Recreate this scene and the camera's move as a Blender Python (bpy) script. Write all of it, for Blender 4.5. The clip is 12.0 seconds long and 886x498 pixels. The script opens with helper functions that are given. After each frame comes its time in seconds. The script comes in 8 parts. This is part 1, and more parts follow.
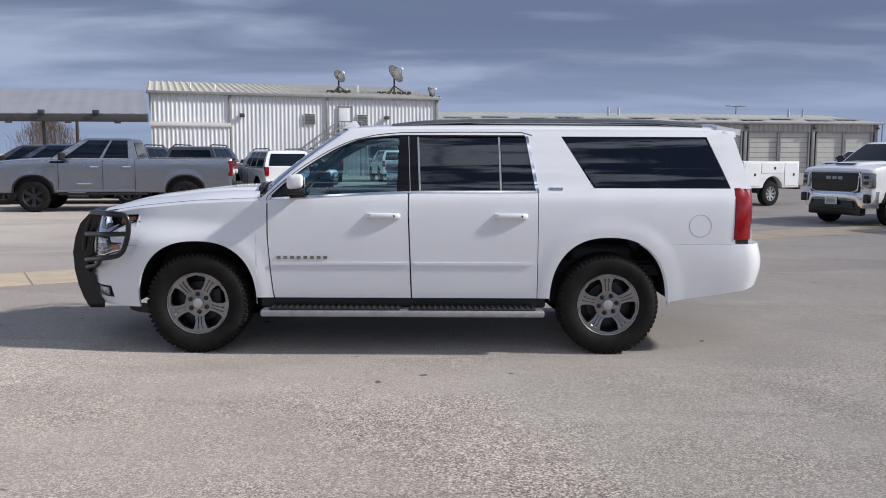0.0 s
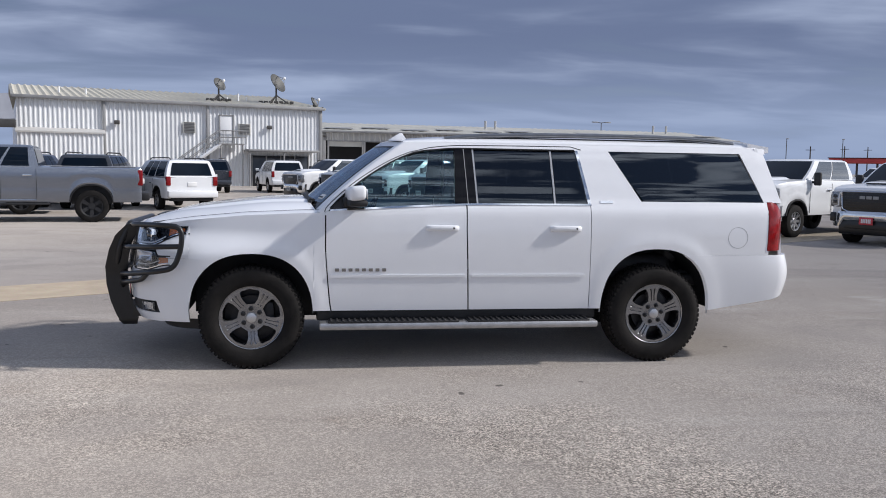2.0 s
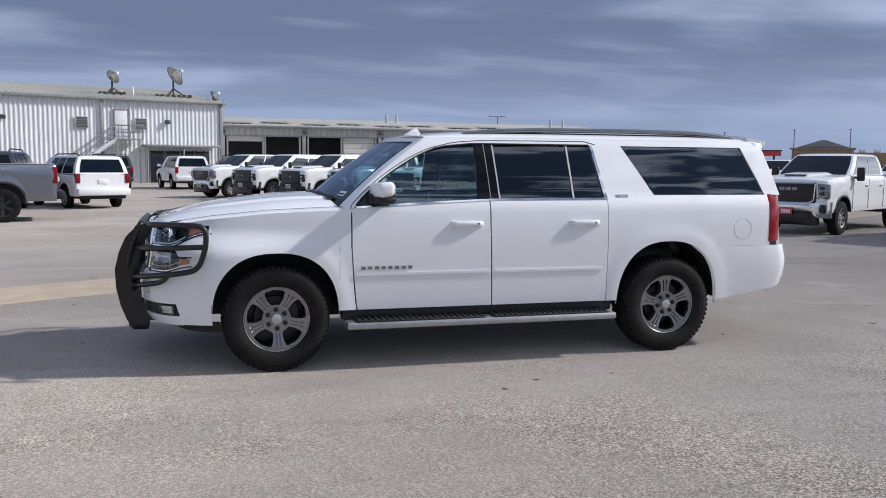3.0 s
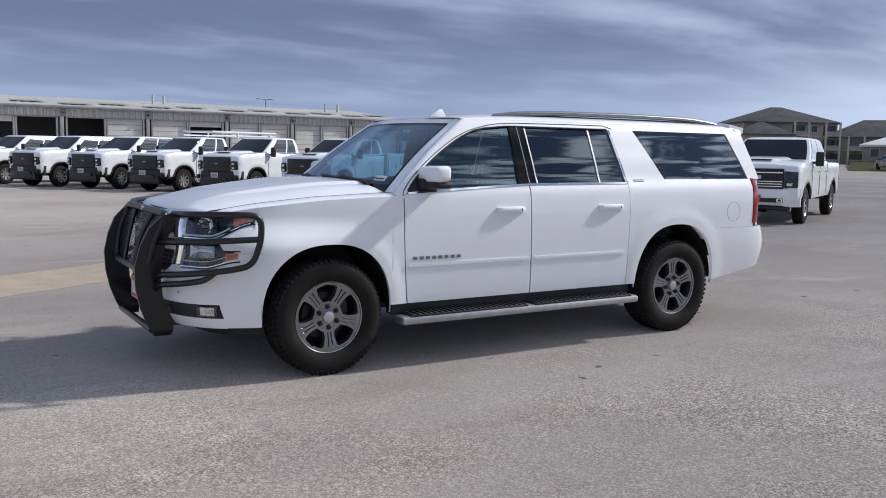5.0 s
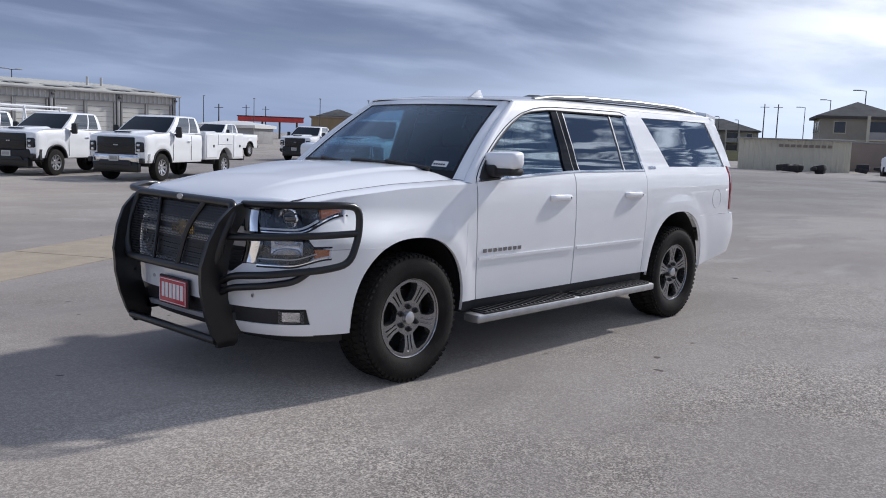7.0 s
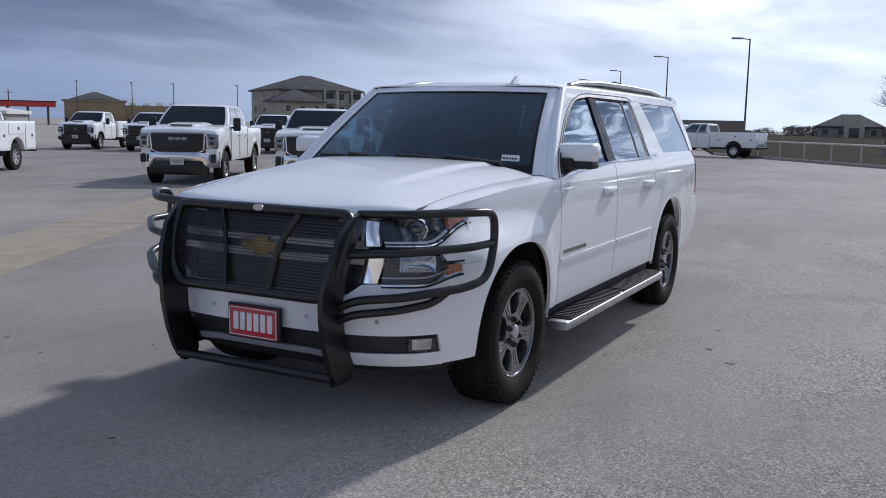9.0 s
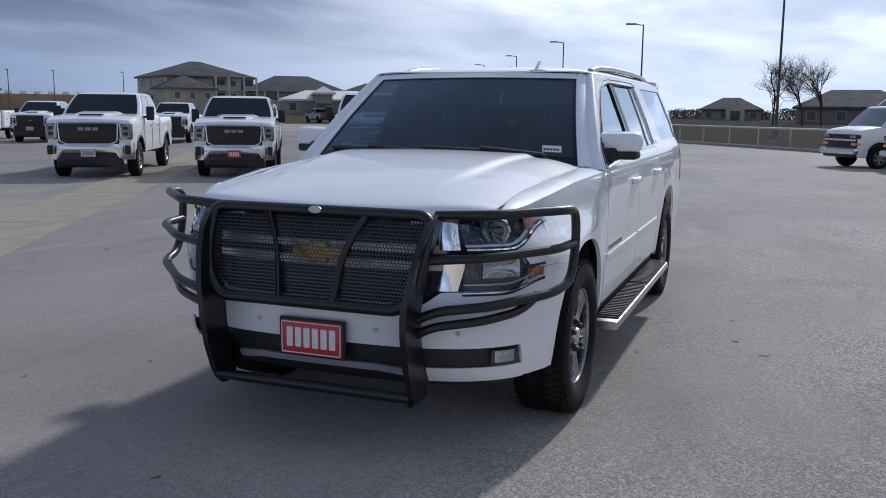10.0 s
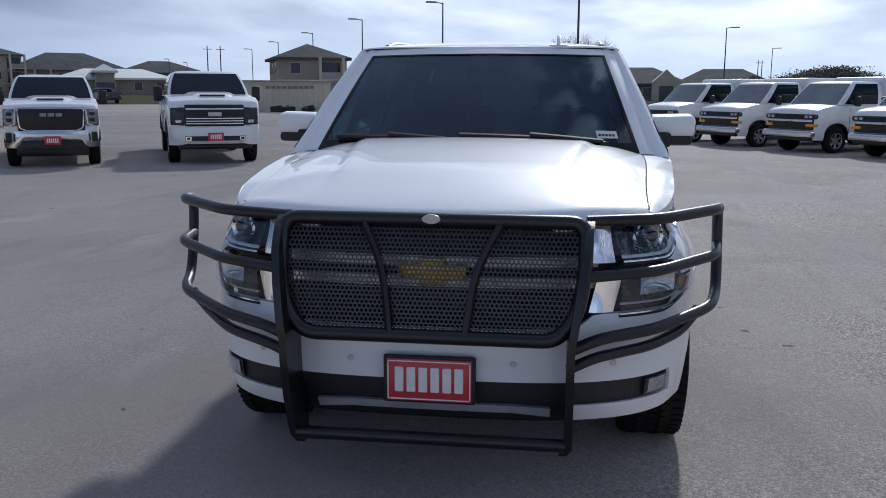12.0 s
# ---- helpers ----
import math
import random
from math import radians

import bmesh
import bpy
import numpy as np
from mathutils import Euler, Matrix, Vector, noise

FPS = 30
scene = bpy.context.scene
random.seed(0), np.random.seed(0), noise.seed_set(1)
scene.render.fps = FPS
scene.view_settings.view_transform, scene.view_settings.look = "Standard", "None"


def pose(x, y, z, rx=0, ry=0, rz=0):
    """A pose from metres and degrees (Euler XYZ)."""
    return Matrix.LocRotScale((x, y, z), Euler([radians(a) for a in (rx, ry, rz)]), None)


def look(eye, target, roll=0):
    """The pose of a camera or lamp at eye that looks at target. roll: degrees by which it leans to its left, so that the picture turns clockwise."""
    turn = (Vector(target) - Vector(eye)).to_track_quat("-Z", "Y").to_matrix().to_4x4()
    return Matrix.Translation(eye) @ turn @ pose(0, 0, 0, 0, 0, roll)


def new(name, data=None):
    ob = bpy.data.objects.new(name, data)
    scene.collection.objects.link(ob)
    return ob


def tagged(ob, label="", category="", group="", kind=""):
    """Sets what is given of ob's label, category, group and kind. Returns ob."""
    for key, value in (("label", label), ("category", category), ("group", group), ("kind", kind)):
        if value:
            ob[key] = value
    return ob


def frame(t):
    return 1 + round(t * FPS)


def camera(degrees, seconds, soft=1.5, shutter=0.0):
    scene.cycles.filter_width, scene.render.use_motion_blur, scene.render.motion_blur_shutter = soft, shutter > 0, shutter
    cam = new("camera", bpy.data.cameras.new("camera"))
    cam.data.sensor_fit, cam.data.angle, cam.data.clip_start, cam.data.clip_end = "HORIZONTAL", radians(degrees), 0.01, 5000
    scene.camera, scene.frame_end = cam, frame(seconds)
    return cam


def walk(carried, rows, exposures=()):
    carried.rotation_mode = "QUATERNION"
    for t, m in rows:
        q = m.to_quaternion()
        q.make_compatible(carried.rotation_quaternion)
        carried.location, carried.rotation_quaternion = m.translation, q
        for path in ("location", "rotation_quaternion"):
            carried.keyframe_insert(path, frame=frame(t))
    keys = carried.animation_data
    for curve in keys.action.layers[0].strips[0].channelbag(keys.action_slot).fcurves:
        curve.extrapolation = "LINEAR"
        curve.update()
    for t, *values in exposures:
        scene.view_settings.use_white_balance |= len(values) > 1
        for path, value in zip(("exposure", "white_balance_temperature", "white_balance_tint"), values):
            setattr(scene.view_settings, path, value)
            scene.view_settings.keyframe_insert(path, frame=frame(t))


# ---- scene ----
cam = camera(53.5, 12.0, soft=0.95)
METRES, EYE, TILT, LEAN, TURN = 11.47, 1.60, 0.0, 0.0, 0.0
ROWS = [
    (0.0, 0.0, 0.0, 0.0, 0.02, -6.11, -0.22),
    (0.5, -0.0238, -0.0063, 0.0001, -0.41, -6.07, -0.2),
    (1.0, -0.0538, -0.0054, -0.0008, -2.29, -5.59, -0.52),
    (1.5, -0.0913, -0.0001, -0.0013, -5.36, -5.17, -0.92),
    (2.0, -0.1345, 0.0049, -0.0004, -8.75, -5.28, -0.88),
    (2.5, -0.1761, 0.0172, -0.0008, -11.79, -5.17, -0.7),
    (3.0, -0.2227, 0.0276, -0.0005, -15.75, -5.58, -0.49),
    (5.0, -0.3858, 0.1319, -0.004, -31.46, -6.37, -0.91),
    (5.5, -0.417, 0.1679, -0.006, -35.11, -6.64, -1.37),
    (6.0, -0.4479, 0.2031, -0.006, -39.52, -6.79, -1.76),
    (6.5, -0.4761, 0.24, -0.0072, -42.68, -7.03, -1.97),
    (7.0, -0.5024, 0.279, -0.007, -46.78, -7.19, -2.0),
    (9.0, -0.5573, 0.4452, -0.0053, -61.79, -8.02, -1.05),
    (9.5, -0.5626, 0.4869, -0.0044, -65.95, -8.56, -0.7),
    (10.0, -0.5572, 0.5263, -0.0045, -68.71, -8.83, -0.55),
    (10.5, -0.5517, 0.564, -0.0045, -72.51, -9.23, -0.42),
    (11.0, -0.5436, 0.5972, -0.0046, -75.89, -9.55, -0.4),
    (11.5, -0.5332, 0.6275, -0.0041, -79.02, -9.91, -0.24),
    (12.0, -0.5244, 0.6549, -0.0035, -82.17, -10.14, -0.17),
]
walk(cam, [(t, pose(0, 0, EYE, TILT, LEAN, TURN) @ pose(METRES * x, METRES * y, METRES * z, 90 + pitch, roll, yaw)) for t, x, y, z, yaw, pitch, roll in ROWS],
     [(0.0, 0.00, 6220, 12.0), (2.5, 0.05, 6160, 12.0), (5.5, 0.11, 6100, 12.0), (7.0, 0.08, 6080, 12.0), (9.0, -0.11, 5890, 12.0), (12.0, -0.24, 5800, 10.0)])

# ---- sky and sun ----
SUN_AZ, SUN_EL = radians(-9.0), radians(36.0)      # from +x, counter-clockwise
SUN_DIR = Vector((math.cos(SUN_AZ) * math.cos(SUN_EL), math.sin(SUN_AZ) * math.cos(SUN_EL), math.sin(SUN_EL)))


def build_sky():
    w = bpy.data.worlds.new("sky")
    scene.world = w
    w.use_nodes = True
    nt = w.node_tree
    nt.nodes.clear()
    N, L = nt.nodes.new, nt.links.new

    def math_node(op, a, b=None):
        n = N("ShaderNodeMath")
        n.operation = op
        for i, v in enumerate((a, b)):
            if v is None:
                continue
            if isinstance(v, (int, float)):
                n.inputs[i].default_value = v
            else:
                L(v, n.inputs[i])
        return n.outputs[0]

    def mix(fac, a, b):
        n = N("ShaderNodeMix")
        n.data_type = "RGBA"
        for i, v in ((0, fac), (6, a), (7, b)):
            if isinstance(v, (int, float)):
                n.inputs[i].default_value = v
            elif isinstance(v, tuple):
                n.inputs[i].default_value = (*v, 1)
            else:
                L(v, n.inputs[i])
        return n.outputs[2]

    def ramp(x, lo, hi):
        n = N("ShaderNodeMapRange")
        n.interpolation_type = "SMOOTHSTEP"
        L(x, n.inputs[0])
        n.inputs[1].default_value, n.inputs[2].default_value = lo, hi
        return n.outputs[0]

    sky = N("ShaderNodeTexSky")
    sky.sky_type, sky.sun_disc = "NISHITA", False
    sky.sun_elevation, sky.sun_rotation = SUN_EL, math.pi / 2 - SUN_AZ
    blue = N("ShaderNodeVectorMath")
    blue.operation = "SCALE"
    L(sky.outputs[0], blue.inputs[0])
    blue.inputs[3].default_value = 0.06
    co = N("ShaderNodeTexCoord")
    sep = N("ShaderNodeSeparateXYZ")
    L(co.outputs["Generated"], sep.inputs[0])
    up = math_node("MAXIMUM", sep.outputs[2], 0.0)
    deep = math_node("ADD", up, 0.10)
    flat = N("ShaderNodeCombineXYZ")
    L(math_node("DIVIDE", sep.outputs[0], deep), flat.inputs[0])
    L(math_node("DIVIDE", sep.outputs[1], deep), flat.inputs[1])

    def clouds(scale, stretch, detail, rough, seed, turn=35):
        m = N("ShaderNodeMapping")
        L(flat.outputs[0], m.inputs[0])
        m.inputs[1].default_value = (seed, seed * 0.7, 0)
        m.inputs[2].default_value = (0, 0, radians(turn))
        m.inputs[3].default_value = (scale, scale * stretch, 1)
        n = N("ShaderNodeTexNoise")
        L(m.outputs[0], n.inputs[0])
        n.inputs["Scale"].default_value = 1.0
        n.inputs["Detail"].default_value = detail
        n.inputs["Roughness"].default_value = rough
        n.inputs["Distortion"].default_value = 0.3
        return n.outputs[0]

    big, small = clouds(0.26, 1.5, 3, 0.45, 3.1), clouds(0.75, 1.7, 5, 0.50, 7.7)
    body = math_node("ADD", math_node("MULTIPLY", big, 0.48), math_node("MULTIPLY", small, 0.52))
    light = ramp(body, 0.40, 0.62)
    cover = ramp(small, 0.26, 0.50)
    fine = ramp(clouds(5.0, 1.8, 7, 0.56, 12.3, -30), 0.47, 0.62)
    high = ramp(sep.outputs[2], 0.12, 0.26)
    cloud = mix(light, (0.145, 0.182, 0.285), (0.40, 0.46, 0.59))
    dot = N("ShaderNodeVectorMath")
    dot.operation = "DOT_PRODUCT"
    L(co.outputs["Generated"], dot.inputs[0])
    dot.inputs[1].default_value = SUN_DIR
    side = N("ShaderNodeVectorMath")
    side.operation = "DOT_PRODUCT"
    L(co.outputs["Generated"], side.inputs[0])
    side.inputs[1].default_value = (math.cos(SUN_AZ), math.sin(SUN_AZ), 0)
    low_part = ramp(math_node("MULTIPLY", sep.outputs[2], -1.0), -0.80, -0.42)
    near = math_node("MULTIPLY", ramp(side.outputs[1], 0.73, 1.0), low_part)
    glow = mix(light, (0.66, 0.74, 0.88), (1.50, 1.50, 1.50))
    cloud = mix(near, cloud, glow)
    streaks = mix(fine, (0.12, 0.165, 0.27), (1.15, 1.2, 1.28))
    south = N("ShaderNodeVectorMath")
    south.operation = "DOT_PRODUCT"
    L(co.outputs["Generated"], south.inputs[0])
    south.inputs[1].default_value = (0.35, -0.94, 0)
    lit_side = math_node("MULTIPLY", high, ramp(south.outputs[1], 0.10, 0.45))
    cloud = mix(lit_side, cloud, streaks)
    back = ramp(math_node("MULTIPLY", dot.outputs[1], -1.0), 0.38, 0.90)
    cloud = mix(back, cloud, mix(light, (0.50, 0.64, 0.92), (0.78, 0.90, 1.08)))
    col = mix(math_node("ADD", math_node("MULTIPLY", cover, 0.3), 0.7), blue.outputs[0], cloud)
    haze = mix(ramp(side.outputs[1], 0.45, 1.0), (0.275, 0.34, 0.48), (0.78, 0.87, 1.0))
    low = ramp(sep.outputs[2], 0.02, 0.15)
    col = mix(math_node("ADD", math_node("MULTIPLY", low, 0.85), 0.15), haze, col)
    bg = N("ShaderNodeBackground")
    L(col, bg.inputs[0])
    bg.inputs[1].default_value = 1.05
    out = N("ShaderNodeOutputWorld")
    L(bg.outputs[0], out.inputs[0])


build_sky()
sun = new("sun", bpy.data.lights.new("sun", "SUN"))
sun.data.energy, sun.data.angle, sun.data.color = 4.15, radians(3.0), (1.0, 0.945, 0.87)
sun.matrix_world = look((0, 0, 30), Vector((0, 0, 30)) - SUN_DIR)

# ---- materials ----
def mat(name, color, rough=0.5, metal=0.0, coat=0.0, gloss=0.07, vary=0.0, scale=6.0, bump=0.0, bump_scale=60.0, color2=None, alpha=1.0, trans=0.0, spec=0.5, grain=0.0, emit=None):
    """A principled material with two scales of variation, in object space."""
    m = bpy.data.materials.new(name)
    m.use_nodes = True
    nt = m.node_tree
    N, L = nt.nodes.new, nt.links.new
    p = nt.nodes["Principled BSDF"]
    p.inputs["Base Color"].default_value = (*color, 1)
    p.inputs["Roughness"].default_value = rough
    p.inputs["Metallic"].default_value = metal
    p.inputs["Coat Weight"].default_value = coat
    p.inputs["Coat Roughness"].default_value = gloss
    p.inputs["Transmission Weight"].default_value = trans
    p.inputs["Specular IOR Level"].default_value = spec
    p.inputs["Alpha"].default_value = alpha
    p.inputs["Diffuse Roughness"].default_value = 1.0 if rough > 0.8 else 0.0
    if emit:
        p.inputs["Emission Color"].default_value = (*emit[:3], 1)
        p.inputs["Emission Strength"].default_value = emit[3]
    co = N("ShaderNodeTexCoord")
    if vary or color2:
        n = N("ShaderNodeTexNoise")
        L(co.outputs["Object"], n.inputs[0])
        n.inputs["Scale"].default_value, n.inputs["Detail"].default_value, n.inputs["Roughness"].default_value = scale, 6, 0.6
        mx = N("ShaderNodeMix")
        mx.data_type = "RGBA"
        c2 = color2 or tuple(max(0.0, c * (1 - vary)) for c in color)
        mx.inputs[6].default_value, mx.inputs[7].default_value = (*color, 1), (*c2, 1)
        r = N("ShaderNodeMapRange")
        r.inputs[1].default_value, r.inputs[2].default_value = 0.35, 0.65
        L(n.outputs[0], r.inputs[0])
        L(r.outputs[0], mx.inputs[0])
        last = mx.outputs[2]
        if grain:
            g = N("ShaderNodeTexNoise")
            L(co.outputs["Object"], g.inputs[0])
            g.inputs["Scale"].default_value, g.inputs["Detail"].default_value = bump_scale, 3
            h = N("ShaderNodeMix")
            h.data_type, h.blend_type = "RGBA", "OVERLAY"
            h.inputs[0].default_value = grain
            L(last, h.inputs[6])
            L(g.outputs[1], h.inputs[7])
            last = h.outputs[2]
        L(last, p.inputs["Base Color"])
        rr = N("ShaderNodeMapRange")
        rr.inputs[3].default_value, rr.inputs[4].default_value = max(0.0, rough - 0.06), min(1.0, rough + 0.08)
        L(n.outputs[0], rr.inputs[0])
        L(rr.outputs[0], p.inputs["Roughness"])
    if bump:
        b = N("ShaderNodeTexNoise")
        L(co.outputs["Object"], b.inputs[0])
        b.inputs["Scale"].default_value, b.inputs["Detail"].default_value = bump_scale, 4
        bp = N("ShaderNodeBump")
        bp.inputs["Strength"].default_value, bp.inputs["Distance"].default_value = bump, 0.01
        L(b.outputs[0], bp.inputs["Height"])
        L(bp.outputs[0], p.inputs["Normal"])
    return m


def ground_mat():
    m = bpy.data.materials.new("worn_pavement")
    m.use_nodes = True
    nt = m.node_tree
    N, L = nt.nodes.new, nt.links.new
    p = nt.nodes["Principled BSDF"]
    co = N("ShaderNodeTexCoord")

    def noise(scale, detail=4, rough=0.55, stretch=None, warp=0.0):
        v = co.outputs["Object"]
        if stretch:
            mp = N("ShaderNodeMapping")
            L(v, mp.inputs[0])
            mp.inputs[2].default_value = (0, 0, radians(stretch[0]))
            mp.inputs[3].default_value = (1, stretch[1], 1)
            v = mp.outputs[0]
        n = N("ShaderNodeTexNoise")
        L(v, n.inputs[0])
        n.inputs["Scale"].default_value, n.inputs["Detail"].default_value, n.inputs["Roughness"].default_value = scale, detail, rough
        n.inputs["Distortion"].default_value = warp
        return n.outputs[0]

    def rng(x, lo, hi, a=0.0, b=1.0):
        r = N("ShaderNodeMapRange")
        r.interpolation_type = "SMOOTHSTEP"
        L(x, r.inputs[0])
        for i, v in enumerate((lo, hi, a, b)):
            r.inputs[i + 1].default_value = v
        return r.outputs[0]

    def mix(f, a, b, kind="MIX"):
        x = N("ShaderNodeMix")
        x.data_type, x.blend_type = "RGBA", kind
        for i, v in ((0, f), (6, a), (7, b)):
            if isinstance(v, (int, float)):
                x.inputs[i].default_value = v
            elif isinstance(v, tuple):
                x.inputs[i].default_value = (*v, 1)
            else:
                L(v, x.inputs[i])
        return x.outputs[2]

    base = mix(rng(noise(0.16, 5, 0.6), 0.35, 0.62), (0.345, 0.308, 0.272), (0.425, 0.385, 0.345))
    pale = rng(noise(0.55, 6, 0.62, (28, 2.4), 0.4), 0.53, 0.70)
    base = mix(pale, base, (0.44, 0.402, 0.362))
    dark = rng(noise(0.9, 6, 0.65, (-10, 1.6), 0.6), 0.60, 0.74, 0.0, 0.45)
    base = mix(dark, base, (0.25, 0.205, 0.165))
    wide = rng(noise(0.28, 4, 0.6, (40, 1.8), 0.8), 0.50, 0.66, 0.0, 0.42)
    base = mix(wide, base, (0.27, 0.245, 0.225))
    tread = rng(noise(0.5, 4, 0.55, (24, 7.0), 0.3), 0.60, 0.72, 0.0, 0.20)
    base = mix(tread, base, (0.20, 0.18, 0.165))
    v = N("ShaderNodeTexVoronoi")
    L(co.outputs["Object"], v.inputs[0])
    v.inputs["Scale"].default_value = 125.0
    chips = N("ShaderNodeSeparateColor")
    L(v.outputs["Color"], chips.inputs[0])
    worn = rng(noise(0.35, 4, 0.6), 0.40, 0.62, 0.35, 1.0)
    place = N("ShaderNodeSeparateXYZ")
    L(co.outputs["Object"], place.inputs[0])
    sealed = N("ShaderNodeMath")
    sealed.operation = "MULTIPLY"
    L(worn, sealed.inputs[0])
    L(rng(place.outputs[1], 5.0, 8.0, 1.0, 0.30), sealed.inputs[1])
    worn = sealed.outputs[0]
    stone = mix(rng(chips.outputs[0], 0.1, 0.95), (0.42, 0.41, 0.40), (1.55, 1.53, 1.49))
    v2 = N("ShaderNodeTexVoronoi")
    L(co.outputs["Object"], v2.inputs[0])
    v2.inputs["Scale"].default_value = 62.0
    coarse = N("ShaderNodeSeparateColor")
    L(v2.outputs["Color"], coarse.inputs[0])
    pebble = mix(rng(coarse.outputs[1], 0.15, 0.9), (0.66, 0.64, 0.62), (1.46, 1.45, 1.42))
    stone = mix(0.60, stone, pebble, "MULTIPLY")
    speck = mix(1.0, base, stone, "MULTIPLY")
    f = N("ShaderNodeMath")
    f.operation = "MULTIPLY"
    L(worn, f.inputs[0])
    f.inputs[1].default_value = 1.0
    base = mix(f.outputs[0], base, speck)
    grit = mix(rng(noise(260.0, 2, 0.7), 0.32, 0.68), (0.74, 0.74, 0.74), (1.24, 1.235, 1.22))
    base = mix(0.8, base, grit, "MULTIPLY")
    def shaped(*fs):
        last = fs[0]
        for f_ in fs[1:]:
            k = N("ShaderNodeMath")
            k.operation = "MULTIPLY"
            L(last, k.inputs[0])
            L(f_, k.inputs[1])
            last = k.outputs[0]
        return last

    wave = N("ShaderNodeVectorMath")
    wave.operation = "MULTIPLY_ADD"
    wav = N("ShaderNodeTexNoise")
    L(co.outputs["Object"], wav.inputs[0])
    wav.inputs["Scale"].default_value, wav.inputs["Detail"].default_value = 0.35, 5
    L(wav.outputs["Color"], wave.inputs[0])
    wave.inputs[1].default_value = (3.5, 3.5, 0)
    L(co.outputs["Object"], wave.inputs[2])
    loose = N("ShaderNodeSeparateXYZ")
    L(wave.outputs[0], loose.inputs[0])
    # pavement colour darkened ahead of the car, partly where its shadow falls
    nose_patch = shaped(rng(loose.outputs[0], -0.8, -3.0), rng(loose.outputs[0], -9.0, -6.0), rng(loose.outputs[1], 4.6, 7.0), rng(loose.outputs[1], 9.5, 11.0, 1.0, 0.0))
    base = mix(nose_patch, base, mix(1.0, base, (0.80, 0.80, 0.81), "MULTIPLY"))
    patch = shaped(rng(loose.outputs[1], 8.8, 11.6), rng(loose.outputs[1], 16.0, 24.0, 1.0, 0.0), rng(loose.outputs[0], -8.5, -4.0), rng(loose.outputs[0], 2.5, 9.0, 1.0, 0.0))
    base = mix(patch, base, mix(1.0, base, (0.80, 0.81, 0.84), "MULTIPLY"))
    far_patch = shaped(rng(loose.outputs[1], 11.0, 15.0), rng(loose.outputs[1], 44.0, 60.0, 1.0, 0.0), rng(loose.outputs[0], 5.0, 10.0), rng(loose.outputs[0], 40.0, 60.0, 1.0, 0.0))
    base = mix(far_patch, base, mix(1.0, base, (0.76, 0.77, 0.80), "MULTIPLY"))
    spots = rng(noise(5.0, 2, 0.4), 0.735, 0.77, 0.0, 0.8)
    base = mix(spots, base, (0.07, 0.06, 0.055))
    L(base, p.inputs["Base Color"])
    p.inputs["Roughness"].default_value = 0.80
    p.inputs["Specular IOR Level"].default_value = 0.14
    p.inputs["Diffuse Roughness"].default_value = 0.7
    bp = N("ShaderNodeBump")
    bp.inputs["Strength"].default_value, bp.inputs["Distance"].default_value = 0.16, 0.004
    L(v.outputs["Distance"], bp.inputs["Height"])
    L(bp.outputs[0], p.inputs["Normal"])
    return m


M_GROUND = ground_mat()
M_GUTTER = mat("gutter_concrete", (0.43, 0.355, 0.262), 0.85, vary=0.18, scale=2.5, bump=0.4, bump_scale=40, grain=0.2)
M_LAWN = mat("winter_lawn", (0.13, 0.115, 0.06), 0.95, color2=(0.09, 0.095, 0.045), spec=0.02, scale=0.25, bump=0.6, bump_scale=6, grain=0.4)
M_FIELD = mat("dry_grass", (0.10, 0.08, 0.05), 0.95, color2=(0.055, 0.050, 0.030), spec=0.02, scale=0.6, bump=1.0, bump_scale=14, grain=0.5)
M_CURB = mat("kerb_concrete", (0.38, 0.35, 0.31), 0.85, vary=0.3, scale=3, bump=0.3)
M_WHITE = mat("white_car_paint", (0.80, 0.81, 0.83), 0.42, coat=1.0, gloss=0.025, vary=0.035, scale=1.3, spec=0.25)
M_WHITE2 = mat("white_fleet_paint", (0.78, 0.79, 0.80), 0.32, coat=0.8, vary=0.05, scale=1.1)
M_GREY = mat("grey_car_paint", (0.30, 0.32, 0.36), 0.24, metal=0.85, coat=1.0, vary=0.08, scale=2)
M_DARKCAR = mat("dark_car_paint", (0.03, 0.034, 0.045), 0.25, coat=1.0, vary=0.1, scale=2)
M_BLUECAR = mat("dark_blue_car_paint", (0.035, 0.05, 0.10), 0.25, metal=0.3, coat=1.0, vary=0.1, scale=2)
M_BLACK = mat("black_plastic", (0.016, 0.016, 0.018), 0.58, vary=0.3, scale=8, bump=0.15, bump_scale=300)
M_GLOSSBLACK = mat("gloss_black", (0.005, 0.005, 0.007), 0.12, spec=0.22, vary=0.2, scale=5)
M_GUARD = mat("black_powder_coat", (0.006, 0.006, 0.007), 0.34, coat=0.14, vary=0.35, scale=9, bump=0.12, bump_scale=220)
M_SCREEN = mat("punched_steel_screen", (0.045, 0.045, 0.048), 0.38, metal=0.4, coat=0.3, vary=0.3, scale=9)
M_RUBBER = mat("tyre_rubber", (0.011, 0.0105, 0.010), 0.80, color2=(0.021, 0.019, 0.018), spec=0.15, scale=7, bump=0.35, bump_scale=120)
M_RIM = mat("grey_wheel_metal", (0.34, 0.34, 0.347), 0.24, metal=0.92, vary=0.25, scale=9)
M_RIMLIT = mat("silver_wheel_metal", (0.62, 0.62, 0.63), 0.28, metal=0.85, vary=0.15, scale=9)
M_CHROME = mat("chrome", (0.86, 0.87, 0.88), 0.08, metal=1.0, vary=0.06, scale=10)
M_BUMPER = mat("bright_bumper_metal", (0.74, 0.75, 0.76), 0.15, metal=0.95, vary=0.06, scale=8)
M_STEEL = mat("brushed_steel", (0.50, 0.50, 0.505), 0.42, metal=0.85, vary=0.2, scale=14)
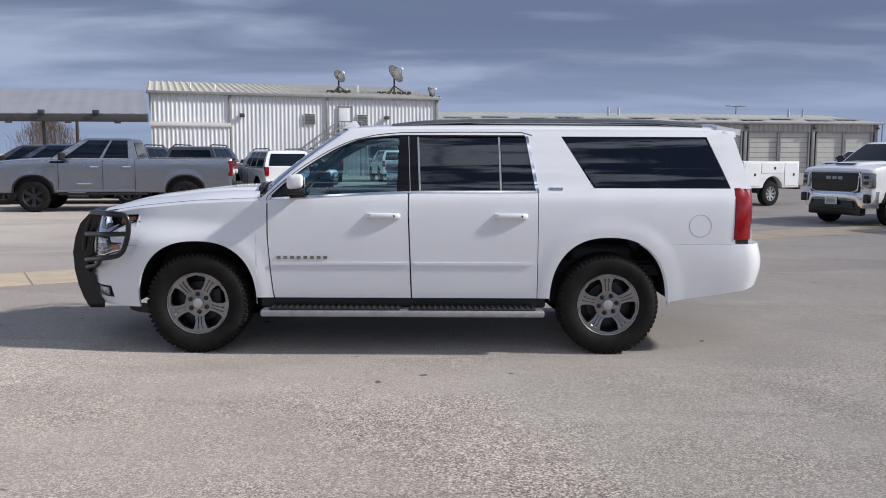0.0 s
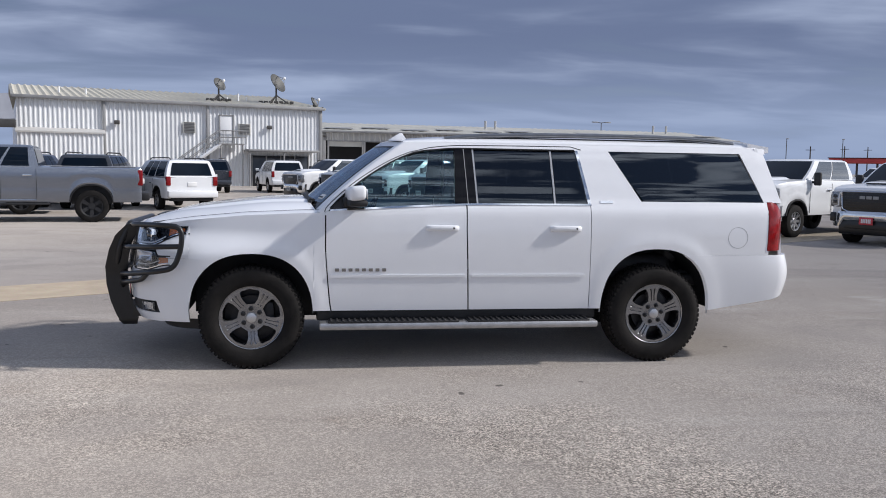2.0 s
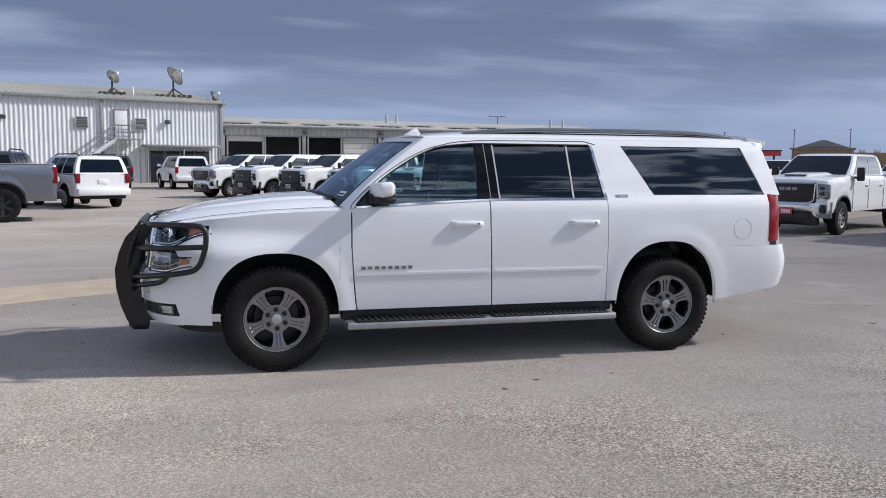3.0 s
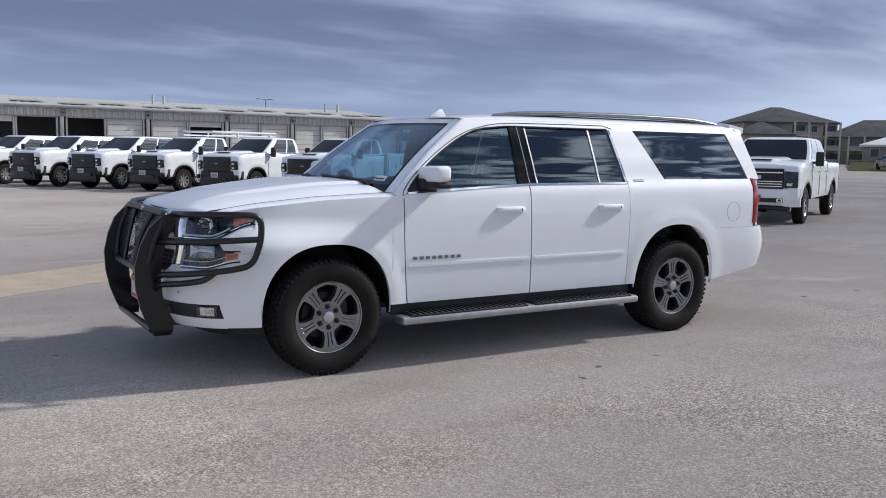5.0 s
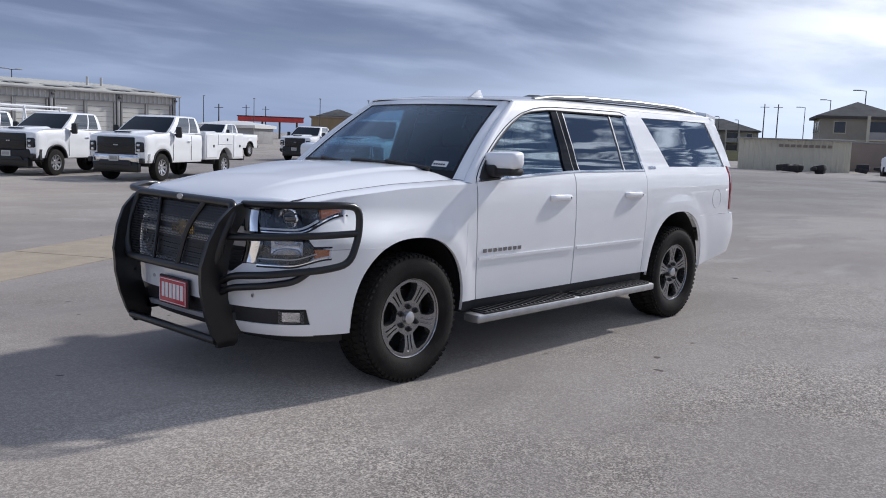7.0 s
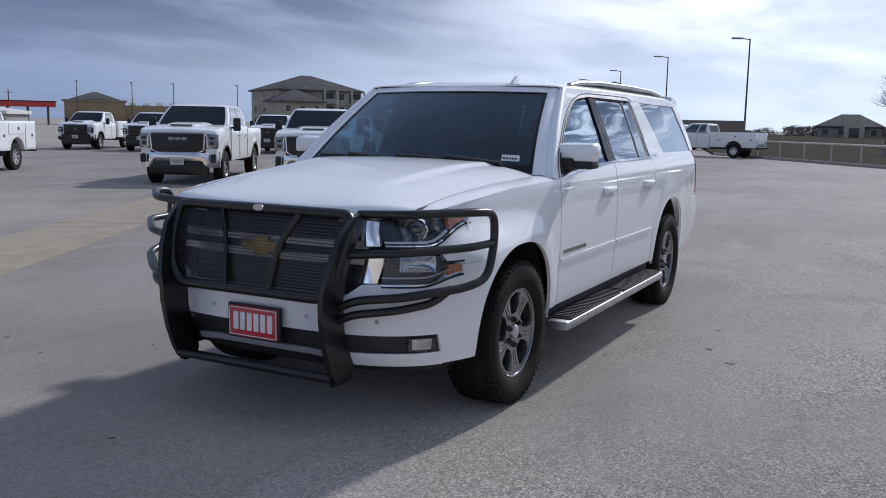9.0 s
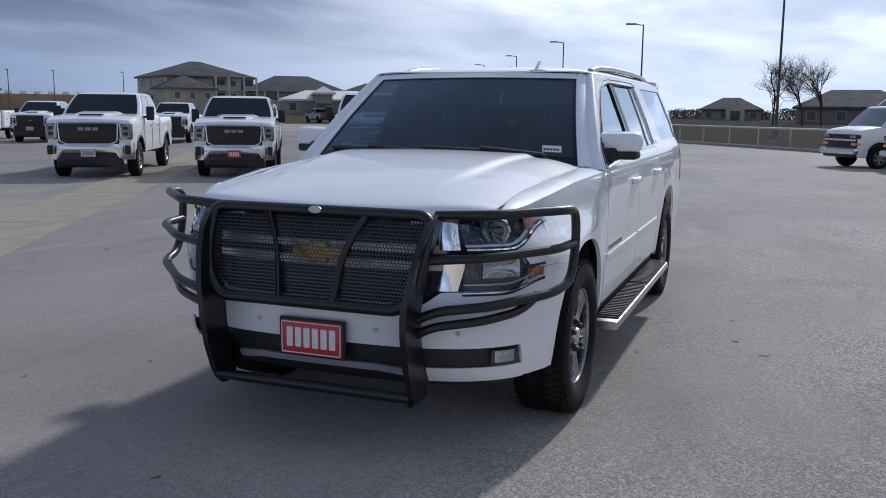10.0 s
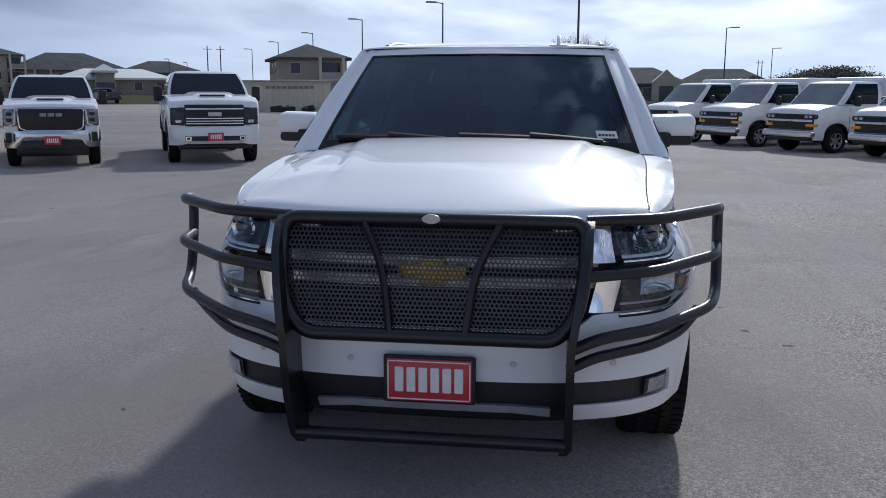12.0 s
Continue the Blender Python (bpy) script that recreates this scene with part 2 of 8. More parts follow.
M_LAMP = mat("lamp_housing", (0.045, 0.05, 0.06), 0.20, metal=0.3, vary=0.5, scale=16)
M_SKID = mat("satin_silver_plastic", (0.46, 0.47, 0.50), 0.36, metal=0.35, vary=0.15, scale=12)
M_LAMPGREY = mat("clear_lamp_block", (0.30, 0.31, 0.33), 0.18, metal=0.6, coat=0.8, vary=0.6, scale=22)
M_AMBER = mat("amber_lens", (0.55, 0.14, 0.025), 0.15, coat=1.0, vary=0.3, scale=40)
M_RED = mat("red_lens", (0.26, 0.004, 0.006), 0.16, coat=0.35, spec=0.3, vary=0.4, scale=18)
M_REDPLATE = mat("red_plate_paint", (0.52, 0.028, 0.045), 0.35, coat=0.3, vary=0.1, scale=30)
M_LETTER = mat("white_lettering", (0.80, 0.79, 0.78), 0.45, vary=0.08, scale=40)
M_GOLD = mat("gold_emblem", (0.55, 0.36, 0.07), 0.25, metal=0.6, coat=0.6, vary=0.25, scale=25)
M_PRIVACY = mat("privacy_glass", (0.012, 0.014, 0.018), 0.03, coat=1.0, spec=0.8)
M_DARKGLASS = mat("dark_window_glass", (0.006, 0.012, 0.023), 0.03, spec=0.13, vary=0.4, scale=1.2)
M_YELLOWLAMP = mat("yellow_amber_lamp", (0.72, 0.33, 0.03), 0.2, coat=0.6, vary=0.2, scale=20)
M_SIDEGLASS = mat("side_window_glass", (0.055, 0.068, 0.08), 0.03, spec=0.8, coat=1.0, gloss=0.02, vary=0.5, scale=0.9)
M_VANGLASS = mat("van_window_glass", (0.085, 0.10, 0.12), 0.04, spec=0.95, coat=0.8, vary=0.5, scale=1.2)
M_INTERIOR = mat("dark_interior", (0.028, 0.030, 0.034), 0.8, vary=0.3, scale=6)
M_SEAT = mat("seat_leather", (0.045, 0.045, 0.047), 0.55, vary=0.25, scale=9)
M_STICKER = mat("paper_sticker", (0.75, 0.75, 0.74), 0.6, vary=0.06, scale=40)
M_LAMPDARK = mat("dark_lamp_housing", (0.018, 0.020, 0.026), 0.25, metal=0.0, vary=0.5, scale=16)
M_NUT = mat("dark_wheel_nut", (0.03, 0.03, 0.032), 0.35, metal=0.5, vary=0.3, scale=20)
M_GRILLE = mat("gloss_black_grille", (0.006, 0.006, 0.007), 0.30, vary=0.4, scale=12, bump=0.1, bump_scale=80)
M_REFLECTOR = mat("lamp_reflector", (0.66, 0.67, 0.69), 0.16, metal=1.0, vary=0.3, scale=20, bump=0.15, bump_scale=30)
M_RAIL = mat("dark_brushed_rail", (0.30, 0.30, 0.305), 0.30, metal=1.0, vary=0.2, scale=9)
M_LENS = None


def glass_mat(name, tint, share, power=3.0):
    """A tinted pane: part clear, part a mirror-smooth surface."""
    m = bpy.data.materials.new(name)
    m.use_nodes = True
    nt = m.node_tree
    N, L = nt.nodes.new, nt.links.new
    nt.nodes.remove(nt.nodes["Principled BSDF"])
    tr, gl, lw, mx = N("ShaderNodeBsdfTransparent"), N("ShaderNodeBsdfGlossy"), N("ShaderNodeLayerWeight"), N("ShaderNodeMixShader")
    tr.inputs[0].default_value = (*tint, 1)
    gl.inputs["Roughness"].default_value = 0.015
    gl.inputs["Color"].default_value = (0.84, 0.92, 1.0, 1)
    lw.inputs[0].default_value = 0.5
    pw, mr = N("ShaderNodeMath"), N("ShaderNodeMapRange")
    pw.operation = "POWER"
    pw.inputs[1].default_value = power
    L(lw.outputs["Facing"], pw.inputs[0])
    L(pw.outputs[0], mr.inputs[0])
    mr.inputs[3].default_value = share
    L(mr.outputs[0], mx.inputs[0])
    L(tr.outputs[0], mx.inputs[1])
    L(gl.outputs[0], mx.inputs[2])
    L(mx.outputs[0], nt.nodes["Material Output"].inputs[0])
    return m


M_WINDSCREEN = glass_mat("windscreen_glass", (0.46, 0.61, 0.72), 0.042, 4.6)
M_DOORGLASS = glass_mat("door_glass", (0.78, 0.89, 0.90), 0.05, 2.1)
M_REARGLASS = glass_mat("tinted_rear_glass", (0.10, 0.115, 0.14), 0.060, 1.9)
M_LENS = glass_mat("clear_lens", (0.93, 0.94, 0.96), 0.03, 4.6)
M_METALWALL = mat("white_metal_siding", (0.80, 0.81, 0.82), 0.45, metal=0.0, vary=0.08, scale=0.5, spec=0.5)
M_METALWALL2 = mat("pale_grey_metal_siding", (0.52, 0.51, 0.49), 0.5, vary=0.10, scale=0.5)
M_ROOF = mat("metal_roof", (0.44, 0.43, 0.38), 0.55, vary=0.2, scale=0.4)
M_TANROOF = mat("tan_ribbed_roof", (0.60, 0.56, 0.45), 0.5, vary=0.15, scale=0.4)
M_TRIM = mat("grey_metal_trim", (0.30, 0.30, 0.30), 0.5, vary=0.2, scale=1.0)
M_DISH = mat("dark_mesh_dish", (0.115, 0.115, 0.11), 0.6, metal=0.3, vary=0.3, scale=2)
M_DOORPALE = mat("pale_shutter", (0.60, 0.59, 0.55), 0.5, vary=0.1, scale=0.8)
# for real dark parts, and for the shade painted inside the garage bays
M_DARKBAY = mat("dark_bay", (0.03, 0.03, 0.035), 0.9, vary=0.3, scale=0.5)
M_POLE = mat("pole_metal", (0.10, 0.095, 0.09), 0.5, metal=0.5, vary=0.2, scale=2)
M_TAN = mat("tan_stucco", (0.36, 0.28, 0.17), 0.9, vary=0.2, scale=0.4, bump=0.2)
M_BEIGE = mat("beige_siding", (0.55, 0.52, 0.42), 0.8, vary=0.15, scale=0.3)
M_BROWNWALL = mat("brown_wall", (0.33, 0.275, 0.235), 0.9, vary=0.2, scale=0.3)
M_STONE = mat("apartment_stucco", (0.39, 0.365, 0.315), 0.9, color2=(0.31, 0.285, 0.24), scale=0.25, bump=0.2)
M_SHINGLE = mat("brown_shingle_roof", (0.125, 0.122, 0.12), 0.95, spec=0.1, color2=(0.085, 0.083, 0.082), scale=0.5, bump=0.3, bump_scale=8)
M_SHELTER = mat("blue_grey_metal_roof", (0.30, 0.305, 0.33), 0.6, vary=0.1, scale=0.4)
M_PALEROOF = mat("pale_metal_roof", (0.62, 0.62, 0.60), 0.4, vary=0.1, scale=0.4)
M_CREAM = mat("cream_trim", (0.50, 0.47, 0.38), 0.8, vary=0.15, scale=0.6)
M_HOUSEWIN = mat("far_window_glass", (0.03, 0.035, 0.045), 0.1, spec=0.7, vary=0.3, scale=0.7)
M_REDCANOPY = mat("red_canopy_paint", (0.50, 0.05, 0.045), 0.5, vary=0.15, scale=0.4)
M_BARK = mat("bark", (0.10, 0.08, 0.065), 0.95, vary=0.4, scale=5, bump=0.5, bump_scale=30)
M_LEAF = mat("dry_leaves", (0.12, 0.075, 0.035), 0.9, vary=0.4, scale=3)
# scrub colour lifted so that distance haze is in the paint
M_SCRUB = mat("hazed_scrub", (0.13, 0.125, 0.105), 0.95, color2=(0.18, 0.16, 0.135), scale=0.2)
M_TWIG = mat("winter_twigs", (0.23, 0.17, 0.11), 0.95, color2=(0.15, 0.11, 0.08), scale=0.6)
M_FENCE = mat("fence_paint", (0.55, 0.53, 0.48), 0.6, vary=0.25, scale=3)

# ---- building helpers ----
def thing(name, label, category, m=None, group="", kind=""):
    ob = new(name)
    ob.empty_display_size = 0.2
    if m is not None:
        ob.matrix_basis = m
    return tagged(ob, label, category, group, kind)


def mesh_from(bm, name, material, smooth=True, angle=38):
    me = bpy.data.meshes.new(name)
    bm.normal_update()
    bm.to_mesh(me)
    bm.free()
    for mm in (material if isinstance(material, (list, tuple)) else [material]):
        me.materials.append(mm)
    if smooth:
        me.shade_smooth()
        me.set_sharp_from_angle(angle=radians(angle))
    return me


def part(name, bm, material, parent=None, label="", angle=38):
    ob = new(name, mesh_from(bm, name, material, True, angle))
    if parent is not None:
        ob.parent = parent
    return tagged(ob, label)


def share(name, mesh, parent, m):
    ob = new(name, mesh)
    ob.parent = parent
    ob.matrix_basis = m
    return ob


def spline(xs, ys):
    """A natural cubic through the points."""
    xs, ys = np.array(xs, float), np.array(ys, float)
    n, h = len(xs), np.diff(xs)
    A, r = np.eye(n), np.zeros(n)
    for i in range(1, n - 1):
        A[i, i - 1:i + 2] = h[i - 1], 2 * (h[i - 1] + h[i]), h[i]
        r[i] = 6 * ((ys[i + 1] - ys[i]) / h[i] - (ys[i] - ys[i - 1]) / h[i - 1])
    mm = np.linalg.solve(A, r)

    def ev(x):
        x = min(max(x, xs[0]), xs[-1])
        i = min(max(int(np.searchsorted(xs, x)) - 1, 0), n - 2)
        a, b = xs[i + 1] - x, x - xs[i]
        return float((mm[i] * a ** 3 + mm[i + 1] * b ** 3) / (6 * h[i]) + (ys[i] / h[i] - mm[i] * h[i] / 6) * a + (ys[i + 1] / h[i] - mm[i + 1] * h[i] / 6) * b)
    return ev


def lin(*pts):
    xs, ys = zip(*sorted(pts))
    return lambda x: float(np.interp(x, xs, ys))


def lerp(a, b, t):
    return a + (b - a) * t


def steps(n, a=0.0, b=1.0):
    return [a + (b - a) * i / n for i in range(n + 1)]


def sheet(bm, fn, us, vs, back=None, flip=False):
    """A grid of faces over fn(u, v); with back (a way, or a function of the point) it gets that thickness and a rim."""
    front = [[bm.verts.new(fn(u, v)) for v in vs] for u in us]
    nu, nv = len(us), len(vs)

    def quad(a, b, c, d):
        if len({a, b, c, d}) < 4:
            return
        try:
            bm.faces.new((d, c, b, a) if flip else (a, b, c, d))
        except ValueError:
            pass
    for i in range(nu - 1):
        for j in range(nv - 1):
            quad(front[i][j], front[i + 1][j], front[i + 1][j + 1], front[i][j + 1])
    if back is not None:
        off = back if callable(back) else (lambda p: Vector(back))
        rear = [[bm.verts.new(front[i][j].co + off(front[i][j].co)) for j in range(nv)] for i in range(nu)]
        for i in range(nu - 1):
            for j in range(nv - 1):
                quad(rear[i][j + 1], rear[i + 1][j + 1], rear[i + 1][j], rear[i][j])
        for i in range(nu - 1):
            quad(front[i + 1][0], front[i][0], rear[i][0], rear[i + 1][0])
            quad(front[i][-1], front[i + 1][-1], rear[i + 1][-1], rear[i][-1])
        for j in range(nv - 1):
            quad(front[0][j], front[0][j + 1], rear[0][j + 1], rear[0][j])
            quad(front[-1][j + 1], front[-1][j], rear[-1][j], rear[-1][j + 1])


def box(bm, c, s, bevel=0.0, m=None, seg=2):
    r = bmesh.ops.create_cube(bm, size=1.0, matrix=(m or Matrix()) @ Matrix.Translation(c) @ Matrix.Diagonal((*s, 1)))
    if bevel:
        es = list({e for v in r["verts"] for e in v.link_edges})
        bmesh.ops.bevel(bm, geom=es, offset=bevel, segments=seg, affect="EDGES", profile=0.5)


def cyl(bm, a, b, r, n=12, r2=None, caps=True):
    a, b = Vector(a), Vector(b)
    m = Matrix.Translation((a + b) / 2) @ (b - a).to_track_quat("Z", "Y").to_matrix().to_4x4()
    bmesh.ops.create_cone(bm, cap_ends=caps, segments=n, radius1=r, radius2=r if r2 is None else r2, depth=(b - a).length, matrix=m)


def rounded(pts, r, n=5, closed=False):
    """A polyline with its corners rounded to radius about r."""
    pts = [Vector(p) for p in pts]
    out, k = [], len(pts)
    for i, p in enumerate(pts):
        if not closed and i in (0, k - 1):
            out.append(p)
            continue
        a, b = pts[i - 1], pts[(i + 1) % k]
        d = min(r, (a - p).length * 0.48, (b - p).length * 0.48)
        s, e = p + (a - p).normalized() * d, p + (b - p).normalized() * d
        for j in range(n + 1):
            t = j / n
            out.append(s * (1 - t) ** 2 + p * 2 * t * (1 - t) + e * t * t)
    return out


def tube(bm, pts, r, n=10, closed=False, flat=1.0):
    pts = [Vector(p) for p in pts]
    k = len(pts)
    rings, ref = [], None
    for i, p in enumerate(pts):
        a = pts[i - 1] if closed or i else p
        b = pts[(i + 1) % k] if closed or i < k - 1 else p
        t = (b - a).normalized()
        if ref is None:
            ref = Vector((0, 0, 1)) if abs(t.z) < 0.9 else Vector((1, 0, 0))
        ref = (ref - t * ref.dot(t)).normalized()
        bi = t.cross(ref)
        rings.append([bm.verts.new(p + ref * math.cos(w) * r + bi * math.sin(w) * r * flat) for w in (2 * math.pi * j / n for j in range(n))])
    for i in range(k if closed else k - 1):
        A, B = rings[i], rings[(i + 1) % k]
        shift = 0
        if closed and i == k - 1:
            shift = min(range(n), key=lambda s: (A[0].co - B[s].co).length)
        for j in range(n):
            bm.faces.new((A[j], A[(j + 1) % n], B[(j + 1 + shift) % n], B[(j + shift) % n]))
    if not closed:
        bm.faces.new(rings[0][::-1])
        bm.faces.new(rings[-1])
    bmesh.ops.recalc_face_normals(bm, faces=bm.faces)


def prism(bm, outline, a, b, bevel=0.0):
    """A flat outline (points of a plane, as 3D) pushed from offset a to offset b (vectors)."""
    lo = [bm.verts.new(Vector(p) + Vector(a)) for p in outline]
    hi = [bm.verts.new(Vector(p) + Vector(b)) for p in outline]
    k = len(lo)
    fs = [bm.faces.new(lo[::-1]), bm.faces.new(hi)] + [bm.faces.new((lo[i], lo[(i + 1) % k], hi[(i + 1) % k], hi[i])) for i in range(k)]
    bmesh.ops.recalc_face_normals(bm, faces=fs)
    if bevel:
        bmesh.ops.bevel(bm, geom=list({e for f in fs for e in f.edges}), offset=bevel, segments=2, affect="EDGES", profile=0.5)


def lathe(bm, profile, n=36, axis="y", c=(0, 0, 0), closed=False):
    """profile: (radius, along) pairs, turned round the y axis."""
    c = Vector(c)
    rings = []
    for r, h in profile:
        rings.append([bm.verts.new(c + Vector((r * math.cos(w), h, r * math.sin(w)))) for w in (2 * math.pi * j / n for j in range(n))])
    for i in range(len(rings) - (0 if closed else 1)):
        A, B = rings[i], rings[(i + 1) % len(rings)]
        for j in range(n):
            bm.faces.new((A[j], B[j], B[(j + 1) % n], A[(j + 1) % n]))
    bmesh.ops.recalc_face_normals(bm, faces=bm.faces)
    return rings


def bars(bm, x0, x1, z, h, n, at, gap=0.3):
    """n plain bars in place of letters between x0 and x1; at(x, z) gives the place in space of a corner, and its outward push."""
    w = (x1 - x0) / n
    for i in range(n):
        a, b = x0 + w * (i + gap / 2), x0 + w * (i + 1 - gap / 2)
        sheet(bm, lambda u, v: at(lerp(a, b, u), lerp(z - h / 2, z + h / 2, v))[0], [0, 1], [0, 1], back=lambda p: at(0, 0)[1])
    bmesh.ops.recalc_face_normals(bm, faces=bm.faces)

# ---- ground ----
def flat(name, pts, z, material, kind="structure", label="", category="", thick=0.0):
    bm = bmesh.new()
    if thick:
        prism(bm, [(x, y, 0) for x, y in pts], (0, 0, z - thick), (0, 0, z))
    else:
        bm.faces.new([bm.verts.new((x, y, z)) for x, y in pts])
    ob = new(name, mesh_from(bm, name, material, False))
    return tagged(ob, label, category, kind=kind)


bm = bmesh.new()
gxs = [-3000, -600, -150, -60, -30, -15, 0, 15, 30, 60, 150, 600, 3000]
sheet(bm, lambda u, v: Vector((u, v, 0)), gxs, gxs)
bmesh.ops.recalc_face_normals(bm, faces=bm.faces)
if bm.faces[0].normal.z < 0:
    bmesh.ops.reverse_faces(bm, faces=bm.faces)
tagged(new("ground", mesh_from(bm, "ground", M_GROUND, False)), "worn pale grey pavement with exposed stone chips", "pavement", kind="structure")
DIR30 = Vector((math.cos(radians(29.5)), math.sin(radians(29.5)), 0))
NRM30 = Vector((-DIR30.y, DIR30.x, 0))
g0 = Vector((-1.0, 12.87, 0))
gutter = thing("gutter", "tan concrete drainage strip set in the pavement", "gutter", kind="structure")
slab_len = 4.6
for i in range(-9, 10):
    bm = bmesh.new()
    a, b = g0 + DIR30 * (i * slab_len + 0.012), g0 + DIR30 * ((i + 1) * slab_len - 0.012)
    prism(bm, [a, b, b + NRM30 * 1.32, a + NRM30 * 1.32], (0, 0, -0.05), (0, 0, 0.005))
    part("slab", bm, M_GUTTER, gutter)

# field beyond the fence, laid on the ground and edged by a kerb
f0 = Vector((31.0, 2.24, 0))
FDIR = Vector((math.cos(radians(36)), math.sin(radians(36)), 0))
FN = Vector((FDIR.y, -FDIR.x, 0))
bm = bmesh.new()
near_a, near_b = f0 - FDIR * 60, f0 + FDIR * 24


def field_fn(u, v):
    p = lerp(near_a, near_b, u) + lerp(FN, Vector((0.97, 0.24, 0)), max(0.0, 2 * u - 1) ** 1.0) * (0.25 + 320 * v * v)
    return Vector((p.x, p.y, 0.10 + 0.25 * v + 0.05 * noise.noise(p * 0.2)))


sheet(bm, field_fn, steps(50), steps(40), back=(0, 0, -0.3))
bmesh.ops.recalc_face_normals(bm, faces=bm.faces)
tagged(new("field", mesh_from(bm, "field", M_FIELD)), "dry brown winter grass field beyond the kerb", "field", kind="structure")
bm = bmesh.new()
prism(bm, [near_a, near_b, near_b + FN * 0.2, near_a + FN * 0.2], (0, 0, -0.05), (0, 0, 0.15), 0.02)
tagged(new("kerb", mesh_from(bm, "kerb", M_CURB)), "pale concrete kerb along the grass", "kerb", kind="structure")
fence = thing("rail_fence", "low white pipe rail fence along the kerb", "fence")
for i in range(34):
    p = f0 - FDIR * 60 + FDIR * (i * 2.5) + FN * 0.9
    bm = bmesh.new()
    cyl(bm, p + Vector((0, 0, 0.0)), p + Vector((0, 0, 0.92)), 0.04, 8)
    part("post", bm, M_FENCE, fence)
bm = bmesh.new()
a, b = f0 - FDIR * 60 + FN * 0.9, f0 + FDIR * 22.6 + FN * 0.9
tube(bm, [a + Vector((0, 0, 0.95)), b + Vector((0, 0, 0.95))], 0.055, 8)
part("rail", bm, M_FENCE, fence)


# ---- buildings ----
def oriented(x, y, deg):
    return pose(x, y, 0, 0, 0, deg)


def ribbed(bm, x0, x1, z0, z1, pitch=0.6, depth=0.05, y=0.0):
    """Ribbed metal siding on the plane y, facing -y."""
    n = max(1, int(round((x1 - x0) / pitch)))
    p = (x1 - x0) / n
    xs = []
    for i in range(n):
        a = x0 + i * p
        xs += [(a, 0), (a + p * 0.55, 0), (a + p * 0.66, depth), (a + p * 0.89, depth)]
    xs.append((x1, 0))
    sheet(bm, lambda u, v: Vector((xs[u][0], y - xs[u][1], lerp(z0, z1, v))), list(range(len(xs))), [0, 1], back=(0, 0.12, 0))
    bmesh.ops.recalc_face_normals(bm, faces=bm.faces)


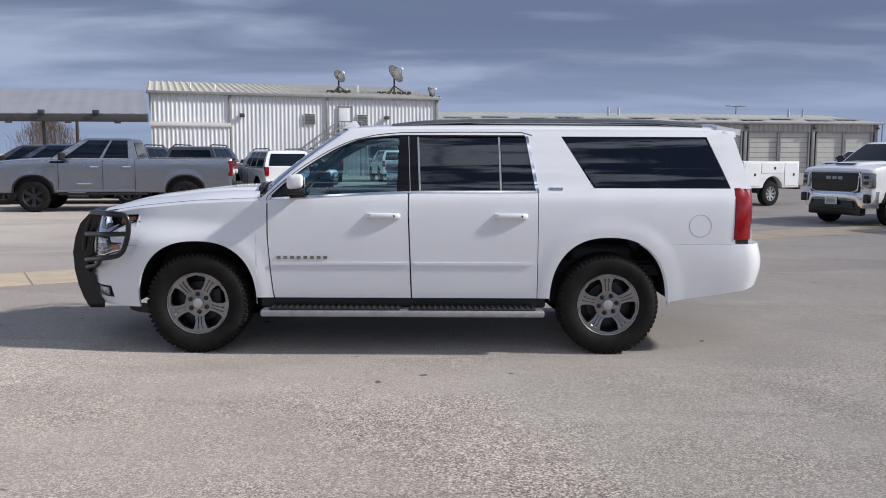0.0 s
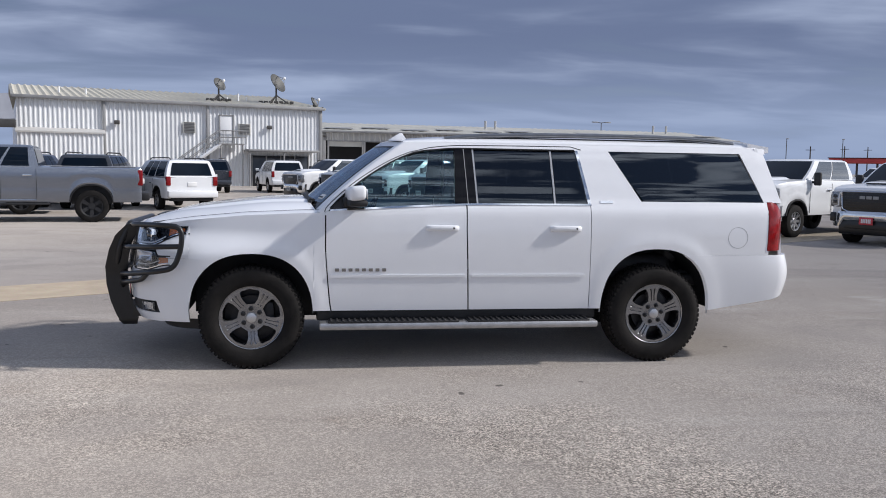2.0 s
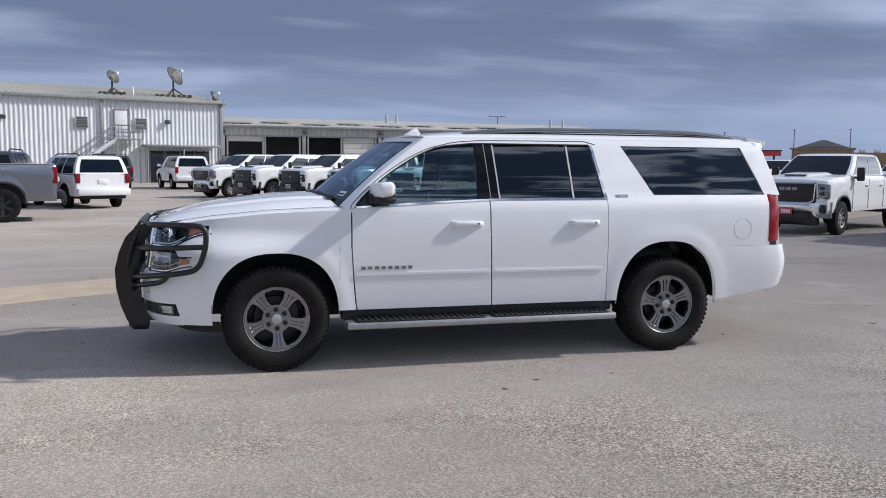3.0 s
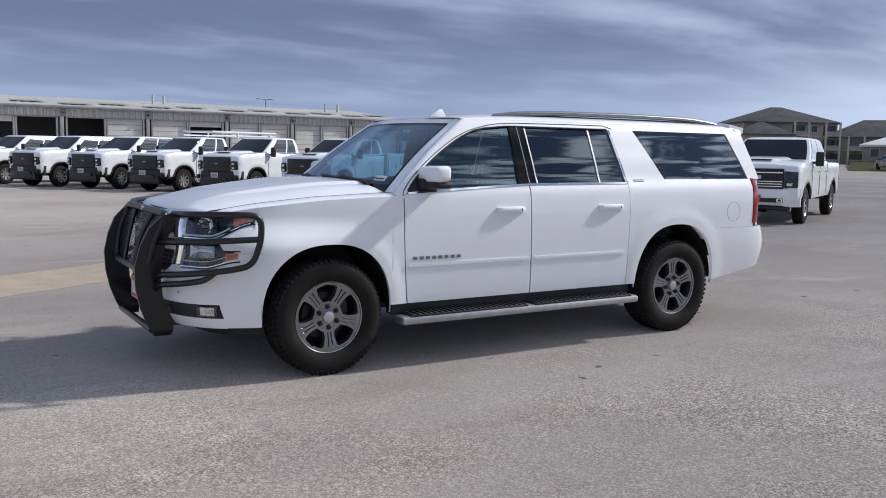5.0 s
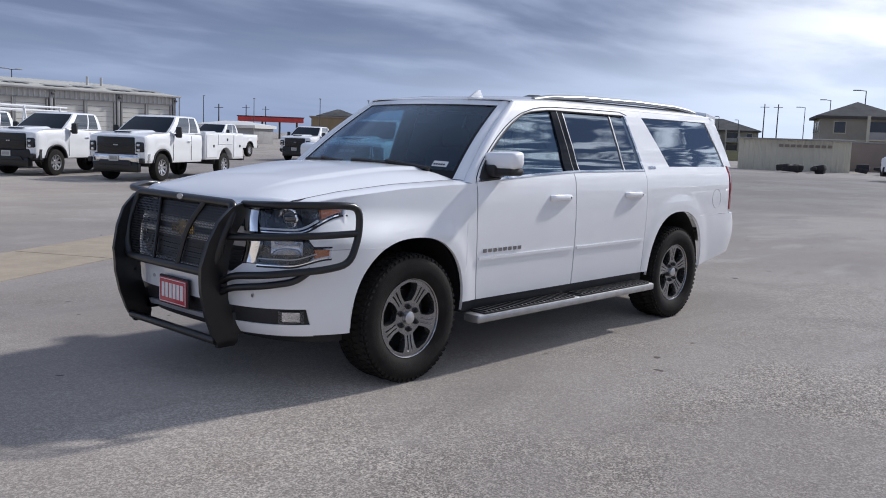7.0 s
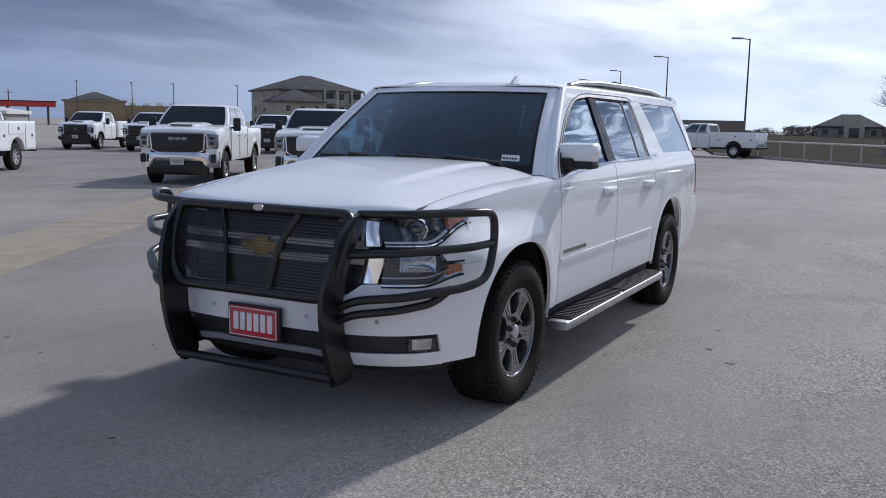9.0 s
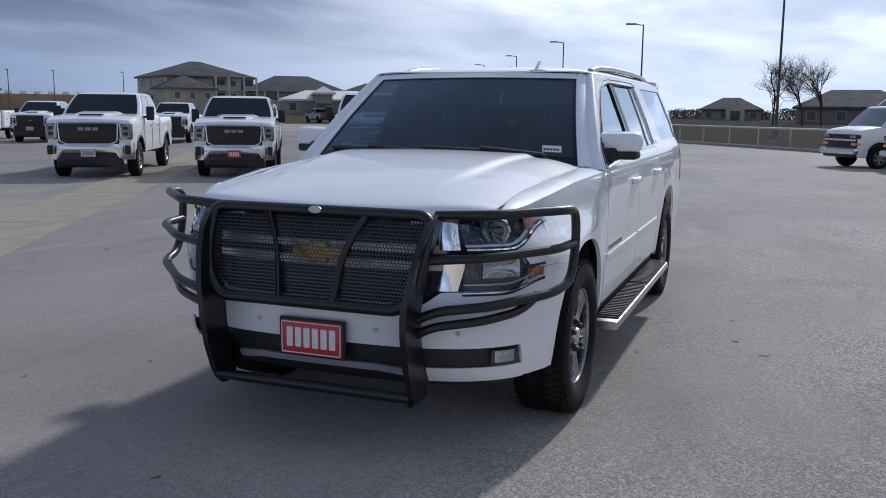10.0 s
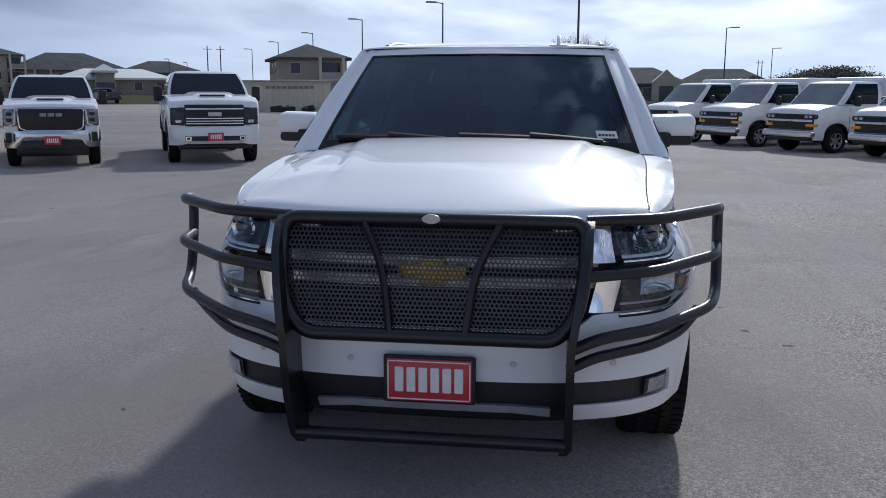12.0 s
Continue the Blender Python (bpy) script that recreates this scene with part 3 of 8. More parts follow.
def main_building():
    """White metal office shed: x along its front, its right end at the origin."""
    W, H, D = 21.25, 6.0, 26.0
    b = thing("metal_building", "white ribbed metal building with outside stair", "building", oriented(-0.55, 69.6, 17.8))
    bm = bmesh.new()
    ribbed(bm, -W, 0, 0, H, 0.30, 0.06)
    part("front_wall", bm, M_METALWALL, b, angle=20)
    bm = bmesh.new()
    box(bm, (-W / 2, D / 2 + 0.2, H / 2 - 0.05), (W - 0.06, D, H - 0.1))
    part("body_wall", bm, M_METALWALL, b)
    bm = bmesh.new()
    n = 132
    xs = steps(n, -W - 0.3, 0.35)
    sheet(bm, lambda u, v: Vector((xs[u], lerp(-0.35, D / 2, v), lerp(H, H + 1.7, v) + (0.09 if u % 3 == 1 else 0.0))), list(range(n + 1)), [0, 1], back=(0, 0, -0.12))
    sheet(bm, lambda u, v: Vector((xs[u], lerp(D / 2, D + 0.4, v), lerp(H + 1.7, H, v))), list(range(n + 1)), [0, 1], back=(0, 0, -0.12))
    bmesh.ops.recalc_face_normals(bm, faces=bm.faces)
    part("roof", bm, M_TANROOF, b, angle=20)
    for name, c, s, m_ in (("eave_gutter", (-W / 2, -0.28, H - 0.05), (W + 0.6, 0.22, 0.22), M_TRIM), ("corner_trim", (0.0, -0.08, H / 2), (0.25, 0.2, H), M_TRIM), ("downpipe", (-8.66, -0.16, H / 2), (0.16, 0.14, H - 0.3), M_TRIM), ("downpipe", (-15.75, -0.16, H / 2), (0.2, 0.14, H - 0.3), M_TRIM)):
        bm = bmesh.new()
        box(bm, c, s, 0.03)
        part(name, bm, m_, b)
    # lean-to on the far bay
    bm = bmesh.new()
    ribbed(bm, -W, -15.9, 0, 3.62, 0.30, 0.06, y=-0.9)
    part("lean_to_wall", bm, M_METALWALL, b, angle=20)
    bm = bmesh.new()
    sheet(bm, lambda u, v: Vector((lerp(-W - 0.1, -15.75, u), lerp(-1.05, 0.0, v), lerp(3.64, 3.92, v))), steps(20), [0, 1], back=(0, 0, -0.1))
    bmesh.ops.recalc_face_normals(bm, faces=bm.faces)
    part("lean_to_roof", bm, M_METALWALL2, b)
    # upper door, louvres, wall lamps
    bm = bmesh.new()
    box(bm, (-7.29, -0.13, 4.14), (0.92, 0.08, 2.06), 0.01)
    part("upper_door", bm, M_METALWALL, b, "white steel door at the stair head")
    bm = bmesh.new()
    for c, s in (((-7.79, -0.15, 4.16), (0.08, 0.12, 2.12)), ((-6.79, -0.15, 4.16), (0.08, 0.12, 2.12)), ((-7.29, -0.15, 5.20), (1.08, 0.12, 0.08))):
        box(bm, c, s)
    part("door_frame", bm, M_TRIM, b)
    for x, w in ((-9.98, 0.9), (-5.94, 0.9)):
        lv = new("louvre")
        lv.parent = b
        bm = bmesh.new()
        box(bm, (x, -0.13, 4.23), (w, 0.1, 0.80), 0.02)
        part("louvre_frame", bm, M_DOORPALE, lv)
        for k in range(7):
            bm = bmesh.new()
            box(bm, (0, 0, 0), (w - 0.14, 0.02, 0.11), 0, Matrix.Translation((x, -0.20, 3.90 + k * 0.108)) @ pose(0, 0, 0, 35, 0, 0))
            part("louvre_slat", bm, M_TRIM, lv)
    for x in (-14.93, -4.07):
        bm = bmesh.new()
        box(bm, (x, -0.25, 4.42), (0.36, 0.3, 0.28), 0.05)
        part("wall_lamp", bm, M_POLE, b)
    # stair with stringers, treads and rails
    st = new("outside_stair")
    st.parent = b
    x0, x1, zt = -12.0, -7.95, 3.08
    for y in (-0.35, -1.3):
        bm = bmesh.new()
        tube(bm, [(x0, y, 0.1), (x1, y, zt)], 0.13, 4)
        part("stringer", bm, M_METALWALL, st)
        bm = bmesh.new()
        for dz in (0.5, 0.98):
            tube(bm, [(x0, y, dz + 0.1), (x1, y, zt + dz), (-6.1, y, zt + dz)], 0.03, 6)
        for k in range(9):
            x = lerp(x0, -6.1, k / 8)
            z = lerp(0.1, zt, min(1.0, (x - x0) / (x1 - x0)))
            tube(bm, [(x, y, z), (x, y, z + 1.0)], 0.025, 6)
        part("stair_rail", bm, M_TRIM, st)
    for k in range(17):
        bm = bmesh.new()
        t = (k + 0.5) / 17
        box(bm, (lerp(x0, x1, t), -0.82, lerp(0.1, zt, t)), (0.28, 0.9, 0.04))
        part("tread", bm, M_TRIM, st)
    bm = bmesh.new()
    box(bm, (-7.2, -0.8, zt), (1.9, 1.2, 0.08))
    part("landing", bm, M_TRIM, st)
    for x in (-7.95, -6.35):
        bm = bmesh.new()
        cyl(bm, (x, -1.3, 0), (x, -1.3, zt), 0.05, 8)
        part("landing_post", bm, M_TRIM, st)
    # low porch at the right end
    bm = bmesh.new()
    box(bm, (-3.3, -0.85, 2.66), (5.4, 1.6, 0.16), 0.03)
    part("porch_roof", bm, M_TRIM, b)
    for x in (-5.9, -3.3, -0.7):
        bm = bmesh.new()
        cyl(bm, (x, -1.5, 0), (x, -1.5, 2.6), 0.06, 8)
        part("porch_post", bm, M_TRIM, b)
    # dark panel with bars, added for the shaded recess under the porch
    bm = bmesh.new()
    box(bm, (-3.2, -0.12, 1.15), (4.4, 0.12, 2.3), 0.02)
    part("porch_shade_panel", bm, M_HOUSEWIN, b)
    for x in (-5.4, -4.3, -3.2, -2.1, -1.0):
        bm = bmesh.new()
        box(bm, (x, -0.20, 1.15), (0.09, 0.06, 2.3), 0.01)
        part("porch_panel_bar", bm, M_TRIM, b)
    # pipes on the roof
    for x, h in ((-18.4, 0.7), (-16.6, 0.6), (-6.4, 0.45), (-5.5, 0.9), (-4.85, 0.6)):
        bm = bmesh.new()
        cyl(bm, (x, 3.6, H + 0.4), (x, 3.6, H + 0.5 + h * 0.7), 0.07, 10)
        part("roof_pipe", bm, M_METALWALL, b)
    return b


main_building()


def dish(x, y, z, r, aim, m_, up):
    d = thing("satellite_dish", "grey satellite dish on a roof stand", "satellite dish", Matrix.Translation((x, y, z)), group="dishes on the roof")
    A = Matrix.Translation((0, 0, up)) @ pose(0, 0, 0, 0, 0, aim) @ pose(0, 0, 0, 0, 60, 0)
    bm = bmesh.new()
    sheet(bm, lambda u, v: A @ Vector((r * v * math.cos(u * 2 * math.pi), r * v * math.sin(u * 2 * math.pi), 0.28 * r * v * v)), steps(24), steps(6, 0.04, 1), back=A.to_3x3() @ Vector((0, 0, -0.05)))
    bmesh.ops.recalc_face_normals(bm, faces=bm.faces)
    part("reflector", bm, m_, d)
    bm = bmesh.new()
    for w in (0.5, 2.6, 4.7):
        tube(bm, [A @ Vector((r * 0.95 * math.cos(w), r * 0.95 * math.sin(w), 0.26 * r)), A @ Vector((0, 0, r * 1.05))], 0.025, 6)
    part("feed_arm", bm, M_TRIM, d)
    bm = bmesh.new()
    bmesh.ops.create_uvsphere(bm, u_segments=10, v_segments=8, radius=0.13, matrix=A @ Matrix.Translation((0, 0, r * 1.08)))
    part("feed", bm, M_METALWALL, d)
    bm = bmesh.new()
    cyl(bm, (0, 0, 0), A @ Vector((0, 0, 0)), 0.07, 10)
    for w in range(3):
        a = w * 2.09
        tube(bm, [(0, 0, up * 0.45), (r * 1.3 * math.cos(a), r * 1.3 * math.sin(a), 0)], 0.05, 6)
    part("stand", bm, M_POLE, d)
    for k in range(7):
        bm = bmesh.new()
        box(bm, (-r * 1.5 + k * r * 0.5, 0, 0.12), (r * 0.4, 0.5, 0.24), 0.03)
        part("ballast_block", bm, M_POLE, d)


dish(-3.97, 71.66, 6.40, 0.80, -32, M_DISH, 1.57)
dish(-8.27, 70.28, 6.40, 0.55, -38, M_DISH, 1.27)
dish(-1.05, 70.50, 5.95, 0.45, -20, M_DISH, 0.55)


def garage():
    """Long service shed: x along its front from the left end."""
    L_, H, D = 44.6, 4.85, 22.0
    a, e = Vector((-1.6, 82.5, 0)), Vector((42.8, 87.3, 0))
    ang = math.degrees(math.atan2(e.y - a.y, e.x - a.x))
    b = thing("service_garage", "long grey metal service garage with bay doors", "building", oriented(a.x, a.y, ang))
    # solid near-black block in place of the shade inside the open bays
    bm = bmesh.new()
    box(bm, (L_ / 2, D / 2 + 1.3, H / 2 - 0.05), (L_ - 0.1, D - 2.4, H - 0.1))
    part("bay_shade_block", bm, M_DARKBAY, b)
    PIERS = [1.6, 9.0, 16.4, 24.0, 31.0, 37.9, 44.4]
    bm = bmesh.new()
    ribbed(bm, 0, L_, 3.98, H, 0.5, 0.13)
    part("header_wall", bm, M_METALWALL2, b, angle=20)
    bm = bmesh.new()
    box(bm, (L_, D / 2, H / 2), (0.2, D, H))
    part("end_wall", bm, M_METALWALL2, b)
    n = 120
    xs = steps(n, -0.3, L_ + 0.5)
    bm = bmesh.new()
    sheet(bm, lambda u, v: Vector((xs[u], lerp(-0.4, D / 2, v), lerp(H, H + 1.25, v) + (0.04 if u % 2 else 0))), list(range(n + 1)), [0, 1], back=(0, 0, -0.12))
    sheet(bm, lambda u, v: Vector((xs[u], lerp(D / 2, D, v), lerp(H + 1.25, H, v))), list(range(n + 1)), [0, 1], back=(0, 0, -0.12))
    bmesh.ops.recalc_face_normals(bm, faces=bm.faces)
    part("roof", bm, M_ROOF, b, angle=20)
    bm = bmesh.new()
    box(bm, (L_ / 2, -0.33, H - 0.06), (L_ + 0.8, 0.2, 0.2), 0.03)
    part("eave_gutter", bm, M_TRIM, b)
    for i in range(7):
        for k, (dx, dz) in enumerate(((1.6, 0.35), (5.4, 0.6))):
            if i == 6:
                continue
            bm = bmesh.new()
            x = PIERS[i] + dx
            box(bm, (0, 0, 0), (2.6, 1.4, 0.03), 0, Matrix.Translation((x, 1.8 + k * 1.4, H + 0.28 + (1.8 + k * 1.4) * 1.25 / (D / 2) - 0.12)) @ pose(0, 0, 0, 6.5, 0, 0))
            part("roof_light", bm, M_TRIM, b)
    for i in range(7):
        bm = bmesh.new()
        box(bm, (PIERS[i], -0.05, H / 2), (0.32, 0.2, H), 0.02)
        part("pier", bm, M_TRIM, b)
        bm = bmesh.new()
        box(bm, (PIERS[i] + 0.05, -0.3, H - 0.5), (0.3, 0.22, 0.22), 0.05)
        part("wall_lamp", bm, M_POLE, b)
    for i in range(6):
        bay = PIERS[i + 1] - PIERS[i]
        for k in range(2):
            xa = PIERS[i] + 0.42 + k * (bay - 0.6) / 2
            w = (bay - 1.0) / 2
            op = (i == 0) or (i == 1 and k == 0) or (i == 2 and k == 1)
            bm = bmesh.new()
            for c, s in (((xa - 0.02, -0.02, 1.98), (0.14, 0.2, 3.96)), ((xa + w, -0.02, 1.98), (0.14, 0.2, 3.96)), ((xa + w / 2, -0.02, 3.94), (w + 0.2, 0.2, 0.12))):
                box(bm, c, s)
            part("door_frame", bm, M_TRIM, b)
            z0 = 3.3 if op else 0.0
            if op and not (i == 0 and k == 0) and not (i == 2):
                continue
            dr = new("roller_door")
            dr.parent = b
            pn = 8
            for j in range(pn):
                za, zb = 3.9 * j / pn, 3.9 * (j + 1) / pn
                if za < z0 - 0.2:
                    continue
                bm = bmesh.new()
                box(bm, (xa + w / 2, 0.12, (za + zb) / 2), (w - 0.14, 0.05, zb - za - 0.025), 0.01, seg=1)
                part("door_panel", bm, M_DOORPALE, dr)
    for x in (19.6, 20.7, 39.2, 40.8):
        bm = bmesh.new()
        cyl(bm, (x, 7.5, H + 0.7), (x, 7.5, H + 1.75), 0.13, 8)
        part("roof_pipe", bm, M_METALWALL2, b)
    # downpipe at the corner
    bm = bmesh.new()
    tube(bm, [(L_ + 0.3, -0.3, H - 0.1), (L_ + 0.3, -0.3, 0.1)], 0.07, 6)
    part("downpipe", bm, M_TRIM, b)


garage()


def canopy():
    """Open shelter with a pale sloping roof and a dark edge beam."""
    b = thing("open_shelter", "open shelter with pale roof and dark edge beam", "shelter", oriented(-18.9, 57.0, 3))
    L_, D = 30.0, 5.5
    bm = bmesh.new()
    sheet(bm, lambda u, v: Vector((lerp(-L_, -1.85 * v, u), lerp(-0.3, D, v), lerp(4.14, 6.05, v) + (0.03 if int(u * 90) % 3 == 0 else 0.0))), steps(90), [0, 1], back=(0, 0, -0.1))
    bmesh.ops.recalc_face_normals(bm, faces=bm.faces)
    part("roof", bm, M_SHELTER, b)
    bm = bmesh.new()
    box(bm, (-L_ / 2, -0.25, 3.86), (L_, 0.3, 0.48), 0.03)
    part("edge_beam", bm, M_POLE, b)
    for i in range(4):
        bm = bmesh.new()
        cyl(bm, (-6.8 - i * 7.5, 0.4, 0), (-6.8 - i * 7.5, 0.4, 3.8), 0.10, 10)
        part("post", bm, M_POLE, b)
    for x in (-3.2, -6.6, -12.0):
        bm = bmesh.new()
        box(bm, (x, -0.42, 4.22), (0.38, 0.28, 0.28), 0.04)
        part("canopy_lamp", bm, M_POLE, b)
    for x in (-1.9, -5.0, -8.7, -11.2):
        bm = bmesh.new()
        box(bm, (x, -0.3, 3.57), (0.36, 0.3, 0.10), 0.03)
        part("soffit_lamp", bm, M_POLE, b)


canopy()


def hip_roof(bm, x0, x1, y0, y1, z, rise, over=0.6):
    x0, x1, y0, y1 = x0 - over, x1 + over, y0 - over, y1 + over
    w = min(x1 - x0, y1 - y0) / 2
    if x1 - x0 >= y1 - y0:
        r0, r1 = (x0 + w, (y0 + y1) / 2), (x1 - w, (y0 + y1) / 2)
    else:
        r0, r1 = ((x0 + x1) / 2, y0 + w), ((x0 + x1) / 2, y1 - w)
    c = [bm.verts.new((x, y, z)) for x, y in ((x0, y0), (x1, y0), (x1, y1), (x0, y1))]
    d = [bm.verts.new((v.co.x, v.co.y, z - 0.35)) for v in c]
    a, b = bm.verts.new((*r0, z + rise)), bm.verts.new((*r1, z + rise))
    if x1 - x0 >= y1 - y0:
        fs = [(c[0], c[1], b, a), (c[1], c[2], b), (c[2], c[3], a, b), (c[3], c[0], a)]
    else:
        fs = [(c[0], c[1], a), (c[1], c[2], b, a), (c[2], c[3], b), (c[3], c[0], a, b)]
    for f in fs:
        bm.faces.new(f)
    for i in range(4):
        bm.faces.new((d[i], d[(i + 1) % 4], c[(i + 1) % 4], c[i]))
    bm.faces.new(d[::-1])
    bmesh.ops.recalc_face_normals(bm, faces=bm.faces)


def far_house(name, label, m, w, d, floors, rise, wall_m, roof_m, wins=4, wing=None, gable=False, group=""):
    b = thing(name, label, "house" if floors == 1 else "building", m, group)
    fh = 3.0
    H = floors * fh
    bm = bmesh.new()
    box(bm, (0, d / 2, H / 2), (w, d, H))
    part("wall", bm, wall_m, b)
    bm = bmesh.new()
    hip_roof(bm, -w / 2, w / 2, 0, d, H, rise)
    part("roof", bm, roof_m, b)
    if wing:
        wx0, wx1, wd, wh, wr = wing
        bm = bmesh.new()
        box(bm, ((wx0 + wx1) / 2, -wd / 2, wh / 2), (wx1 - wx0, wd, wh))
        part("wing_wall", bm, wall_m, b)
        bm = bmesh.new()
        hip_roof(bm, wx0, wx1, -wd, 2.0, wh, wr)
        part("wing_roof", bm, roof_m, b)
        for f in range(int(wh // fh)):
            for i in range(3):
                wn = new("window")
                wn.parent = b
                x = lerp(wx0, wx1, (i + 0.5) / 3)
                bm = bmesh.new()
                box(bm, (x, -wd - 0.04, f * fh + 1.6), (1.3, 0.1, 1.5))
                part("window_frame", bm, M_CREAM, wn)
                bm = bmesh.new()
                box(bm, (x, -wd - 0.08, f * fh + 1.6), (1.05, 0.08, 1.25))
                part("pane", bm, M_HOUSEWIN, wn)
    for f in range(1, floors):
        bm = bmesh.new()
        box(bm, (0, d / 2, f * fh), (w + 0.16, d + 0.16, 0.22))
        part("storey_band", bm, M_CREAM, b)
    for f in range(floors):
        for sx in ((-1, 1) if floors > 1 else ()):
            for k in range(3):
                wn = new("window")
                wn.parent = b
                y = d * (k + 0.5) / 3
                bm = bmesh.new()
                box(bm, (sx * (w / 2 + 0.04), y, f * fh + 1.6), (0.1, 1.5, 1.6))
                part("window_frame", bm, M_CREAM, wn)
                bm = bmesh.new()
                box(bm, (sx * (w / 2 + 0.08), y, f * fh + 1.6), (0.08, 1.25, 1.35))
                part("pane", bm, M_HOUSEWIN, wn)
    for f in range(floors):
        for i in range(wins):
            x = lerp(-w / 2, w / 2, (i + 0.5) / wins)
            if wing and wing[0] - 0.8 < x < wing[1] + 0.8:
                continue
            if floors > 1 and i % 2 == 1:
                bal = new("balcony")
                bal.parent = b
                bm = bmesh.new()
                box(bm, (x, -0.9, f * fh + 0.08), (3.2, 1.8, 0.16))
                part("deck", bm, M_CREAM, bal)
                bm = bmesh.new()
                box(bm, (x, -0.01, f * fh + 1.25), (2.8, 0.06, 2.2))
                part("balcony_door", bm, M_HOUSEWIN, bal)
                for sx in (-1.55, 1.55):
                    bm = bmesh.new()
                    box(bm, (x + sx, -1.7, f * fh + 1.5), (0.35, 0.35, 3.0))
                    part("column", bm, M_CREAM, bal)
                bm = bmesh.new()
                box(bm, (x, -1.7, f * fh + 0.6), (2.8, 0.08, 0.9))
                part("railing", bm, M_TRIM, bal)
            else:
                wn = new("window")
                wn.parent = b
                bm = bmesh.new()
                box(bm, (x, -0.04, f * fh + 1.6), (1.5, 0.1, 1.6))
                part("window_frame", bm, M_CREAM, wn)
                bm = bmesh.new()
                box(bm, (x, -0.08, f * fh + 1.6), (1.25, 0.08, 1.35))
                part("pane", bm, M_HOUSEWIN, wn)
    if gable:
        gx_ = gable if isinstance(gable, (int, float)) else 0.0
        bm = bmesh.new()
        prism(bm, [(gx_ - 2.2, -2.0, 0), (gx_ + 2.2, -2.0, 0), (gx_ + 2.2, -2.0, 3.2), (gx_, -2.0, 5.2), (gx_ - 2.2, -2.0, 3.2)], (0, 0, 0), (0, 2.5, 0))
        part("porch_gable", bm, M_CREAM, b)
        bm = bmesh.new()
        box(bm, (gx_, -2.02, 1.3), (2.2, 0.1, 2.6))
        part("porch_door", bm, M_HOUSEWIN, b)
    return b


def facing(x, y, turn=0.0, cx=-6.0, cy=6.0):
    """A pose whose -y side looks back towards (cx, cy)."""
    return pose(x, y, 0, 0, 0, math.degrees(math.atan2(y - cy, x - cx)) - 90 + turn)


far_house("apartment_block", "three storey tan apartment block with brown hip roof", facing(161.0, 126.8, 24), 20.5, 18, 3, 3.6, M_STONE, M_SHINGLE, 6, (-12.6, -2.5, 7, 6.2, 2.6), group="apartment blocks")
far_house("apartment_block", "two storey tan apartment block with low hip roof", facing(176, 114, 8), 24, 16, 2, 3.9, M_STONE, M_SHINGLE, 6, group="apartment blocks")
far_house("apartment_block", "low tan apartment block with hip roof behind the others", facing(203, 106, 5), 21, 16, 2, 3.0, M_STONE, M_SHINGLE, 5, group="apartment blocks")
far_house("clubhouse", "low clubhouse with pale metal roof", Matrix.Translation((0, 0, 0.8)) @ facing(143, 86.5, 4), 19, 9, 1, 1.7, M_STONE, M_PALEROOF, 5, (-3.4, -0.4, 3, 4.2, 1.2))


def lawn_fn(u, v):
    a, r = radians(lerp(21.0, 33.5, u)), 112 + 120 * v
    return Vector((-5 + r * math.cos(a), 2 + r * math.sin(a), 0.03 + 0.95 * min(1.0, 1.8 * v) + 0.08 * noise.noise(Vector((u * 20, v * 8, 0)))))


bm = bmesh.new()
sheet(bm, lawn_fn, steps(24), steps(14), back=(0, 0, -0.6))
bmesh.ops.recalc_face_normals(bm, faces=bm.faces)
tagged(new("lawn", mesh_from(bm, "lawn", M_LAWN)), "dull winter lawn rising to the clubhouse", "lawn", kind="structure")
far_house("corner_house", "grey two storey house with brown hip roof", facing(110, 41, 8), 9.2, 10, 2, 2.0, M_STONE, M_SHINGLE, 2)
far_house("ranch_house", "single storey brown house with dark roof", facing(143.5, -3.5, 4), 17, 10, 1, 2.7, M_BROWNWALL, M_SHINGLE, 4, gable=5.0, group="houses beyond the field")
far_house("ranch_house", "single storey brown house with dark roof", facing(161, -21, 6), 17, 10, 1, 2.9, M_BROWNWALL, M_SHINGLE, 4, (2, 8, 3, 2.6, 2.0), group="houses beyond the field")
far_house("ranch_house", "low house with pale gabled porch", facing(223, 19.5, 0), 14, 10, 1, 2.9, M_STONE, M_SHINGLE, 4, gable=1.0, group="houses beyond the field")
far_house("ranch_house", "low house with dark roof", facing(250, -12, 0), 20, 10, 1, 2.8, M_STONE, M_SHINGLE, 4, group="houses beyond the field")


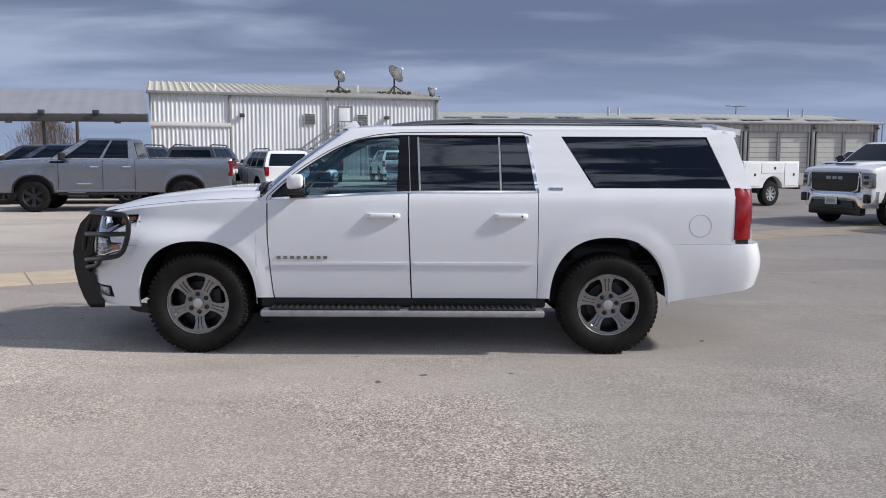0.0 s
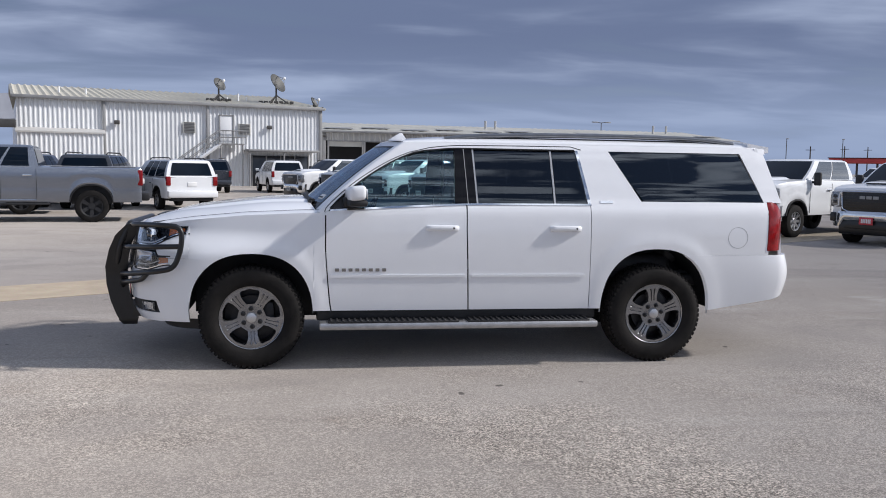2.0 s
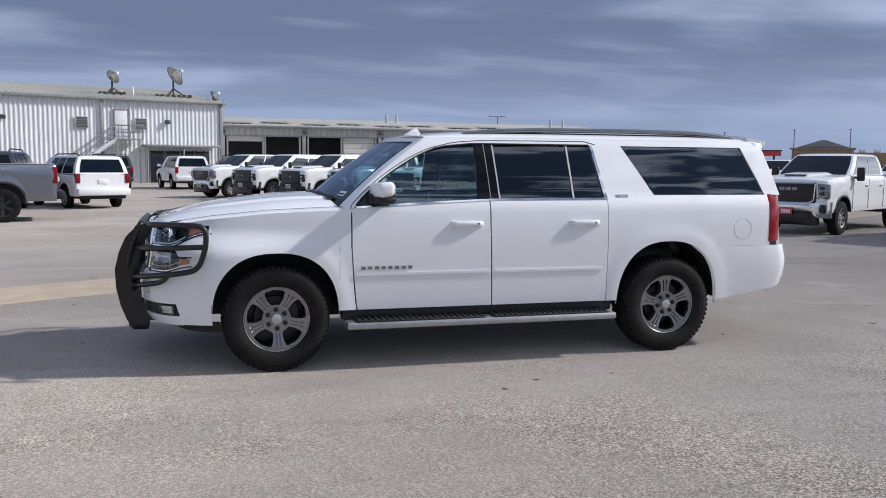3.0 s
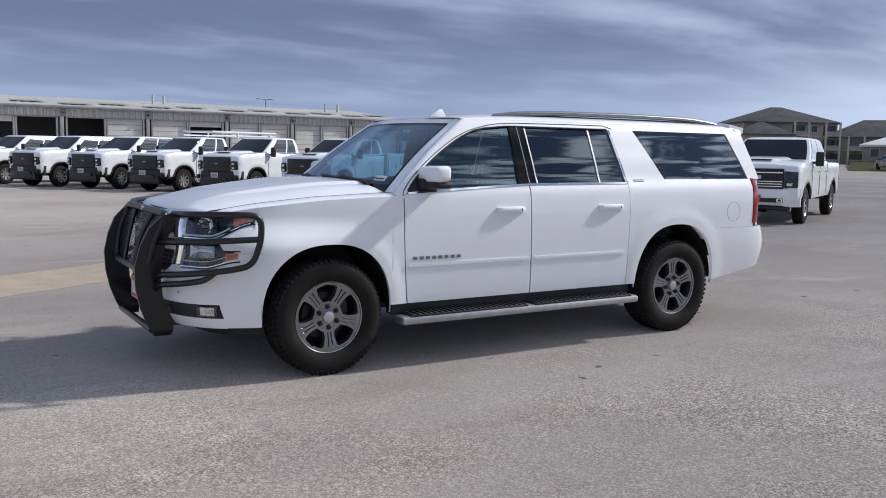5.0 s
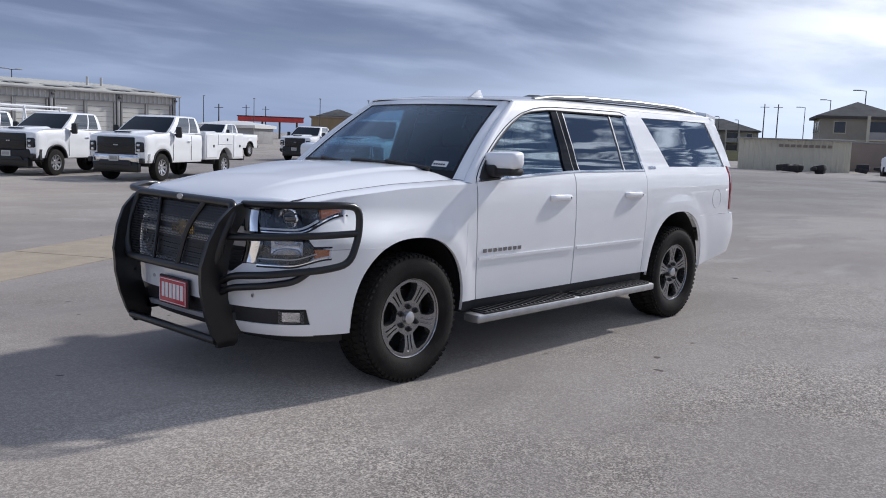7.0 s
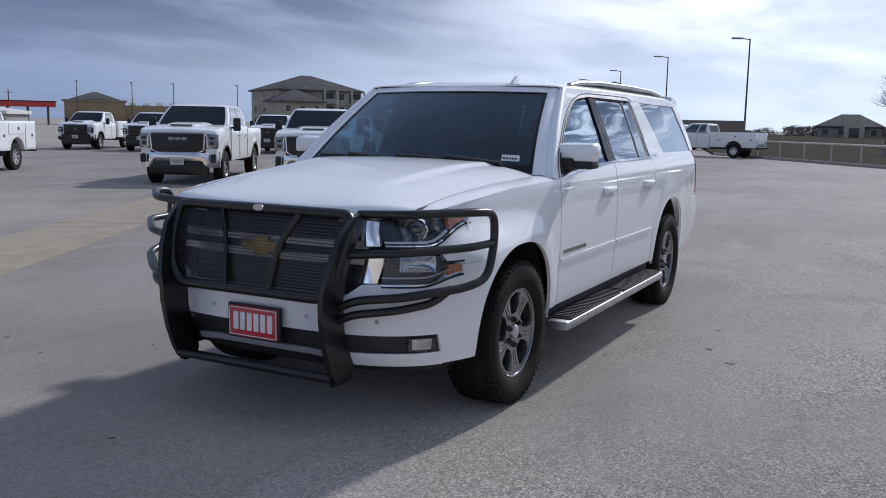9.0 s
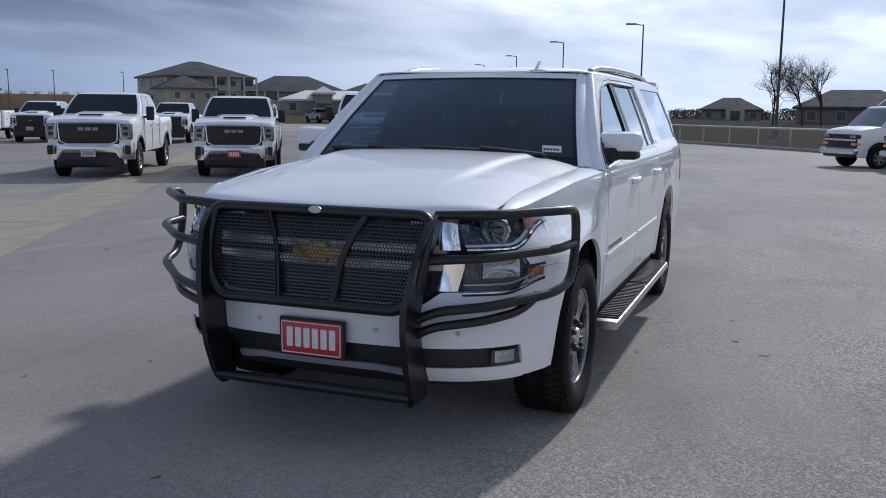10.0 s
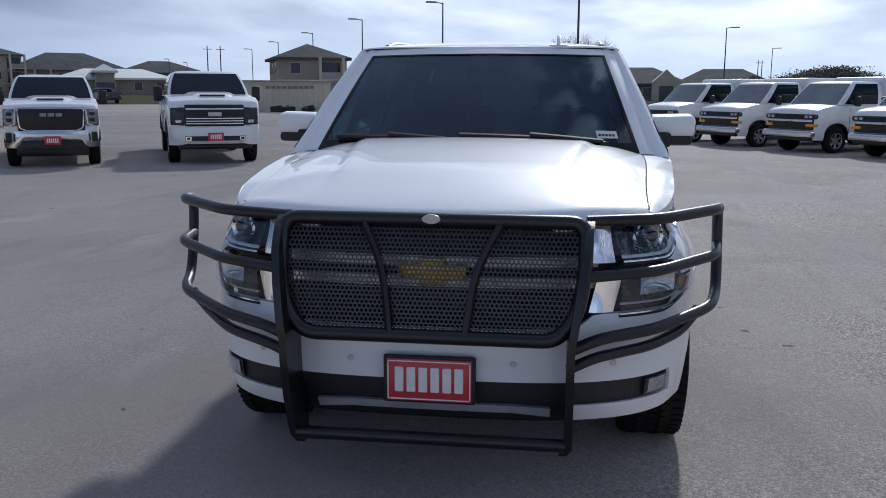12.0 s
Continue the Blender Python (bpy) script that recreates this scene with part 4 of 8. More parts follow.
def yard_wall():
    b = thing("storage_shed", "long beige metal storage shed", "shed", facing(60.3, 29.0, 2))
    bm = bmesh.new()
    ribbed(bm, -4.2, 3.6, 0, 2.3, 0.4, 0.03)
    part("shed_wall", bm, M_BEIGE, b, angle=20)
    bm = bmesh.new()
    box(bm, (-0.3, 1.5, 1.12), (7.7, 2.6, 2.24))
    part("shed_body", bm, M_BEIGE, b)
    bm = bmesh.new()
    box(bm, (-0.3, 1.3, 2.34), (8.1, 3.2, 0.1), 0.02)
    part("shed_roof", bm, M_TRIM, b)
    bm = bmesh.new()
    for i in range(9):
        box(bm, (-1.2 + i * 0.42, -0.06, 1.86), (0.30, 0.03, 0.2), 0.0)
    part("lettering_bars", bm, M_BROWNWALL, b)
    w = thing("yard_wall", "brown boundary wall behind the storage shed", "wall", facing(70.5, 26.0, 8))
    bm = bmesh.new()
    box(bm, (1.5, 0.15, 1.15), (13.5, 0.3, 2.3), 0.02)
    part("wall_panel", bm, M_BROWNWALL, w)
    bm = bmesh.new()
    box(bm, (1.5, 0.15, 2.34), (13.6, 0.4, 0.1), 0.02)
    part("wall_cap", bm, M_TRIM, w)


yard_wall()


def scrap(x, y, n, seed):
    rnd = random.Random(seed)
    b = thing("scrap_pile", "dark pile of old parts beside the shed", "pile", pose(x, y, 0, 0, 0, 115))
    for i in range(n):
        bm = bmesh.new()
        box(bm, (0, 0, 0), (rnd.uniform(0.4, 1.1), rnd.uniform(0.3, 0.7), rnd.uniform(0.2, 0.45)), 0.08, Matrix.Translation((rnd.uniform(-1.3, 1.3), rnd.uniform(-0.4, 0.4), 0.2 + 0.3 * rnd.random())) @ pose(0, 0, 0, rnd.uniform(-10, 10), rnd.uniform(-12, 12), rnd.uniform(0, 180)))
        part("old_part", bm, M_DARKBAY, b)


scrap(55.0, 26.6, 9, 3)
scrap(60.5, 23.2, 8, 5)


def gas_station():
    b = thing("fuel_canopy", "flat red fuel station canopy on posts", "canopy", facing(122, 180, 0))
    bm = bmesh.new()
    box(bm, (-0.25, 0, 4.5), (15.3, 9, 1.1), 0.05)
    part("canopy_top", bm, M_REDCANOPY, b)
    bm = bmesh.new()
    box(bm, (-0.25, 0, 5.12), (15.7, 9.4, 0.16), 0.02)
    part("canopy_edge", bm, M_DARKBAY, b)
    for i in range(4):
        bm = bmesh.new()
        cyl(bm, (-6.4 + i * 4.1, 0, 0), (-6.4 + i * 4.1, 0, 4), 0.25, 10)
        part("post", bm, M_POLE, b)
    s = thing("tan_shop", "tan shop building with raised hip roof tower", "building", facing(146, 184, 0))
    bm = bmesh.new()
    box(bm, (0, 6, 2.9), (14, 12, 5.8), 0.05)
    part("tower_wall", bm, M_TAN, s)
    bm = bmesh.new()
    hip_roof(bm, -5, 5, 1.5, 10.5, 6.3, 1.9, 0.8)
    part("tower_roof", bm, M_SHINGLE, s)
    bm = bmesh.new()
    box(bm, (0, 6, 5.95), (15, 12.6, 0.4), 0.03)
    part("cornice", bm, M_BROWNWALL, s)
    bm = bmesh.new()
    box(bm, (17, 6, 2.5), (20, 11, 5.0), 0.05)
    part("low_wall", bm, M_TAN, s)
    for i in range(6):
        bm = bmesh.new()
        box(bm, (9 + i * 3.2, 4, 5.4), (1.6, 1.6, 0.9), 0.08)
        part("roof_unit", bm, M_METALWALL, s)
    lo = thing("low_shed", "long low grey shed with pale roof", "building", facing(55, 97, -30))
    bm = bmesh.new()
    box(bm, (0, 2.5, 1.1), (8, 5, 2.2), 0.03)
    part("wall", bm, M_TRIM, lo)
    bm = bmesh.new()
    hip_roof(bm, -4, 4, 0, 5, 2.25, 0.5, 0.3)
    part("roof", bm, M_PALEROOF, lo)


gas_station()


def lamp_post(x, y, h, arm, kind=0, base=True, label="dark steel lamp post with a flat lamp head"):
    b = thing("street_lamp", label, "lamp post", Matrix.Translation((x, y, 0)), group="lamp posts")
    bm = bmesh.new()
    cyl(bm, (0, 0, 0), (0, 0, h), 0.095, 12, 0.06)
    part("pole", bm, M_POLE, b)
    bm = bmesh.new()
    if base:
        cyl(bm, (0, 0, 0), (0, 0, 0.9), 0.30, 18)
        part("concrete_base", bm, M_CURB, b)
    else:
        bm.free()
    dirs = [arm] if kind == 0 else [arm, arm + 180]
    for a in dirs:
        ca, sa = math.cos(radians(a)), math.sin(radians(a))
        bm = bmesh.new()
        tube(bm, [(0, 0, h - 0.06), (ca * 0.7, sa * 0.7, h + 0.03)], 0.05, 6)
        part("arm", bm, M_POLE, b)
        bm = bmesh.new()
        box(bm, (0, 0, 0), (0.95, 0.42, 0.14), 0.04, Matrix.Translation((ca * 1.1, sa * 1.1, h + 0.04)) @ pose(0, 0, 0, 0, 0, a))
        part("lamp_head", bm, M_TRIM, b)


lamp_post(54.9, 6.8, 10.2, 20, 1)
for (x, y), h in zip([(76.5, 18.9), (94.4, 30.6), (117, 42.9), (138.4, 55.0), (162.4, 68.2)], [9.6] * 5):
    lamp_post(x, y, h, 110)
lamp_post(111.3, -12.3, 9.6, -90)
lamp_post(166, -29.9, 9.6, -90)
for x, y in ((166, 87), (186, 92), (117.7, 113.8), (110.2, 121.9), (105.2, 126.7), (98.4, 132.5), (96, 150), (86, 152)):
    lamp_post(x, y, 7.9, 52, base=False)
lamp_post(43.2, 131.3, 8.9, 10, 1, base=False)


def utility_pole(x, y, h):
    b = thing("utility_pole", "tall wooden utility pole with crossarm", "utility pole", Matrix.Translation((x, y, 0)), group="utility poles")
    bm = bmesh.new()
    cyl(bm, (0, 0, 0), (0, 0, h), 0.2, 10, 0.13)
    part("pole", bm, M_BARK, b)
    bm = bmesh.new()
    box(bm, (0, 0, h - 0.9), (2.4, 0.14, 0.14), 0.0, pose(0, 0, 0, 0, 0, -60))
    part("crossarm", bm, M_BARK, b)


for x, y, h in ((234, 107, 14), (236, 104, 14), (322, -59.3, 12.8), (322, -60.6, 12.8), (-38, 92, 7.5), (150, 232, 9.5), (160, 236, 9.5), (120, 200, 8.2)):
    utility_pole(x, y, h)


# ---- bare winter trees ----
def bare_tree(x, y, h, seed, leaves=60, lean=0.0):
    rnd = random.Random(seed)
    b = thing("tree", "bare winter tree with fine twigs", "tree", Matrix.Translation((x, y, 0)), group="trees by the field")
    wood, sides, lf = [], [], bmesh.new()

    def twig(a, b, ra, rb, n):
        """One tapered length of wood."""
        t = (b - a).normalized()
        u = t.cross(Vector((0.3, 0.9, 0.2))).normalized()
        w = t.cross(u)
        k = len(wood)
        for p, q in ((a, ra), (b, rb)):
            for i in range(n):
                g = 2 * math.pi * i / n
                wood.append(p + u * (q * math.cos(g)) + w * (q * math.sin(g)))
        for i in range(n):
            sides.append((k + i, k + (i + 1) % n, k + n + (i + 1) % n, k + n + i))

    def limb(p, d, length, r, depth):
        q, pts = p.copy(), [p.copy()]
        for i in range(3):
            d = (d + Vector((rnd.gauss(0, 0.12), rnd.gauss(0, 0.12), rnd.gauss(0.03, 0.06)))).normalized()
            q = q + d * length / 3
            pts.append(q.copy())
        for i in range(3):
            twig(pts[i], pts[i + 1], r * (1 - 0.22 * i), r * (1 - 0.22 * (i + 1)), 7 if depth < 2 else 3)
        if depth >= 5:
            if rnd.random() < 0.5:
                u, w = (Vector((rnd.gauss(0, 1), rnd.gauss(0, 1), rnd.gauss(0, 1))).normalized() * 0.06 for _ in range(2))
                lf.faces.new([lf.verts.new(q), lf.verts.new(q + u), lf.verts.new(q + u + w), lf.verts.new(q + w)])
            return
        for i in range(6 if depth == 0 else 4 if depth < 4 else 3):
            t = rnd.uniform(0.0, 1.0)
            base = pts[1].lerp(pts[3], t)
            sp_ = 0.62 if depth == 0 else 0.50
            nd = (d + Vector((rnd.gauss(0, sp_), rnd.gauss(0, sp_), rnd.gauss(0.12, 0.3)))).normalized()
            limb(base, nd, length * rnd.uniform(0.55, 0.80), max(0.006, r * 0.55), depth + 1)
    limb(Vector((0, 0, 0)), Vector((lean, 0, 1)).normalized(), h * 0.34, 0.012 * h, 0)
    me = bpy.data.meshes.new("trunk")
    me.from_pydata(wood, [], sides)
    me.materials.append(M_BARK)
    new("trunk", me).parent = b
    part("crown", lf, M_LEAF, b)


bare_tree(118.2, 8.0, 12.6, 11)
bare_tree(121.8, 4.4, 12.4, 12)
bare_tree(122.0, 2.0, 13.0, 16)


def scrub_line(name, label, pts, hmin, hmax, seed, dens=1.0, spread=10.0, size=0.16, count=26, material=None):
    """Far scrub: many small leaf clumps in a strip."""
    rnd = random.Random(seed)
    bm = bmesh.new()
    for (x0, y0), (x1, y1) in zip(pts, pts[1:]):
        L_ = math.hypot(x1 - x0, y1 - y0)
        for i in range(int(L_ * dens)):
            t = rnd.random()
            cx, cy = lerp(x0, x1, t) + rnd.uniform(-spread, spread) * 0.3, lerp(y0, y1, t) + rnd.uniform(-spread, spread) * 0.3
            hh = rnd.uniform(hmin, hmax) * (0.7 + 0.5 * noise.noise(Vector((cx * 0.05, cy * 0.05, seed))))
            for k in range(count):
                p = Vector((cx + rnd.gauss(0, hh * 0.35), cy + rnd.gauss(0, hh * 0.35), hh * rnd.random() ** 0.7))
                s = hh * size
                u = Vector((rnd.gauss(0, 1), rnd.gauss(0, 1), rnd.gauss(0, 1))).normalized() * s
                w = Vector((rnd.gauss(0, 1), rnd.gauss(0, 1), rnd.gauss(0, 1))).normalized() * s
                bm.faces.new([bm.verts.new(p - u), bm.verts.new(p + w), bm.verts.new(p + u), bm.verts.new(p - w)])
    tagged(new(name, mesh_from(bm, name, material or M_SCRUB, False)), label, "bushes", kind="stuff")


scrub_line("scrub", "far line of dark winter scrub and trees", [(300, 90), (290, 60), (280, 20), (270, -10), (280, -50), (330, -90), (370, -130), (380, -190)], 2.6, 4.6, 5, 1.4, 20, 0.085, 130)
scrub_line("tree_line", "dark wooded rise at the horizon", [(412, -92), (400, -110), (380, -150), (360, -200)], 12.5, 16, 6, 1.5, 25, 0.034, 420)


def thicket(label, x, y, half, tall, count, seed):
    """A leafless clump: thin leaning twigs that fan out from the ground."""
    rnd = random.Random(seed)
    verts, faces = [], []
    for k in range(count):
        off = rnd.gauss(0, half * 0.5)
        foot = Vector((x + off, y + rnd.gauss(0, half * 0.4), tall * rnd.random() ** 0.8 * (1 - 0.4 * min(1.0, abs(off) / half))))
        grow = Vector((rnd.gauss(0.25 * off / half, 0.35), rnd.gauss(0, 0.3), 1.0)).normalized() * rnd.uniform(0.5, 1.3)
        wide = Vector((rnd.uniform(0.010, 0.024), rnd.uniform(-0.01, 0.01), 0))
        n = len(verts)
        verts += [foot - wide, foot + wide, foot + grow]
        faces.append((n, n + 1, n + 2))
    me = bpy.data.meshes.new("winter_thicket")
    me.from_pydata([tuple(v) for v in verts], [], faces)
    me.materials.append(M_TWIG)
    tagged(new("winter_thicket", me), label, "bushes", kind="stuff")


thicket("brown leafless thicket behind the shelter", -46.0, 103, 3.0, 6.0, 3400, 21)

# ---- parked vehicles: x ahead, y to the left, the front axle at the origin ----
def far_wheel_meshes(R, rim_r, W, rim_m, spokes, tag):
    bm = bmesh.new()
    lathe(bm, [(rim_r, W * 0.8), (rim_r + 0.02, W * 0.95), (R * 0.86, W), (R * 0.97, W * 0.86), (R, W * 0.5), (R, -W * 0.5), (R * 0.97, -W * 0.86), (R * 0.86, -W), (rim_r, -W * 0.8)], 36)
    t = mesh_from(bm, "tyre", M_RUBBER)
    bm = bmesh.new()
    lathe(bm, [(rim_r - 0.02, W * 0.8), (rim_r + 0.004, W * 0.86), (rim_r, W * 0.7), (rim_r * 0.92, W * 0.2), (rim_r * 0.3, W * 0.1), (0.02, W * 0.1)], 32)
    back = mesh_from(bm, "rim_barrel", M_BLACK)
    bm = bmesh.new()
    for k in range(spokes):
        a = 2 * math.pi * k / spokes + math.pi / 2
        ca, sa = math.cos(a), math.sin(a)

        def sp(u, v):
            r = lerp(0.03, rim_r * 0.99, u)
            t_ = lerp(-1, 1, v) * lerp(rim_r * 0.14, rim_r * (1.15 / spokes), u)
            return Vector((r * ca - t_ * sa, W * lerp(0.55, 0.80, u), r * sa + t_ * ca))
        sheet(bm, sp, steps(3), [0, 0.3, 0.7, 1], back=(0, -0.03, 0))
    cyl(bm, (0, W * 0.3, 0), (0, W * 0.75, 0), rim_r * 0.30, 16)
    lathe(bm, [(rim_r * 0.92, W * 0.72), (rim_r, W * 0.9), (rim_r + 0.01, W * 0.9), (rim_r, W * 0.6)], 32)
    bmesh.ops.recalc_face_normals(bm, faces=bm.faces)
    r = mesh_from(bm, "rim", rim_m)
    return t, back, r


WHEELS = {"steel": far_wheel_meshes(0.42, 0.235, 0.135, M_RIMLIT, 8, "a"), "dark": far_wheel_meshes(0.405, 0.26, 0.13, M_BLACK, 6, "b"), "car": far_wheel_meshes(0.36, 0.22, 0.12, M_RIMLIT, 6, "c")}


def add_wheels(root, xs, track, style):
    t, bk, r = WHEELS[style]
    R = 0.42 if style == "steel" else 0.405 if style == "dark" else 0.36
    for x in xs:
        for side in (1, -1):
            w = new("wheel")
            w.parent = root
            w.matrix_basis = pose(x, side * track, R - 0.004, 0, 0, 0 if side > 0 else 180)
            share("tyre", t, w, Matrix())
            share("rim_barrel", bk, w, Matrix())
            share("rim", r, w, Matrix())
    return R


def body_loft(sp):
    """Lower body: rounded sections over stations along x, with the wheel openings cut into the lower edge."""
    R = sp["R"] + 0.10
    top, w0, xf, xr = lin(*sp["top"]), sp["w"], sp["front"], sp["rear"]
    sill = sp["sill"]
    xs = [xr, xr + 0.03, xr + 0.10, xr + 0.25]
    x = xr + 0.4
    while x < xf - 0.5:
        xs.append(x)
        x += 0.22
    for ax in sp["axles"]:
        xs += [ax - R - 1e-3, ax + R + 1e-3] + [ax + R * math.cos(math.pi * i / 18) for i in range(19)]
    xs += [p[0] for p in sp["top"] if xr < p[0] < xf]
    xs += steps(6, xf - 0.45, xf - 0.08) + [xf - 0.03, xf]
    xs = sorted({round(q, 4) for q in xs})
    bm = bmesh.new()

    def zb(x):
        for ax in sp["axles"]:
            d = abs(x - ax) / R
            if d < 1:
                return max(sill, sp["R"] + 0.02 + R * (1 - d ** 2.3) ** (1 / 2.3))
        return sill

    def hw(x):
        f = min(1.0, max(0.0, (xf - x) / 0.34))
        r = min(1.0, max(0.0, (x - xr) / 0.14))
        return w0 * (0.865 + 0.135 * (1 - (1 - f) ** 2.6) ** (1 / 2.2)) * (0.95 + 0.05 * r ** 0.5)

    rings = []
    for x in xs:
        h, b, t = hw(x), zb(x), top(x)
        fl = 0.0
        for ax in sp["axles"]:
            fl += 0.028 * math.exp(-((x - ax) / 0.42) ** 4)
        m = lerp(b, t, 0.5)
        sec = [(h * 0.960 + fl * 0.6, b), (h * 0.990 + fl, lerp(b, t, 0.14)), (h * 0.982 + fl * 0.9, lerp(b, t, 0.36)), (h * 0.986 + fl * 0.7, m), (h * 1.002 + fl * 0.4, lerp(b, t, 0.66)), (h * 0.998 + fl * 0.2, lerp(b, t, 0.82)), (h * 0.986, t - 0.05), (h * 0.965, t - 0.012), (h * 0.90, t), (h * 0.4, t + sp.get("crown", 0.02)), (0, t + sp.get("crown", 0.02) * 1.2)]
        pts = [(x, y, z) for y, z in sec] + [(x, -y, z) for y, z in sec[-2::-1]]
        rings.append([bm.verts.new(p) for p in pts])
    k = len(rings[0])
    for A, B in zip(rings, rings[1:]):
        for j in range(k - 1):
            bm.faces.new((A[j], A[j + 1], B[j + 1], B[j]))
    bm.faces.new(rings[0])
    bm.faces.new(rings[-1][::-1])
    for A, B in zip(rings, rings[1:]):
        bm.faces.new((A[0], B[0], B[-1], A[-1])).material_index = 1
    bmesh.ops.recalc_face_normals(bm, faces=bm.faces)
    return bm


def arch_trims(root, sp, r=0.022):
    """Dark lips round the wheel openings."""
    R = sp["R"] + 0.10
    for ax in sp["axles"]:
        for side in (1, -1):
            bm = bmesh.new()
            pts = []
            for i in range(19):
                a = math.pi * i / 18
                d = abs(math.cos(a))
                z = max(sp["sill"] + 0.02, sp["R"] + 0.02 + R * max(0.0, 1 - d ** 2.3) ** (1 / 2.3))
                k = min(1.0, max(0.0, (sp["front"] - ax - R * math.cos(a)) / 0.42))
                h = sp["w"] * (0.865 + 0.135 * (1 - (1 - k) ** 2.6) ** (1 / 2.2))
                pts.append((ax + R * math.cos(a), side * (h * 0.968 + 0.028 * 0.6), z))
            tube(bm, pts, r, 6)
            part("arch_trim", bm, M_BLACK, root)


def cabin(root, sp, paint, glass, side_glass=None):
    """Upper body: a tapered shell with proud panes."""
    x0, x1, t0, t1 = sp["cab"]           # foot front, foot rear, top front, top rear
    zb, zt, wb, wt = sp["belt"], sp["roof"], sp["wb"], sp["wt"]

    def P(u, s, v):
        """u: 0 front to 1 rear, s: -1..1 across, v: 0 foot to 1 top"""
        x = lerp(lerp(x0, t0, v), lerp(x1, t1, v), u)
        bow = 0.10 * (1 - s * s) * (1 - v * 0.4) * (1 - u) * (u < 0.01)
        return Vector((x + bow, s * (lerp(wb, wt, v) + 0.03 * math.sin(math.pi * v)), lerp(zb, zt, v)))
    bm = bmesh.new()
    rings = []
    for v in (0.0, 0.25, 0.5, 0.75, 0.93, 1.0, 1.03, 1.045):
        vv = min(v, 1.0)
        shrink = {1.0: 0.965, 1.03: 0.90, 1.045: 0.55}.get(v, 1.0)
        add = {1.0: 0.0, 1.03: 0.02, 1.045: 0.035}.get(v, 0.0)
        loop = []
        cx = (lerp(x0, t0, vv) + lerp(x1, t1, vv)) / 2
        for s in steps(8, -1, 1):
            p = P(0.0, s, vv)
            loop.append(p)
        for u in (0.08, 0.25, 0.5, 0.75, 0.92):
            loop.append(P(u, 1, vv))
        for s in steps(6, 1, -1):
            loop.append(P(1.0, s, vv))
        for u in (0.92, 0.75, 0.5, 0.25, 0.08):
            loop.append(P(u, -1, vv))
        out = []
        for p in loop:
            out.append(bm.verts.new((cx + (p.x - cx) * (shrink if v >= 1 else 1.0), p.y * (shrink if v >= 1 else 1.0), p.z + add)))
        rings.append(out)
    k = len(rings[0])
    for A, B in zip(rings, rings[1:]):
        for j in range(k):
            bm.faces.new((A[j], A[(j + 1) % k], B[(j + 1) % k], B[j]))
    bm.faces.new(rings[-1])
    bm.faces.new(rings[0][::-1])
    bmesh.ops.recalc_face_normals(bm, faces=bm.faces)
    cb = part("cab", bm, paint, root)
    # panes
    bm = bmesh.new()
    sheet(bm, lambda a, v: P(0.0, lerp(-0.93, 0.93, a), v) + Vector((0.012, 0, 0.008)), steps(10), steps(6, 0.03, 0.93), back=(-0.02, 0, -0.01))
    bmesh.ops.recalc_face_normals(bm, faces=bm.faces)
    part("windscreen", bm, glass, cb)
    for side in (1, -1):
        for u0, u1 in sp["panes"]:
            bm = bmesh.new()

            def pane(a, v):
                sl = 0.0
                if u0 == sp["panes"][0][0]:
                    sl = 0.02
                u = lerp(u0, u1, a)
                return P(u, side, v) + Vector((0, side * 0.010, 0.003))
            sheet(bm, pane, steps(3), steps(5, 0.04, 0.93), back=(0, -side * 0.016, 0))
            bmesh.ops.recalc_face_normals(bm, faces=bm.faces)
            part("side_window", bm, side_glass or glass, cb)
    bm = bmesh.new()
    sheet(bm, lambda a, v: P(1.0, lerp(-0.84, 0.84, a), v) + Vector((-0.010, 0, 0.002)), steps(6), steps(4, 0.10, 0.84), back=(0.016, 0, 0))
    bmesh.ops.recalc_face_normals(bm, faces=bm.faces)
    part("rear_window", bm, glass, cb)
    return P


def mirror_pair(root, x, y, z, s=(0.10, 0.20, 0.34), m_=None):
    for side in (1, -1):
        bm = bmesh.new()
        box(bm, (x, side * (y + s[1] / 2 + 0.07), z), s, 0.035, seg=2)
        box(bm, (x, side * (y + 0.02), z - s[2] * 0.25), (0.06, 0.24, 0.06), 0.015)
        part("side_mirror", bm, m_ or M_BLACK, root)


def seams(root, xs, w, z0, z1, handles):
    """Door shut lines and handles on both sides."""
    for side in (1, -1):
        for x in xs:
            bm = bmesh.new()
            box(bm, (x, side * (w - 0.002), (z0 + z1) / 2), (0.008, 0.011, z1 - z0))
            part("door_seam", bm, M_BLACK, root)
        for x in handles:
            bm = bmesh.new()
            box(bm, (x, side * (w + 0.018), z1 - 0.17), (0.21, 0.04, 0.04), 0.014)
            part("door_handle", bm, M_BLACK if root.get("dark_handles") else M_CHROME, root)


PICKUP = dict(R=0.42, w=1.015, front=0.97, rear=-5.22, sill=0.56, axles=(0.0, -4.03), crown=0.03, belt=1.47, roof=1.99, wb=0.94, wt=0.765,
              top=[(-5.22, 1.40), (-3.02, 1.40), (-2.9, 1.46), (-0.55, 1.48), (-0.35, 1.465), (0.45, 1.43), (0.8, 1.375), (0.91, 1.345), (0.97, 1.285)],
              cab=(-0.42, -2.95, -1.20, -2.85), panes=((0.13, 0.505), (0.535, 0.92)))


def ease(t):
    t = min(1.0, max(0.0, t))
    return t * t * (3 - 2 * t)


